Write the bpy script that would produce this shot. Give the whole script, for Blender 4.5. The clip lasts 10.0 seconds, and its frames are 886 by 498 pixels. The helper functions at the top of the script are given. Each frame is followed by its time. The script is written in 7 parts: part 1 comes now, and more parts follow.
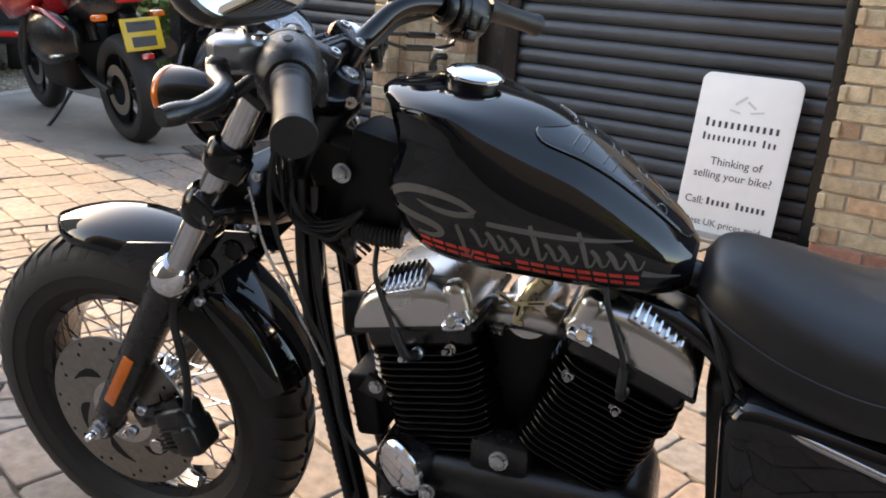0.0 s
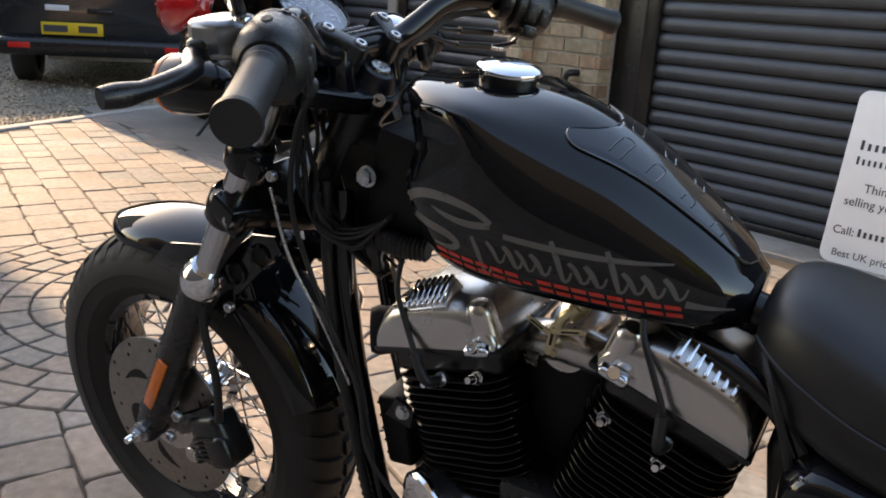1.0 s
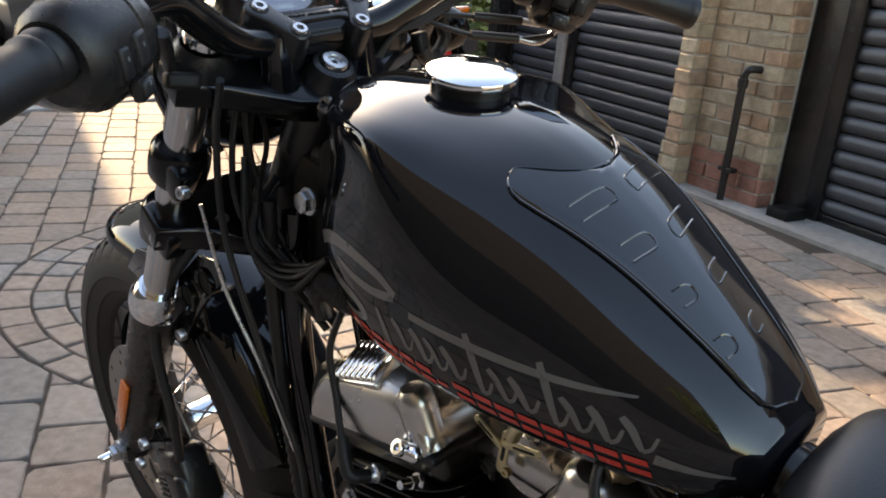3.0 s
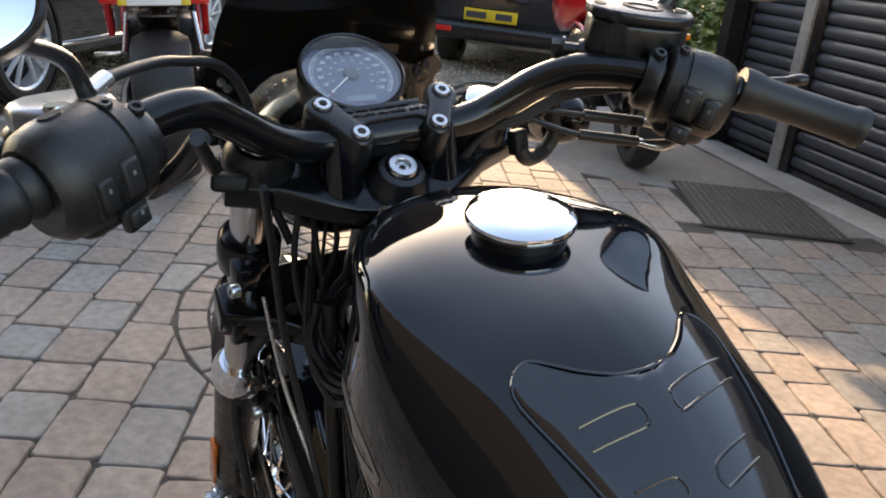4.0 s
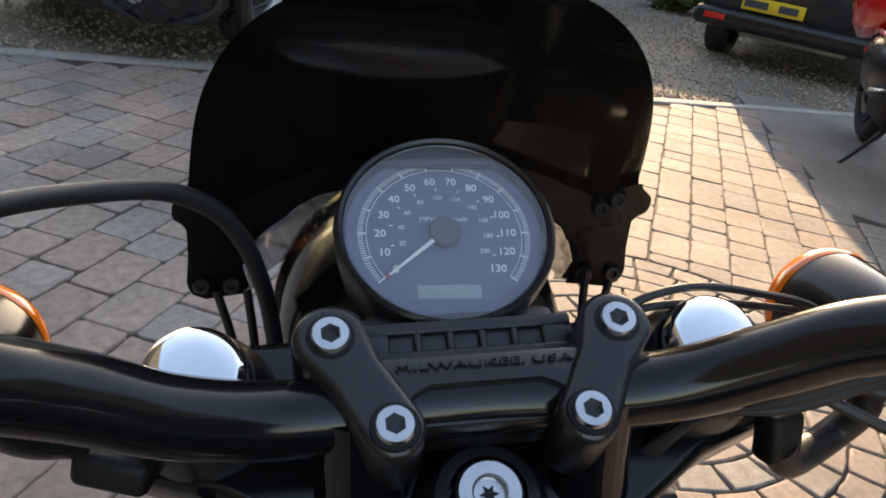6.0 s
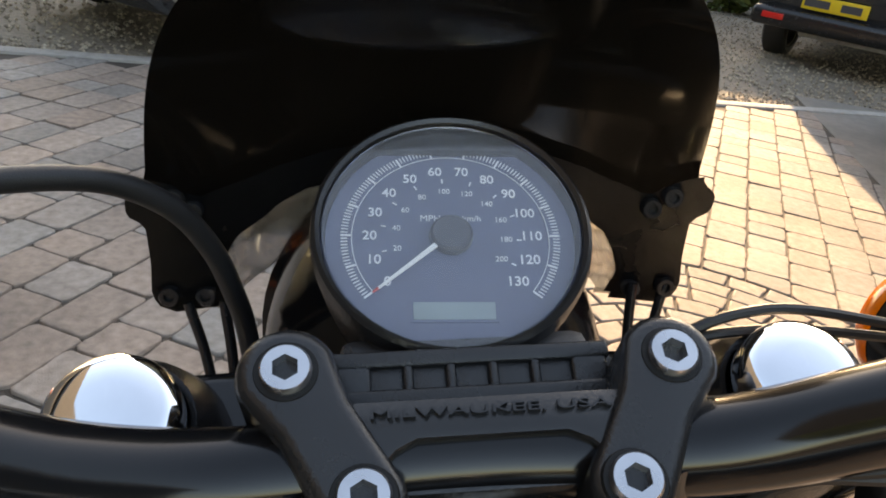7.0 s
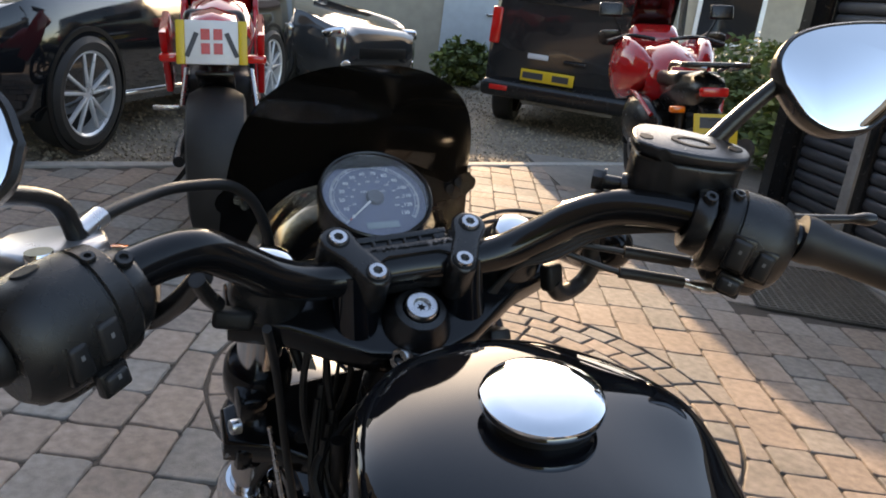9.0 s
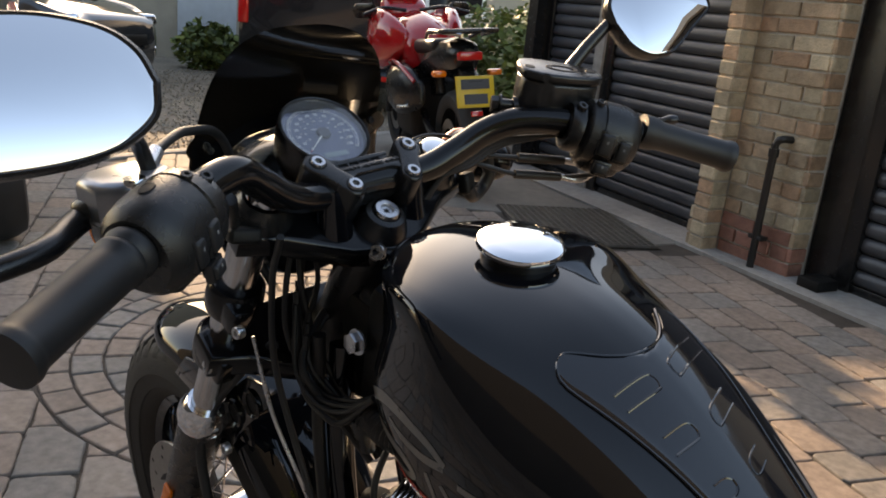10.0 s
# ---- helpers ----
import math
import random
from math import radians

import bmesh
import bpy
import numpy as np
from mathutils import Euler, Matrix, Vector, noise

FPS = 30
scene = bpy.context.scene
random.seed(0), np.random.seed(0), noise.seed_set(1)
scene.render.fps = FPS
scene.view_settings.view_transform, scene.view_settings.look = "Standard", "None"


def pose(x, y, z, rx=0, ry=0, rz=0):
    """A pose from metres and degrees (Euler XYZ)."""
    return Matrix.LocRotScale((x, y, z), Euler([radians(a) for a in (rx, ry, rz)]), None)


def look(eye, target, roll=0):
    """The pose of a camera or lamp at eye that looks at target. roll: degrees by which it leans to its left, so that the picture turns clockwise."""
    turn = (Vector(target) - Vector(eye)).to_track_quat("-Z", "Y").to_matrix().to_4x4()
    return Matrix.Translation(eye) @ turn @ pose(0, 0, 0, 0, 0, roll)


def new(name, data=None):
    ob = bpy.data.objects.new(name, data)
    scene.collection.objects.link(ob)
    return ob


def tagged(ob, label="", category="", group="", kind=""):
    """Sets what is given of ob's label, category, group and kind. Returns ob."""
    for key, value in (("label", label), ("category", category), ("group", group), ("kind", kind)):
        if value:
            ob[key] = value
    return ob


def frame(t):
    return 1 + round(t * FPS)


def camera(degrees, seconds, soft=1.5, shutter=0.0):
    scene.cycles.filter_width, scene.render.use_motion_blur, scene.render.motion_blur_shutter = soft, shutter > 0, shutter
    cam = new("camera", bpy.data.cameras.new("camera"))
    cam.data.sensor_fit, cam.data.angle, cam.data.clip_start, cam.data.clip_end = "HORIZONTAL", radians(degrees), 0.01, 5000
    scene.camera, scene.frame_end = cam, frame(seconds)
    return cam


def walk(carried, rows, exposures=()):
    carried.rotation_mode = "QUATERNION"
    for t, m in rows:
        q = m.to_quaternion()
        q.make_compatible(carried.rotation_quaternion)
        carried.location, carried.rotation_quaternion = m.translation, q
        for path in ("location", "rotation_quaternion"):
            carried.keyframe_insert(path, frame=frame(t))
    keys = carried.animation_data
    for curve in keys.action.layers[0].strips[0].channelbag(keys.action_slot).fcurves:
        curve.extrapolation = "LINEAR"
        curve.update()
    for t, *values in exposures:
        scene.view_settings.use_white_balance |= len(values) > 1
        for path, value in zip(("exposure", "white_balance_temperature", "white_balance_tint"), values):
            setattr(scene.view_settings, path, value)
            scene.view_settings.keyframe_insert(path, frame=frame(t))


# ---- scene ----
cam = camera(57.0, 10.0, soft=1.8)
PATH = [
    (0, (0.4479, 0.1321, 1.0292), (0.1040, 2.0039, 0.4145), 4.00),
    (0.5, (0.5241, 0.1941, 1.0189), (-0.0383, 2.0135, 0.4077), 3.80),
    (1, (0.5665, 0.2778, 0.9963), (-0.1314, 2.0573, 0.4079), 3.57),
    (1.5, (0.5938, 0.3791, 0.9788), (-0.1927, 2.1202, 0.3871), 3.28),
    (2, (0.6081, 0.4679, 0.9720), (-0.2640, 2.1584, 0.3543), 3.82),
    (2.2, (0.6085, 0.4937, 0.9719), (-0.2958, 2.1643, 0.3464), 3.94),
    (3.3, (0.6674, 0.6851, 1.0275), (-0.5395, 2.1324, 0.3575), 5.01),
    (3.5, (0.6694, 0.7280, 1.0439), (-0.6349, 2.0853, 0.3684), 4.97),
    (4, (0.6533, 0.8028, 1.0861), (-0.7976, 1.9941, 0.3965), 6.17),
    (4.5, (0.5965, 0.9015, 1.0916), (-0.9434, 1.9647, 0.3856), 7.39),
    (5, (0.4826, 1.0000, 1.1005), (-1.1409, 1.8971, 0.3527), 8.61),
    (5.5, (0.3915, 1.0532, 1.1172), (-1.2627, 1.8449, 0.3190), 9.44),
    (6, (0.3176, 1.0730, 1.1144), (-1.3601, 1.7788, 0.2855), 9.88),
    (6.2, (0.2991, 1.0844, 1.1052), (-1.4039, 1.7431, 0.2892), 9.56),
    (7.5, (0.2510, 1.1189, 1.0846), (-1.4650, 1.7024, 0.2390), 8.68),
    (8, (0.3160, 1.0783, 1.1204), (-1.4005, 1.7569, 0.3504), 8.36),
    (8.5, (0.4603, 0.9814, 1.1483), (-1.1999, 1.8891, 0.5003), 8.32),
    (9, (0.5974, 0.8618, 1.1410), (-0.9607, 1.9688, 0.5520), 7.85),
    (9.5, (0.6348, 0.7499, 1.1391), (-0.7251, 2.1010, 0.5688), 7.87),
    (10, (0.6288, 0.6069, 1.1091), (-0.5273, 2.1359, 0.5385), 5.58),
]
walk(cam, [(t, look(eye, target, roll)) for t, eye, target, roll in PATH], [(0.0, 2.76, 9000.0, 15.0), (1.0, 2.36, 8900.0, 15.0), (2.0, 2.24, 9100.0, 15.0), (3.5, 2.74, 9500.0, 15.0), (4.5, 2.46, 9200.0, 15.0), (5.5, 2.30, 9200.0, 15.0), (6.4, 2.52, 9700.0, 15.0), (7.5, 2.80, 11500.0, 16.0), (8.3, 2.46, 9200.0, 15.0), (9.0, 2.20, 8900.0, 15.0), (10.0, 2.04, 10000.0, 16.0)])

# ---- world, sun ----
SUN_AZ, SUN_EL = radians(154.0), radians(18.0)
world = bpy.data.worlds.new("world")
scene.world = world
world.use_nodes = True
wn = world.node_tree.nodes
sky = wn.new("ShaderNodeTexSky")
sky.sky_type = "NISHITA"
sky.sun_disc = False
sky.sun_elevation = SUN_EL
sky.sun_rotation = radians(90.0) - SUN_AZ
sky.air_density, sky.dust_density, sky.ozone_density = 1.0, 1.5, 2.6
wn["Background"].inputs["Strength"].default_value = 0.15
world.node_tree.links.new(sky.outputs["Color"], wn["Background"].inputs["Color"])
sun_dir = Vector((math.cos(SUN_AZ) * math.cos(SUN_EL), math.sin(SUN_AZ) * math.cos(SUN_EL), math.sin(SUN_EL)))
sun = new("sun", bpy.data.lights.new("sun", "SUN"))
sun.data.energy, sun.data.angle, sun.data.color = 2.4, radians(0.6), (1.0, 0.84, 0.66)
sun.matrix_basis = look(sun_dir * 30, (0, 0, 0))


# ---- materials ----
def mat(name, col, rough=0.5, metal=0.0, var=0.12, scale=18.0, bump=0.0, bscale=220.0, coat=0.0, piece=0.0, rvar=0.08, ior=1.5, tint=None, stain=0.0):
    """col: base colour. var: mottling. piece: spread of tone from piece to piece. tint: a second colour that pieces lean to. stain: large soiled patches."""
    m = bpy.data.materials.new(name)
    m.use_nodes = True
    nt, n, l = m.node_tree, m.node_tree.nodes, m.node_tree.links
    b = n["Principled BSDF"]
    b.inputs["Metallic"].default_value = metal
    b.inputs["IOR"].default_value = ior
    b.inputs["Coat Weight"].default_value = coat
    b.inputs["Coat Roughness"].default_value = 0.04
    pos = n.new("ShaderNodeNewGeometry")
    big = n.new("ShaderNodeTexNoise")
    big.inputs["Scale"].default_value, big.inputs["Detail"].default_value = scale, 6.0
    l.new(pos.outputs["Position"], big.inputs["Vector"])
    fine = n.new("ShaderNodeTexNoise")
    fine.inputs["Scale"].default_value, fine.inputs["Detail"].default_value = bscale, 4.0
    l.new(pos.outputs["Position"], fine.inputs["Vector"])
    mixed = n.new("ShaderNodeMix")
    mixed.data_type = "RGBA"
    dark, light = [c * (1 - var) for c in col], [min(1.0, c * (1 + var)) for c in col]
    mixed.inputs[6].default_value, mixed.inputs[7].default_value = (*dark, 1), (*light, 1)
    avg = n.new("ShaderNodeMath")
    avg.operation = "MULTIPLY_ADD"
    avg.inputs[1].default_value = 0.45
    l.new(fine.outputs["Fac"], avg.inputs[0])
    half = n.new("ShaderNodeMath")
    half.operation = "MULTIPLY_ADD"
    half.inputs[1].default_value, half.inputs[2].default_value = 1.7, -0.55
    l.new(big.outputs["Fac"], half.inputs[0])
    l.new(half.outputs[0], avg.inputs[2])
    l.new(avg.outputs[0], mixed.inputs[0])
    last = mixed.outputs[2]
    if piece or tint:
        info = n.new("ShaderNodeObjectInfo")
        isl = n.new("ShaderNodeNewGeometry")
        both = n.new("ShaderNodeMath")
        both.operation = "ADD"
        l.new(info.outputs["Random"], both.inputs[0])
        l.new(isl.outputs["Random Per Island"], both.inputs[1])
        frac = n.new("ShaderNodeMath")
        frac.operation = "FRACT"
        l.new(both.outputs[0], frac.inputs[0])
        if tint:
            lean = n.new("ShaderNodeMix")
            lean.data_type = "RGBA"
            ramp = n.new("ShaderNodeValToRGB")
            ramp.color_ramp.elements[0].position, ramp.color_ramp.elements[1].position = 0.35, 0.9
            l.new(frac.outputs[0], ramp.inputs["Fac"])
            l.new(ramp.outputs["Color"], lean.inputs[0])
            l.new(last, lean.inputs[6])
            grain = n.new("ShaderNodeMix")
            grain.data_type = "RGBA"
            grain.inputs[6].default_value, grain.inputs[7].default_value = (*[c * (1 - var) for c in tint], 1), (*[c * (1 + var) for c in tint], 1)
            l.new(avg.outputs[0], grain.inputs[0])
            l.new(grain.outputs[2], lean.inputs[7])
            last = lean.outputs[2]
        if piece:
            tone = n.new("ShaderNodeMath")
            tone.operation = "MULTIPLY_ADD"
            tone.inputs[1].default_value, tone.inputs[2].default_value = 7.13, 0.0
            l.new(frac.outputs[0], tone.inputs[0])
            f2 = n.new("ShaderNodeMath")
            f2.operation = "FRACT"
            l.new(tone.outputs[0], f2.inputs[0])
            hsv = n.new("ShaderNodeHueSaturation")
            rng = n.new("ShaderNodeMapRange")
            rng.inputs["To Min"].default_value, rng.inputs["To Max"].default_value = 1 - piece, 1 + piece
            l.new(f2.outputs[0], rng.inputs["Value"])
            l.new(rng.outputs["Result"], hsv.inputs["Value"])
            l.new(last, hsv.inputs["Color"])
            last = hsv.outputs["Color"]
    if stain:
        soil = n.new("ShaderNodeTexNoise")
        soil.inputs["Scale"].default_value, soil.inputs["Detail"].default_value = 1.6, 5.0
        l.new(pos.outputs["Position"], soil.inputs["Vector"])
        rng2 = n.new("ShaderNodeMapRange")
        rng2.inputs["From Min"].default_value, rng2.inputs["From Max"].default_value = 0.35, 0.65
        rng2.inputs["To Min"].default_value, rng2.inputs["To Max"].default_value = 1 - stain, 1 + stain * 0.4
        l.new(soil.outputs["Fac"], rng2.inputs["Value"])
        hs2 = n.new("ShaderNodeHueSaturation")
        l.new(rng2.outputs["Result"], hs2.inputs["Value"])
        l.new(last, hs2.inputs["Color"])
        last = hs2.outputs["Color"]
    l.new(last, b.inputs["Base Color"])
    rr = n.new("ShaderNodeMapRange")
    rr.inputs["To Min"].default_value, rr.inputs["To Max"].default_value = max(0.0, rough - rvar), min(1.0, rough + rvar)
    l.new(big.outputs["Fac"], rr.inputs["Value"])
    l.new(rr.outputs["Result"], b.inputs["Roughness"])
    if bump:
        bp = n.new("ShaderNodeBump")
        bp.inputs["Strength"].default_value, bp.inputs["Distance"].default_value = 1.0, bump
        l.new(fine.outputs["Fac"], bp.inputs["Height"])
        l.new(bp.outputs["Normal"], b.inputs["Normal"])
    return m


GLOSS = mat("gloss_black_paint", (0.004, 0.0045, 0.006), 0.035, 0.0, 0.1, 6, rvar=0.015, ior=1.52)
BARBLACK = mat("black_bar_enamel", (0.005, 0.0052, 0.006), 0.15, 0.0, 0.15, 8, coat=0.0, rvar=0.05, ior=1.42)
SATIN = mat("satin_black_metal", (0.012, 0.012, 0.0126), 0.25, 0.0, 0.25, 30, bump=0.0002, bscale=900, ior=1.5)
POWDER = mat("black_powder_coat", (0.013, 0.013, 0.0136), 0.27, 0.0, 0.3, 40, bump=0.0003, bscale=1400, ior=1.5)
# soiled black parts, and the shade of holes laid on as dark pieces
DEEP = mat("soiled_black_metal_and_hole_shade", (0.006, 0.006, 0.006), 0.55, 0.0, 0.4, 25, bump=0.0004, bscale=300, ior=1.35)
RUBBER = mat("black_rubber", (0.012, 0.012, 0.013), 0.48, 0.0, 0.25, 30, bump=0.00012, bscale=1500)
TYRE = mat("tyre_rubber", (0.018, 0.0175, 0.017), 0.62, 0.0, 0.35, 14, bump=0.0008, bscale=400)
VINYL = mat("black_seat_vinyl", (0.011, 0.011, 0.012), 0.42, 0.0, 0.2, 25, bump=0.0002, bscale=650)
CHROME = mat("chrome", (0.83, 0.84, 0.86), 0.05, 1.0, 0.05, 12, rvar=0.03)
STEEL = mat("polished_fork_steel", (0.62, 0.62, 0.63), 0.16, 1.0, 0.1, 60, rvar=0.06)
ALU = mat("brushed_aluminium", (0.58, 0.565, 0.55), 0.27, 1.0, 0.06, 9, rvar=0.04)
DISC = mat("worn_brake_steel", (0.30, 0.285, 0.265), 0.36, 1.0, 0.2, 90, bump=0.0003, bscale=600)
ZINC = mat("zinc_bolt", (0.55, 0.56, 0.58), 0.28, 1.0, 0.15, 60)
BRASS = mat("yellow_passivated_steel", (0.62, 0.54, 0.34), 0.30, 1.0, 0.2, 50)
AMBER = mat("amber_lens", (0.78, 0.16, 0.01), 0.18, 0.0, 0.15, 300, coat=0.6)
REDLENS = mat("red_lens", (0.62, 0.012, 0.01), 0.15, 0.0, 0.12, 200, coat=0.6)
DECAL_RED = mat("red_decal", (0.62, 0.035, 0.02), 0.25, 0.0, 0.06, 60, coat=0.4)
DECAL_GREY = mat("grey_decal", (0.115, 0.110, 0.104), 0.3, 0.0, 0.1, 60, coat=0.4)
FACE = mat("dial_face", (0.10, 0.122, 0.198), 0.4, 0.0, 0.06, 80)
PRINT = mat("pale_dial_print", (0.80, 0.82, 0.85), 0.5, 0.0, 0.05, 80)
LCD = mat("liquid_crystal_panel", (0.24, 0.31, 0.33), 0.2, 0.0, 0.05, 60)
WHITE = mat("white_plastic_needle", (0.85, 0.85, 0.84), 0.4, 0.0, 0.03, 60)
BRICK = mat("buff_brick", (0.50, 0.405, 0.275), 0.88, 0.0, 0.34, 24, bump=0.006, bscale=120, piece=0.22, tint=(0.45, 0.285, 0.18), stain=0.30)
REDBRICK = mat("red_brick", (0.34, 0.155, 0.11), 0.85, 0.0, 0.30, 26, bump=0.005, bscale=120, piece=0.18, stain=0.25)
MORTAR = mat("mortar", (0.47, 0.43, 0.365), 0.95, 0.0, 0.2, 40, bump=0.003, bscale=200)
SHUTTER = mat("anthracite_shutter_slat", (0.062, 0.067, 0.075), 0.36, 0.0, 0.2, 8, bump=0.0003, bscale=400, stain=0.15)
SETT = mat("tumbled_paving_stone", (0.295, 0.228, 0.185), 0.80, 0.0, 0.36, 34, bump=0.0024, bscale=380, piece=0.13, tint=(0.235, 0.218, 0.198), stain=0.28)
JOINT = mat("sandy_joint_soil", (0.070, 0.056, 0.045), 0.95, 0.0, 0.4, 12, bump=0.006, bscale=120, stain=0.3)
GRAVEL = mat("pea_gravel", (0.34, 0.28, 0.21), 0.9, 0.0, 0.4, 35, bump=0.01, bscale=55, piece=0.35)
EARTH = mat("gravel_bed", (0.24, 0.20, 0.155), 0.95, 0.0, 0.45, 30, bump=0.012, bscale=45, stain=0.25)
KERB = mat("concrete_edging", (0.36, 0.34, 0.31), 0.9, 0.0, 0.2, 25, bump=0.003, bscale=150, stain=0.25)
PIPE = mat("black_waste_pipe", (0.014, 0.014, 0.014), 0.35, 0.0, 0.2, 30)
SIGN = mat("white_sign_board", (0.87, 0.87, 0.865), 0.35, 0.0, 0.03, 12)
INK = mat("dark_grey_print", (0.05, 0.05, 0.055), 0.5, 0.0, 0.05, 60)
PALE_INK = mat("pale_grey_print", (0.62, 0.62, 0.64), 0.5, 0.0, 0.05, 60)
CARPAINT = mat("black_car_paint", (0.008, 0.009, 0.011), 0.08, 0.0, 0.2, 5, coat=1.0)
SILVER = mat("silver_car_paint", (0.42, 0.43, 0.44), 0.25, 0.7, 0.08, 8, coat=1.0)
VANPAINT = mat("dark_grey_van_paint", (0.020, 0.021, 0.023), 0.2, 0.2, 0.15, 6, coat=0.8)
REDPAINT = mat("red_motorcycle_paint", (0.50, 0.012, 0.014), 0.12, 0.0, 0.1, 9, coat=1.0)
PLATE_Y = mat("yellow_number_plate", (0.72, 0.48, 0.03), 0.35, 0.0, 0.06, 20)
PLATE_W = mat("white_number_plate", (0.75, 0.74, 0.72), 0.35, 0.0, 0.06, 20)
RENDERED = mat("pale_render_wall", (0.40, 0.35, 0.28), 0.9, 0.0, 0.12, 6, bump=0.003, bscale=60)
ROOF = mat("brown_roof_tile", (0.20, 0.13, 0.10), 0.85, 0.0, 0.3, 14, bump=0.006, bscale=25)
DOORPAINT = mat("pale_blue_door_paint", (0.50, 0.54, 0.57), 0.5, 0.0, 0.08, 8)
LEAF = mat("garden_foliage", (0.075, 0.115, 0.028), 0.6, 0.0, 0.4, 12, piece=0.45, tint=(0.14, 0.16, 0.035))
BARK = mat("bark", (0.12, 0.09, 0.065), 0.9, 0.0, 0.4, 25, bump=0.01, bscale=40)
ICON = mat("worn_grey_icon", (0.16, 0.16, 0.165), 0.5, 0.0, 0.2, 60)
DARKGLASS = mat("tinted_car_glass", (0.012, 0.014, 0.016), 0.04, 0.0, 0.1, 5, coat=1.0)


def glass(name, col, rough=0.0, clear=1.0):
    """clear: below 1 a pale veil is mixed in, for sky glare on the glass."""
    m = bpy.data.materials.new(name)
    m.use_nodes = True
    b = m.node_tree.nodes["Principled BSDF"]
    b.inputs["Base Color"].default_value = (*col, 1)
    b.inputs["Roughness"].default_value = rough
    b.inputs["Transmission Weight"].default_value = clear
    b.inputs["IOR"].default_value = 1.45
    return m


# slight white veil in the lens stands in for reflected sky glare
CLEAR = glass("glare_veiled_lens", (0.97, 0.98, 1.0), 0.0, 0.975)
SMOKE = mat("smoked_black_acrylic", (0.006, 0.005, 0.004), 0.07, 0.0, 0.1, 6, coat=0.8)
MIRROR = mat("mirror_glass", (0.88, 0.90, 0.92), 0.01, 1.0, 0.01, 5, rvar=0.008)


# ---- mesh helpers ----
def part(name, bm, material, parent=None, label="", smooth=38.0):
    """One mesh object from a bmesh, under its thing or part."""
    me = bpy.data.meshes.new(name)
    bmesh.ops.recalc_face_normals(bm, faces=bm.faces)
    bm.to_mesh(me)
    bm.free()
    for p in me.polygons:
        p.use_smooth = True
    me.set_sharp_from_angle(angle=radians(smooth))
    for one in material if isinstance(material, (list, tuple)) else [material]:
        me.materials.append(one)
    ob = new(name, me)
    if parent:
        ob.parent = parent
    if label:
        ob["label"] = label
    return ob


def sharing(name, me, parent, m=None):
    ob = new(name, me)
    ob.parent = parent
    if m is not None:
        ob.matrix_basis = m
    return ob


def thing(name, m, label, category, group="", kind=""):
    ob = new(name)
    ob.empty_display_size = 0.1
    ob.matrix_basis = m
    return tagged(ob, label, category, group, kind)


def aim(p, d, hint=(0, 0, 1)):
    """A pose at p whose z runs along d and whose x lies towards hint."""
    z = Vector(d).normalized()
    h = Vector(hint)
    if abs(z.dot(h.normalized())) > 0.98:
        h = Vector((1, 0, 0)) if abs(z.x) < 0.9 else Vector((0, 1, 0))
    x = (h - z * h.dot(z)).normalized()
    y = z.cross(x)
    m = Matrix((x, y, z)).transposed().to_4x4()
    m.translation = p
    return m


def spline(pts, n=6):
    """A smooth line through the points."""
    pts = [Vector(p) for p in pts]
    if len(pts) < 3:
        return pts
    ext = [2 * pts[0] - pts[1], *pts, 2 * pts[-1] - pts[-2]]
    out = []
    for i in range(1, len(ext) - 2):
        a, b, c, d = ext[i - 1 : i + 3]
        for k in range(n):
            t = k / n
            out.append(0.5 * (2 * b + (c - a) * t + (2 * a - 5 * b + 4 * c - d) * t * t + (3 * b - a - 3 * c + d) * t**3))
    out.append(pts[-1])
    return out


def rings(bm, loops, close=True, caps=True):
    """Joins loops of points, each with the same count, into a skin."""
    made = [[bm.verts.new(p) for p in loop] for loop in loops]
    n = len(made[0])
    for a, b in zip(made, made[1:]):
        for i in range(n if close else n - 1):
            j = (i + 1) % n
            bm.faces.new((a[i], a[j], b[j], b[i]))
    if caps and close:
        bm.faces.new(made[0])
        bm.faces.new(made[-1])
    return made


def tube(bm, pts, r, seg=12, caps=True):
    """A round bar along the points; r: one radius or one a point."""
    pts = [Vector(p) for p in pts]
    rs = r if isinstance(r, (list, tuple)) else [r] * len(pts)
    loops, side = [], None
    for i, p in enumerate(pts):
        d = (pts[min(i + 1, len(pts) - 1)] - pts[max(i - 1, 0)]).normalized()
        if side is None:
            side = d.orthogonal().normalized()
        side = (side - d * side.dot(d)).normalized()
        up = d.cross(side)
        loops.append([p + rs[i] * (math.cos(a) * side + math.sin(a) * up) for a in (2 * math.pi * k / seg for k in range(seg))])
    rings(bm, loops, True, caps)
    return bm


def lathe(bm, prof, m=Matrix(), seg=32, close=False):
    """Turns a profile of (radius, height) about the z of m."""
    loops = [[m @ Vector((max(r, 1e-5) * math.cos(a), max(r, 1e-5) * math.sin(a), h)) for a in (2 * math.pi * k / seg for k in range(seg))] for r, h in prof]
    if close:
        loops.append(loops[0])
    rings(bm, loops, True, False)
    bmesh.ops.remove_doubles(bm, verts=bm.verts, dist=2e-5)
    return bm


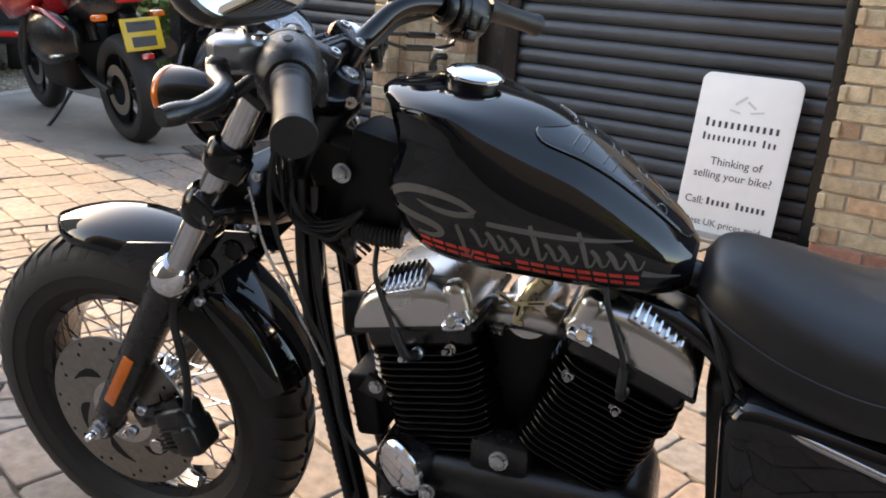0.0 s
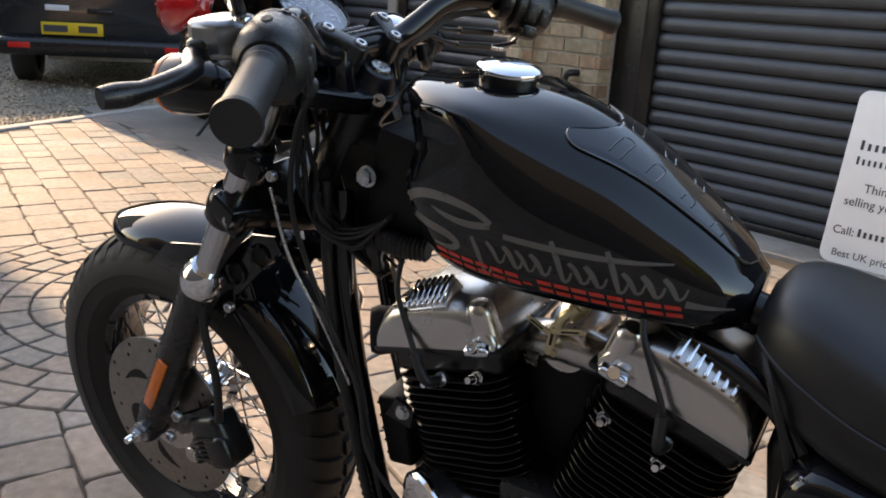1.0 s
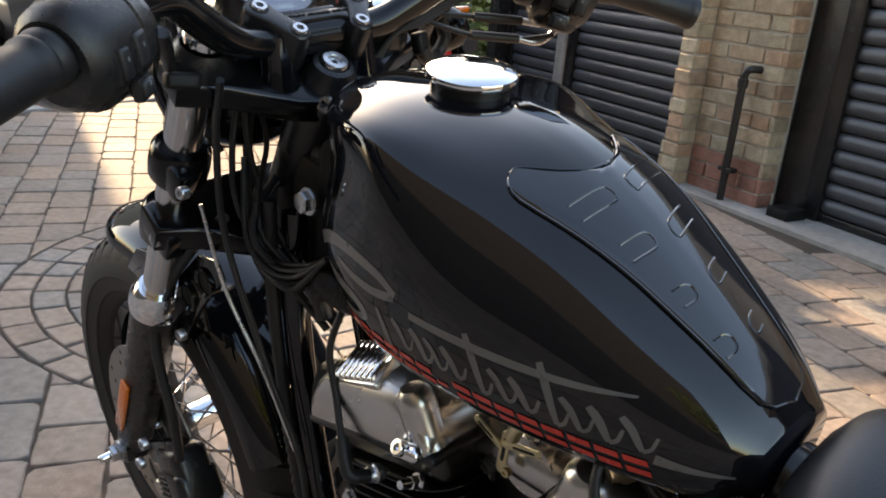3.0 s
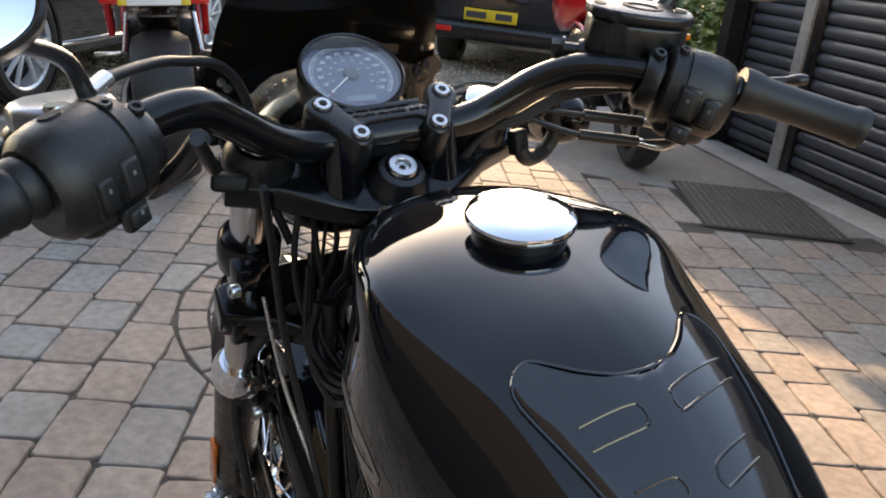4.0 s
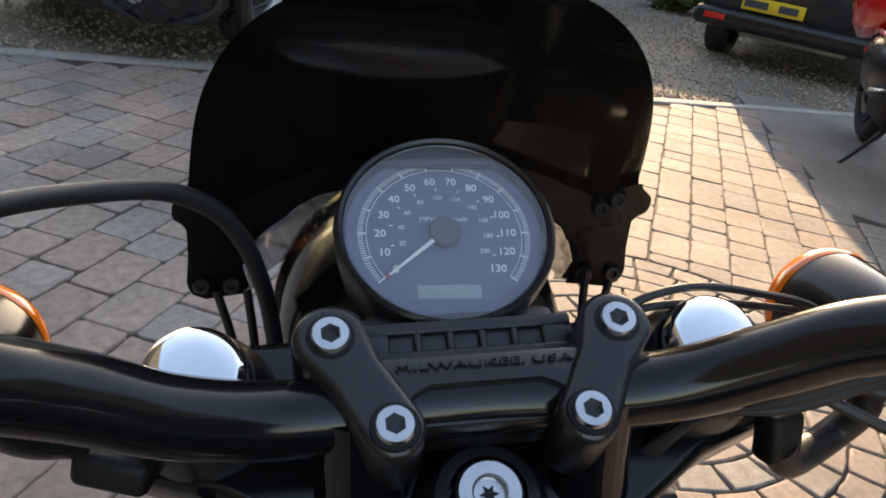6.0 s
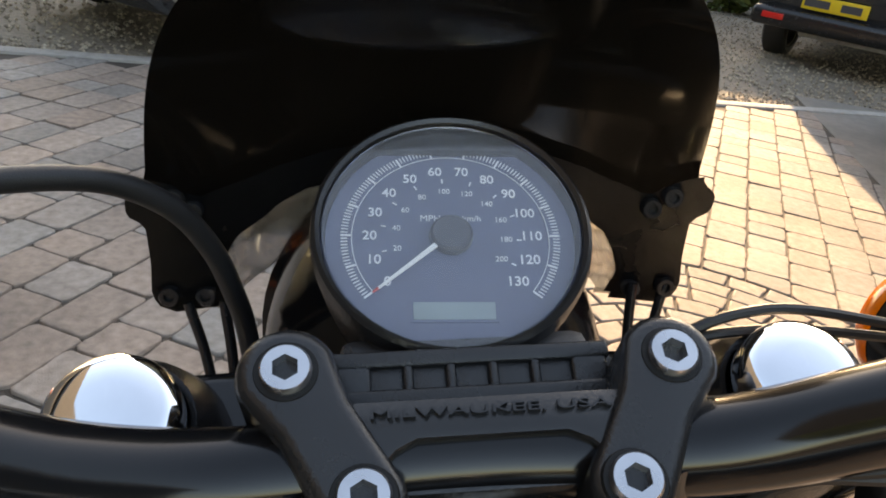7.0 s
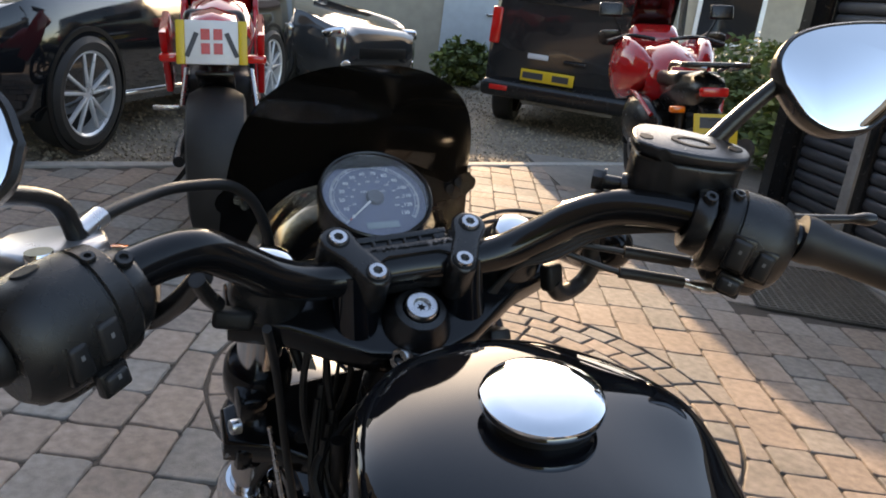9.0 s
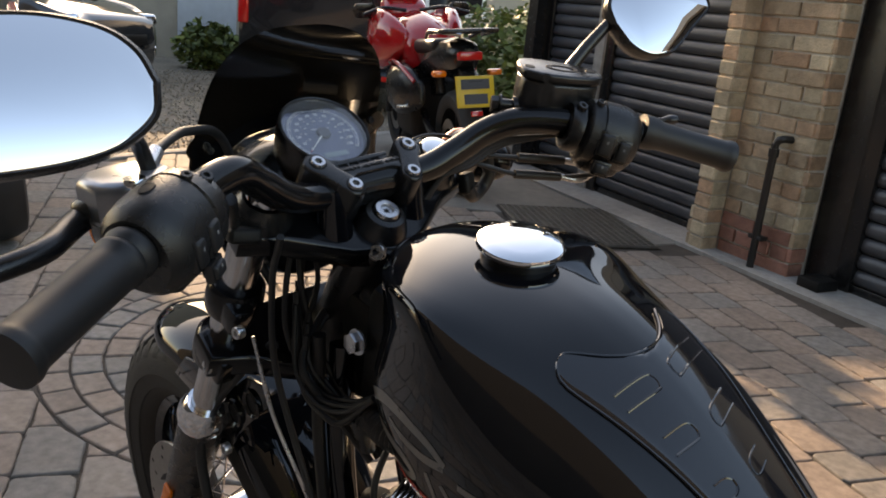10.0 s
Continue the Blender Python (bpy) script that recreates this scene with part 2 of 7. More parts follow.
def rbox(bm, size, m=Matrix(), bevel=0.003, seg=2):
    """A box with rounded edges."""
    got = bmesh.ops.create_cube(bm, size=1.0)["verts"]
    for v in got:
        v.co = Vector((v.co.x * size[0], v.co.y * size[1], v.co.z * size[2]))
    if bevel:
        edges = {e for v in got for e in v.link_edges}
        more = bmesh.ops.bevel(bm, geom=list(edges), offset=min(bevel, 0.45 * min(size)), segments=seg, affect="EDGES", profile=0.5)
        got = list({v for f in more["faces"] for v in f.verts} | {v for v in got if v.is_valid})
    for v in got:
        v.co = m @ v.co
    return bm


def slab(bm, outline, depth, m=Matrix(), bevel=0.0, seg=2):
    """A flat outline in x, y, given thickness along z, with rounded rims."""
    low = [bm.verts.new((x, y, 0)) for x, y in outline]
    f = bm.faces.new(low)
    top = bmesh.ops.extrude_face_region(bm, geom=[f])["geom"]
    tv = [v for v in top if isinstance(v, bmesh.types.BMVert)]
    for v in tv:
        v.co.z += depth
    allv = set(low) | set(tv)
    if bevel:
        ed = {e for v in allv for e in v.link_edges if abs(e.verts[0].co.z - e.verts[1].co.z) < 1e-7}
        more = bmesh.ops.bevel(bm, geom=list(ed), offset=bevel, segments=seg, affect="EDGES", profile=0.5)
        allv = {v for v in allv if v.is_valid} | {v for fc in more["faces"] for v in fc.verts}
    for v in allv:
        v.co = m @ v.co
    return bm


def rounded(w, h, r, n=5):
    out = []
    for cx, cy, a0 in ((w / 2 - r, h / 2 - r, 0), (-w / 2 + r, h / 2 - r, 90), (-w / 2 + r, -h / 2 + r, 180), (w / 2 - r, -h / 2 + r, 270)):
        for k in range(n + 1):
            a = radians(a0 + 90 * k / n)
            out.append((cx + r * math.cos(a), cy + r * math.sin(a)))
    return out


def words(name, body, size, material, parent, m, depth=0.0004, align="CENTER", shear=0.0, bold=0.0):
    """Raised lettering as a mesh."""
    cu = bpy.data.curves.new(name, "FONT")
    cu.body, cu.size, cu.extrude, cu.align_x, cu.align_y, cu.shear, cu.resolution_u = body, size, depth, align, "CENTER", shear, 3
    cu.offset = bold
    tmp = bpy.data.objects.new(name, cu)
    me = bpy.data.meshes.new_from_object(tmp)
    bpy.data.objects.remove(tmp)
    me.materials.append(material)
    ob = new(name, me)
    ob.parent = parent
    ob.matrix_basis = m
    return ob


def bolt(name, parent, p, d, r=0.0065, h=0.007, material=None, socket=True):
    """A cap-head bolt with a hex socket, or a hex head."""
    bm = bmesh.new()
    m = aim(p, d)
    if socket:
        rim = [(r, -0.002), (r, h * 0.8), (r * 0.90, h), (r * 0.70, h)]
        loops = [[m @ Vector((q * math.cos(radians(15 * k)), q * math.sin(radians(15 * k)), z)) for k in range(24)] for q, z in rim]
        for q, z in ((0.54, h), (0.50, h - r * 0.42)):
            # the flats of the hex socket
            reach = [q * r * math.cos(radians(30)) / math.cos(radians((15 * k) % 60 - 30)) for k in range(24)]
            loops.append([m @ Vector((reach[k] * math.cos(radians(15 * k)), reach[k] * math.sin(radians(15 * k)), z)) for k in range(24)])
        rings(bm, loops)
    else:
        hexa = [(r * math.cos(radians(60 * k)), r * math.sin(radians(60 * k))) for k in range(6)]
        slab(bm, hexa, h, m, 0.0007)
        lathe(bm, [(0.0, -0.001), (r * 1.25, -0.001), (r * 1.25, 0.0012), (0.0, 0.0012)], m, 18)
    return part(name, bm, material or ZINC, parent)


# ---- the place: ground, garage block ----
WALL_O, WALL_A = Vector((-0.885, 4.888, 0.0)), math.atan2(-0.307, 0.644)
WALL = Matrix.Translation(WALL_O) @ Matrix.Rotation(WALL_A, 4, "Z")  # x along the garage front, y into the building


def ground_sheet():
    bm = bmesh.new()
    n = 60
    rim = [(4000 * math.cos(2 * math.pi * k / n), 4000 * math.sin(2 * math.pi * k / n), -0.03) for k in range(n)]
    mid = [(30 * math.cos(2 * math.pi * k / n), 30 * math.sin(2 * math.pi * k / n), -0.03) for k in range(n)]
    a, b = [bm.verts.new(p) for p in rim], [bm.verts.new(p) for p in mid]
    for i in range(n):
        j = (i + 1) % n
        bm.faces.new((a[i], a[j], b[j], b[i]))
    bm.faces.new(b)
    return tagged(part("ground", bm, EARTH), "brown gravel and earth bed under the drive", "ground", kind="structure")


ground = ground_sheet()


def wall_block(name, x0, x1, y0, y1, z0, z1, material, label, category="wall"):
    bm = bmesh.new()
    rbox(bm, (x1 - x0, y1 - y0, z1 - z0), Matrix.Translation(((x0 + x1) / 2, (y0 + y1) / 2, (z0 + z1) / 2)), 0.0)
    ob = part(name, bm, material)
    ob.matrix_basis = WALL
    return tagged(ob, label, category, kind="structure")


pier = wall_block("wall_pier", 0.006, 0.606, 0.006, 0.4, 0, 2.4, MORTAR, "buff and red brick pier between two roller shutters")
wall_block("trim_post", 0.616, 0.784, 0.125, 0.4, 0, 2.4, SATIN, "dark painted post beside the roller shutter", "trim")
pier_r = wall_block("wall_pier", 2.536, 3.294, 0.006, 0.4, 0, 2.4, MORTAR, "buff brick pier beside a roller shutter, lit by low sun")
pier_l = wall_block("wall_pier", -1.30, -1.21, 0.10, 0.4, 0, 2.4, KERB, "pale narrow post between two dark shutters")
wall_block("wall_back", -2.1, 5.4, 0.42, 0.6, 0, 2.6, MORTAR, "plain rear wall of the garage block")
wall_block("wall_lintel", -2.1, 5.4, 0.0, 0.42, 2.41, 2.62, MORTAR, "brick band above the roller shutters")
wall_block("wall_end", -2.10, -1.98, 0.05, 0.42, 0, 2.4, SATIN, "dark painted end post of the garage block")


def shutter(name, x0, x1, y, label):
    """A roller shutter of curved slats between dark guide rails."""
    th = thing(name, WALL @ Matrix.Translation((0, y, 0)), label, "roller shutter", "roller shutters", "structure")
    pitch, h = 0.0772, 0.0772
    prof = [(0.0, 0.0), (-0.012, 0.006), (-0.0185, 0.022), (-0.0195, 0.040), (-0.015, 0.058), (-0.005, 0.070), (0.004, 0.0735), (0.004, 0.0)]
    bm = bmesh.new()
    rings(bm, [[(x0, a, b) for a, b in prof], [(x1, a, b) for a, b in prof]])
    first = part("slat", bm, SHUTTER, th, smooth=50)
    first.matrix_basis = Matrix.Translation((0, 0, 0.05))
    for k in range(1, 30):
        sharing("slat", first.data, th, Matrix.Translation((0, 0, 0.05 + pitch * k)))
    bm = bmesh.new()
    rbox(bm, (x1 - x0, 0.04, 0.05), Matrix.Translation(((x0 + x1) / 2, -0.005, 0.026)), 0.006)
    part("bottom_bar", bm, SATIN, th)
    bm = bmesh.new()
    rbox(bm, (x1 - x0 + 0.1, 0.006, 2.4), Matrix.Translation(((x0 + x1) / 2, 0.02, 1.2)), 0)
    part("backing", bm, SATIN, th)
    for x in (x0 - 0.035, x1 + 0.035):
        bm = bmesh.new()
        rbox(bm, (0.085, 0.06, 2.38), Matrix.Translation((x, -0.012, 1.19)), 0.004)
        part("guide_rail", bm, SATIN, th)
    return th


shutter("shutter", 0.86, 2.46, 0.16, "anthracite roller shutter of horizontal curved slats")
shutter("shutter", -1.14, -0.08, 0.16, "dark closed roller shutter beside a brick pier")
shutter("shutter", -1.94, -1.37, 0.20, "dark closed roller shutter in shade")
shutter("shutter", 3.42, 5.0, 0.16, "anthracite roller shutter, closed")

# ---- the black motorcycle: x forward, y to its left, z up, leaning on its stand ----
PSI, PHI = radians(9.0), radians(7.5)
fw = Vector((-math.cos(PSI), math.sin(PSI), 0))
rt = Vector((math.sin(PSI), math.cos(PSI), 0))
upv = math.cos(PHI) * Vector((0, 0, 1)) - math.sin(PHI) * rt
lv = -(math.cos(PHI) * rt + math.sin(PHI) * Vector((0, 0, 1)))
BIKE = Matrix((fw, lv, upv)).transposed().to_4x4()
BIKE.translation = (0.1257, 1.3148, 0.0)
bike = thing("motorcycle", BIKE, "gloss black cruiser motorcycle with V-twin engine, leaning on its stand", "motorcycle")
KEY = Vector((0, 0, 0.914))
AX, PX = Vector((0.5, 0, -0.8660254)), Vector((0.8660254, 0, 0.5))


def fk(s, p=0.055, y=0.0):
    """A point by the steering head: s down the fork, p ahead of the stem."""
    return KEY + AX * s + PX * p + Vector((0, y, 0))


def bar(name, pts, r, material, parent=None, n=6, seg=12, label=""):
    return part(name, tube(bmesh.new(), spline(pts, n), r, seg), material, parent or bike, label)


# front wheel
WC = Vector((0.414, 0.0, 0.303))
WM = aim(WC, (0, 1, 0), (1, 0, 0))
bm = bmesh.new()
tprof = [(0.208, -0.040), (0.214, -0.052), (0.228, -0.060), (0.229, -0.0625), (0.236, -0.0645), (0.252, -0.0680), (0.253, -0.0695), (0.262, -0.0690), (0.283, -0.0640), (0.297, -0.055), (0.305, -0.038), (0.310, -0.019), (0.3115, 0.0)]
tprof = tprof + [(r, -h) for r, h in tprof[-2::-1]]
lathe(bm, tprof, WM, 96)
wheel = part("front_wheel", lathe(bmesh.new(), [(0.196, -0.036), (0.213, -0.044), (0.216, -0.038), (0.205, -0.030), (0.196, -0.012), (0.196, 0.012), (0.205, 0.030), (0.216, 0.038), (0.213, 0.044), (0.196, 0.036), (0.189, 0.012), (0.189, -0.012)], WM, 72, True), GLOSS, bike, "gloss black laced wheel rim")
part("tyre", bm, TYRE, wheel, "black rubber tyre with curved tread grooves")
bm = bmesh.new()
for side in (-1, 1):
    for k in range(44):
        a0 = 2 * math.pi * (k + (0.5 if side > 0 else 0)) / 44
        lo, hi = [], []
        for j in range(6):
            u = j / 5
            h = side * (0.005 + 0.060 * u)
            r = np.interp(abs(h), [0, 0.019, 0.038, 0.053, 0.0615, 0.067], [0.3115, 0.310, 0.305, 0.297, 0.285, 0.270])
            a = a0 + 0.085 * u * u + 0.02 * u
            for lst, da, dr in ((lo, -0.039 + 0.010 * u, 0), (hi, 0.039 - 0.010 * u, 0)):
                lst.append((a + da, h, r))
        top = [[], []]
        for q, lst in enumerate((lo, hi)):
            for a, h, r in lst:
                top[q].append(bm.verts.new(WM @ Vector(((r + 0.0062) * math.cos(a), (r + 0.0062) * math.sin(a), h))))
        bot = [[bm.verts.new(WM @ Vector(((r - 0.001) * math.cos(a + (0.004 if q else -0.004)), (r - 0.001) * math.sin(a + (0.004 if q else -0.004)), h))) for a, h, r in lst] for q, lst in enumerate((lo, hi))]
        for j in range(5):
            bm.faces.new((top[0][j], top[0][j + 1], top[1][j + 1], top[1][j]))
            bm.faces.new((bot[0][j], bot[0][j + 1], top[0][j + 1], top[0][j]))
            bm.faces.new((top[1][j], top[1][j + 1], bot[1][j + 1], bot[1][j]))
        bm.faces.new((top[0][0], top[1][0], bot[1][0], bot[0][0]))
        bm.faces.new((top[0][5], top[1][5], bot[1][5], bot[0][5]))
part("tread", bm, TYRE, wheel)
part("hub", lathe(bmesh.new(), [(0.0, -0.06), (0.034, -0.06), (0.036, -0.05), (0.024, -0.04), (0.022, 0.0), (0.024, 0.04), (0.042, 0.052), (0.042, 0.06), (0.0, 0.06)], WM, 32), CHROME, wheel, "chrome hub")
for k in range(40):
    a = 2 * math.pi * k / 40
    side = 1 if k % 2 else -1
    da = 0.42 if (k // 2) % 2 else -0.42
    p0 = WM @ Vector((0.037 * math.cos(a + da * 2.2), 0.037 * math.sin(a + da * 2.2), side * 0.05))
    p1 = WM @ Vector((0.193 * math.cos(a), 0.193 * math.sin(a), side * 0.006))
    part("spoke", tube(bmesh.new(), [p0, p1], 0.0018, 6), CHROME, wheel)
bm = bmesh.new()
DM = aim(WC + Vector((0, 0.078, 0)), (0, 1, 0), (1, 0, 0))
lathe(bm, [(0.058, -0.0025), (0.147, -0.0025), (0.148, 0.0), (0.147, 0.0025), (0.058, 0.0025)], DM, 72, True)
disc = part("brake_disc", bm, DISC, bike, "worn drilled steel brake disc")
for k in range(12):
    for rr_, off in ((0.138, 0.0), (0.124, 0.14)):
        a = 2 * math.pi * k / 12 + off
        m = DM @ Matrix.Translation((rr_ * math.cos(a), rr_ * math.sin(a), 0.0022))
        # flat dark disc on the surface, the shade of a drilled hole as colour
        part("drilling_shade", lathe(bmesh.new(), [(0.0, 0.0005), (0.0036, 0.0005), (0.0042, 0.0)], m, 10), DEEP, disc)
bm = bmesh.new()
lathe(bm, [(0.030, -0.004), (0.062, -0.004), (0.062, 0.003), (0.030, 0.003)], DM, 40, True)
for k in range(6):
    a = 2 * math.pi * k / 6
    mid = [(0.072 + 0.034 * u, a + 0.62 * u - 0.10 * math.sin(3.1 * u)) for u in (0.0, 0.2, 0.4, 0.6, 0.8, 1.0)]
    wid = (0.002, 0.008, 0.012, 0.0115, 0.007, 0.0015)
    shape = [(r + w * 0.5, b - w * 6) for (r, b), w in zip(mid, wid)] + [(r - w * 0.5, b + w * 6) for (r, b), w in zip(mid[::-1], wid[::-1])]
    # dark slab on the carrier side, shade of a cut-out put in colour
    part("disc_window_shade", slab(bmesh.new(), [(r * math.cos(b), r * math.sin(b)) for r, b in shape], 0.0012, DM @ Matrix.Translation((0, 0, 0.0018))), DEEP, disc)
part("disc_carrier", bm, ALU, disc, "bright alloy disc carrier")
for k in range(5):
    a = 2 * math.pi * k / 5 + 0.3
    bolt("carrier_bolt", disc, DM @ Vector((0.046 * math.cos(a), 0.046 * math.sin(a), 0.003)), (0, 1, 0), 0.006, 0.006, CHROME)

# fork
for sg in (1, -1):
    y = 0.107 * sg
    leg = part("fork_leg", lathe(bmesh.new(), [(0.0, 0.378), (0.029, 0.378), (0.0295, 0.41), (0.0285, 0.60), (0.027, 0.68), (0.024, 0.735), (0.021, 0.765), (0.0, 0.772)], aim(fk(0, 0.061, y), AX), 32), POWDER, bike, "black lower fork leg")
    part("stanchion", lathe(bmesh.new(), [(0.0, 0.030), (0.0195, 0.030), (0.0195, 0.39), (0.0, 0.39)], aim(fk(0, 0.061, y), AX), 32), STEEL, leg, "polished steel fork tube")
    part("dust_cap", lathe(bmesh.new(), [(0.0198, 0.356), (0.0245, 0.356), (0.027, 0.360), (0.0325, 0.372), (0.0335, 0.383), (0.0325, 0.394), (0.030, 0.398), (0.0285, 0.398)], aim(fk(0, 0.061, y), AX), 36), CHROME, leg, "chrome fork dust cap")
    part("fork_cap", lathe(bmesh.new(), [(0.0, -0.0205), (0.009, -0.0201), (0.0155, -0.0190), (0.0188, -0.0172), (0.0200, -0.0145), (0.0202, -0.008), (0.0, -0.008)], aim(fk(0, 0.0525, y - 0.002 * sg + 0.002), AX), 40), CHROME, leg, "domed chrome fork cap")
    part("cap_collar", lathe(bmesh.new(), [(0.0206, -0.004), (0.0225, -0.0045), (0.0270, 0.003), (0.0305, 0.014), (0.0310, 0.04), (0.0206, 0.04)], aim(fk(0, 0.0525, y - 0.002 * sg + 0.002), AX), 36), SATIN, leg)
    for s0, s1, r in ((0.126, 0.170, 0.0300), (0.214, 0.262, 0.0310)):
        bm = lathe(bmesh.new(), [(0.0197, s0 + 0.004), (r - 0.004, s0), (r, s0 + 0.006), (r + 0.001, (s0 + s1) / 2), (r, s1 - 0.006), (r - 0.004, s1), (0.0197, s1 - 0.003)], aim(fk(0, 0.061, y), AX), 36)
        rbox(bm, (0.03, 0.026, s1 - s0 - 0.008), aim(fk((s0 + s1) / 2, 0.036, y + 0.012 * sg), AX, PX), 0.006)
        clamp = part("fork_clamp", bm, BARBLACK, leg, "black clamp round the fork tube")
    bolt("clamp_nut", leg, fk(0.124, 0.000, y + 0.031 * sg), (-0.15, 0.9 * sg, 0.1), 0.0065, 0.006, ZINC, True)
    bolt("clamp_nut", leg, fk(0.232, 0.036, y + 0.026 * sg), (-0.15, 0.9 * sg, 0.1), 0.008, 0.008, ZINC, True)
    bm = lathe(bmesh.new(), [(0.0, -0.025), (0.019, -0.025), (0.022, -0.012), (0.022, 0.016), (0.019, 0.022), (0.0, 0.022)], aim(fk(0.745, 0.057, y), (0, sg, 0)), 28)
    part("axle_boss", bm, POWDER, leg)
    axn = part("axle_nut", lathe(bmesh.new(), [(0.0, 0.0), (0.016, 0.0), (0.016, 0.005), (0.0, 0.005)], aim(fk(0.736, 0.055, y + 0.022 * sg), (0, sg, 0)), 24), ZINC, leg)
    bolt("axle_bolt", leg, fk(0.736, 0.055, y + 0.027 * sg), (0, sg, 0), 0.0135, 0.013, ZINC, False)
    part("axle_stud", lathe(bmesh.new(), [(0.0, 0.0), (0.0065, 0.0), (0.0065, 0.018), (0.005, 0.020), (0.0, 0.020)], aim(fk(0.736, 0.055, y + 0.038 * sg), (0, sg, 0)), 16), CHROME, leg)
    bm = rbox(bmesh.new(), (0.020, 0.112, 0.006), aim(fk(0.607, 0.058, y + 0.030 * sg), (0, sg, 0), PX), 0.0025)
    part("reflector", bm, AMBER, leg, "long amber fork reflector")

# yokes and stem
bm = bmesh.new()
hull = [(0.085, 0.0), (0.082, 0.10), (0.070, 0.138), (0.03, 0.142), (0.015, 0.10), (-0.02, 0.045), (-0.034, 0.0)]
hull = hull + [(x, -y) for x, y in hull[-2:0:-1]]
slab(bm, hull, 0.028, aim(fk(0.046, 0, 0), -AX, PX), 0.006, 3)
yoke = part("upper_yoke", bm, BARBLACK, bike, "black enamelled top fork yoke")
part("stem_nut", lathe(bmesh.new(), [(0.0, 0.0035), (0.0058, 0.0035), (0.0062, 0.0062), (0.0070, 0.0070), (0.0118, 0.0068), (0.0130, 0.0052), (0.0134, -0.006), (0.0, -0.006)], aim(KEY, -AX, PX), 40), ZINC, yoke, "bright steering stem nut")
star = [((0.0038 if k % 2 else 0.0019) * math.cos(radians(30 * k)), (0.0038 if k % 2 else 0.0019) * math.sin(radians(30 * k))) for k in range(12)]
part("stem_socket", slab(bmesh.new(), star, 0.0006, aim(KEY, -AX, PX) @ Matrix.Translation((0, 0, 0.0034))), DEEP, yoke)
part("stem_collar", lathe(bmesh.new(), [(0.0150, 0.003), (0.020, 0.001), (0.025, -0.008), (0.029, -0.020), (0.0, -0.020)], aim(KEY, -AX, PX), 40), SATIN, yoke)
part("lower_yoke", slab(bmesh.new(), hull, 0.034, aim(fk(0.245, 0, 0), -AX, PX), 0.006, 3), BARBLACK, bike)
part("steering_head", lathe(bmesh.new(), [(0.0, 0.02), (0.036, 0.02), (0.038, 0.03), (0.031, 0.06), (0.031, 0.17), (0.038, 0.2), (0.036, 0.215), (0.0, 0.215)], aim(KEY, AX), 32), SATIN, bike)

# frame
for sg in (1, -1):
    bar("down_tube", [(0.045, 0.028 * sg, 0.76), (0.040, 0.042 * sg, 0.66), (0.022, 0.05 * sg, 0.5), (-0.022, 0.055 * sg, 0.27), (-0.06, 0.06 * sg, 0.16), (-0.2, 0.07 * sg, 0.13), (-0.7, 0.09 * sg, 0.15)], 0.0155, GLOSS, n=8)
bar("backbone_tube", [(0.02, 0, 0.82), (-0.1, 0, 0.79), (-0.3, 0, 0.74), (-0.5, 0, 0.70), (-0.75, 0, 0.62)], 0.024, SATIN)
for sg in (1, -1):
    bar("seat_rail", [(-0.40, 0.045 * sg, 0.69), (-0.50, 0.075 * sg, 0.665), (-0.56, 0.09 * sg, 0.60), (-0.60, 0.1 * sg, 0.45), (-0.62, 0.1 * sg, 0.2)], 0.013, GLOSS)
part("neck_gusset", slab(bmesh.new(), [(0.06, 0.83), (-0.10, 0.80), (-0.14, 0.72), (0.04, 0.70)], 0.05, Matrix(((1, 0, 0, 0), (0, 0, -1, 0.025), (0, 1, 0, 0), (0, 0, 0, 1))), 0.004), DEEP, bike)
bolt("neck_bolt", bike, (-0.012, 0.050, 0.793), (0, 1, 0.1), 0.011, 0.010, ZINC, False)
bolt("yoke_pinch_bolt", bike, (-0.0119, 0.0200, 0.8814), (-0.55, 0.75, 0.3), 0.0085, 0.006, ZINC)
part("coil_cover", rbox(bmesh.new(), (0.10, 0.085, 0.15), pose(-0.055, 0.0, 0.775, 0, -12, 0), 0.014), DEEP, bike)

# front fender
bm = bmesh.new()
sect = [(0.0, 1.0), (0.16, 0.992), (0.32, 0.966), (0.48, 0.920), (0.64, 0.850), (0.78, 0.755), (0.89, 0.635), (0.965, 0.49), (1.0, 0.33), (1.0, 0.24)]
loops = []
for k in range(31):
    a = radians(67.5 + 93.5 * k / 30)
    w = 0.078 * (1 - (1 - min(1.0, (k + 0.25) / 7)) ** 2) ** 0.5
    out = []
    for inner in (0, 1):
        pts = []
        for u, v in sect:
            r = 0.348 - 0.058 * (1 - v) * max(0.22, w / 0.078) - inner * 0.003
            pts.append((u * (w - inner * 0.003), r))
        full = [(-u, r) for u, r in pts[::-1]] + pts[1:]
        out += full if not inner else full[::-1]
    loops.append([WC + Vector((r * math.cos(a), u, r * math.sin(a) + 0.004)) for u, r in out])
rings(bm, loops)
part("front_fender", bm, GLOSS, bike, "gloss black front mudguard")
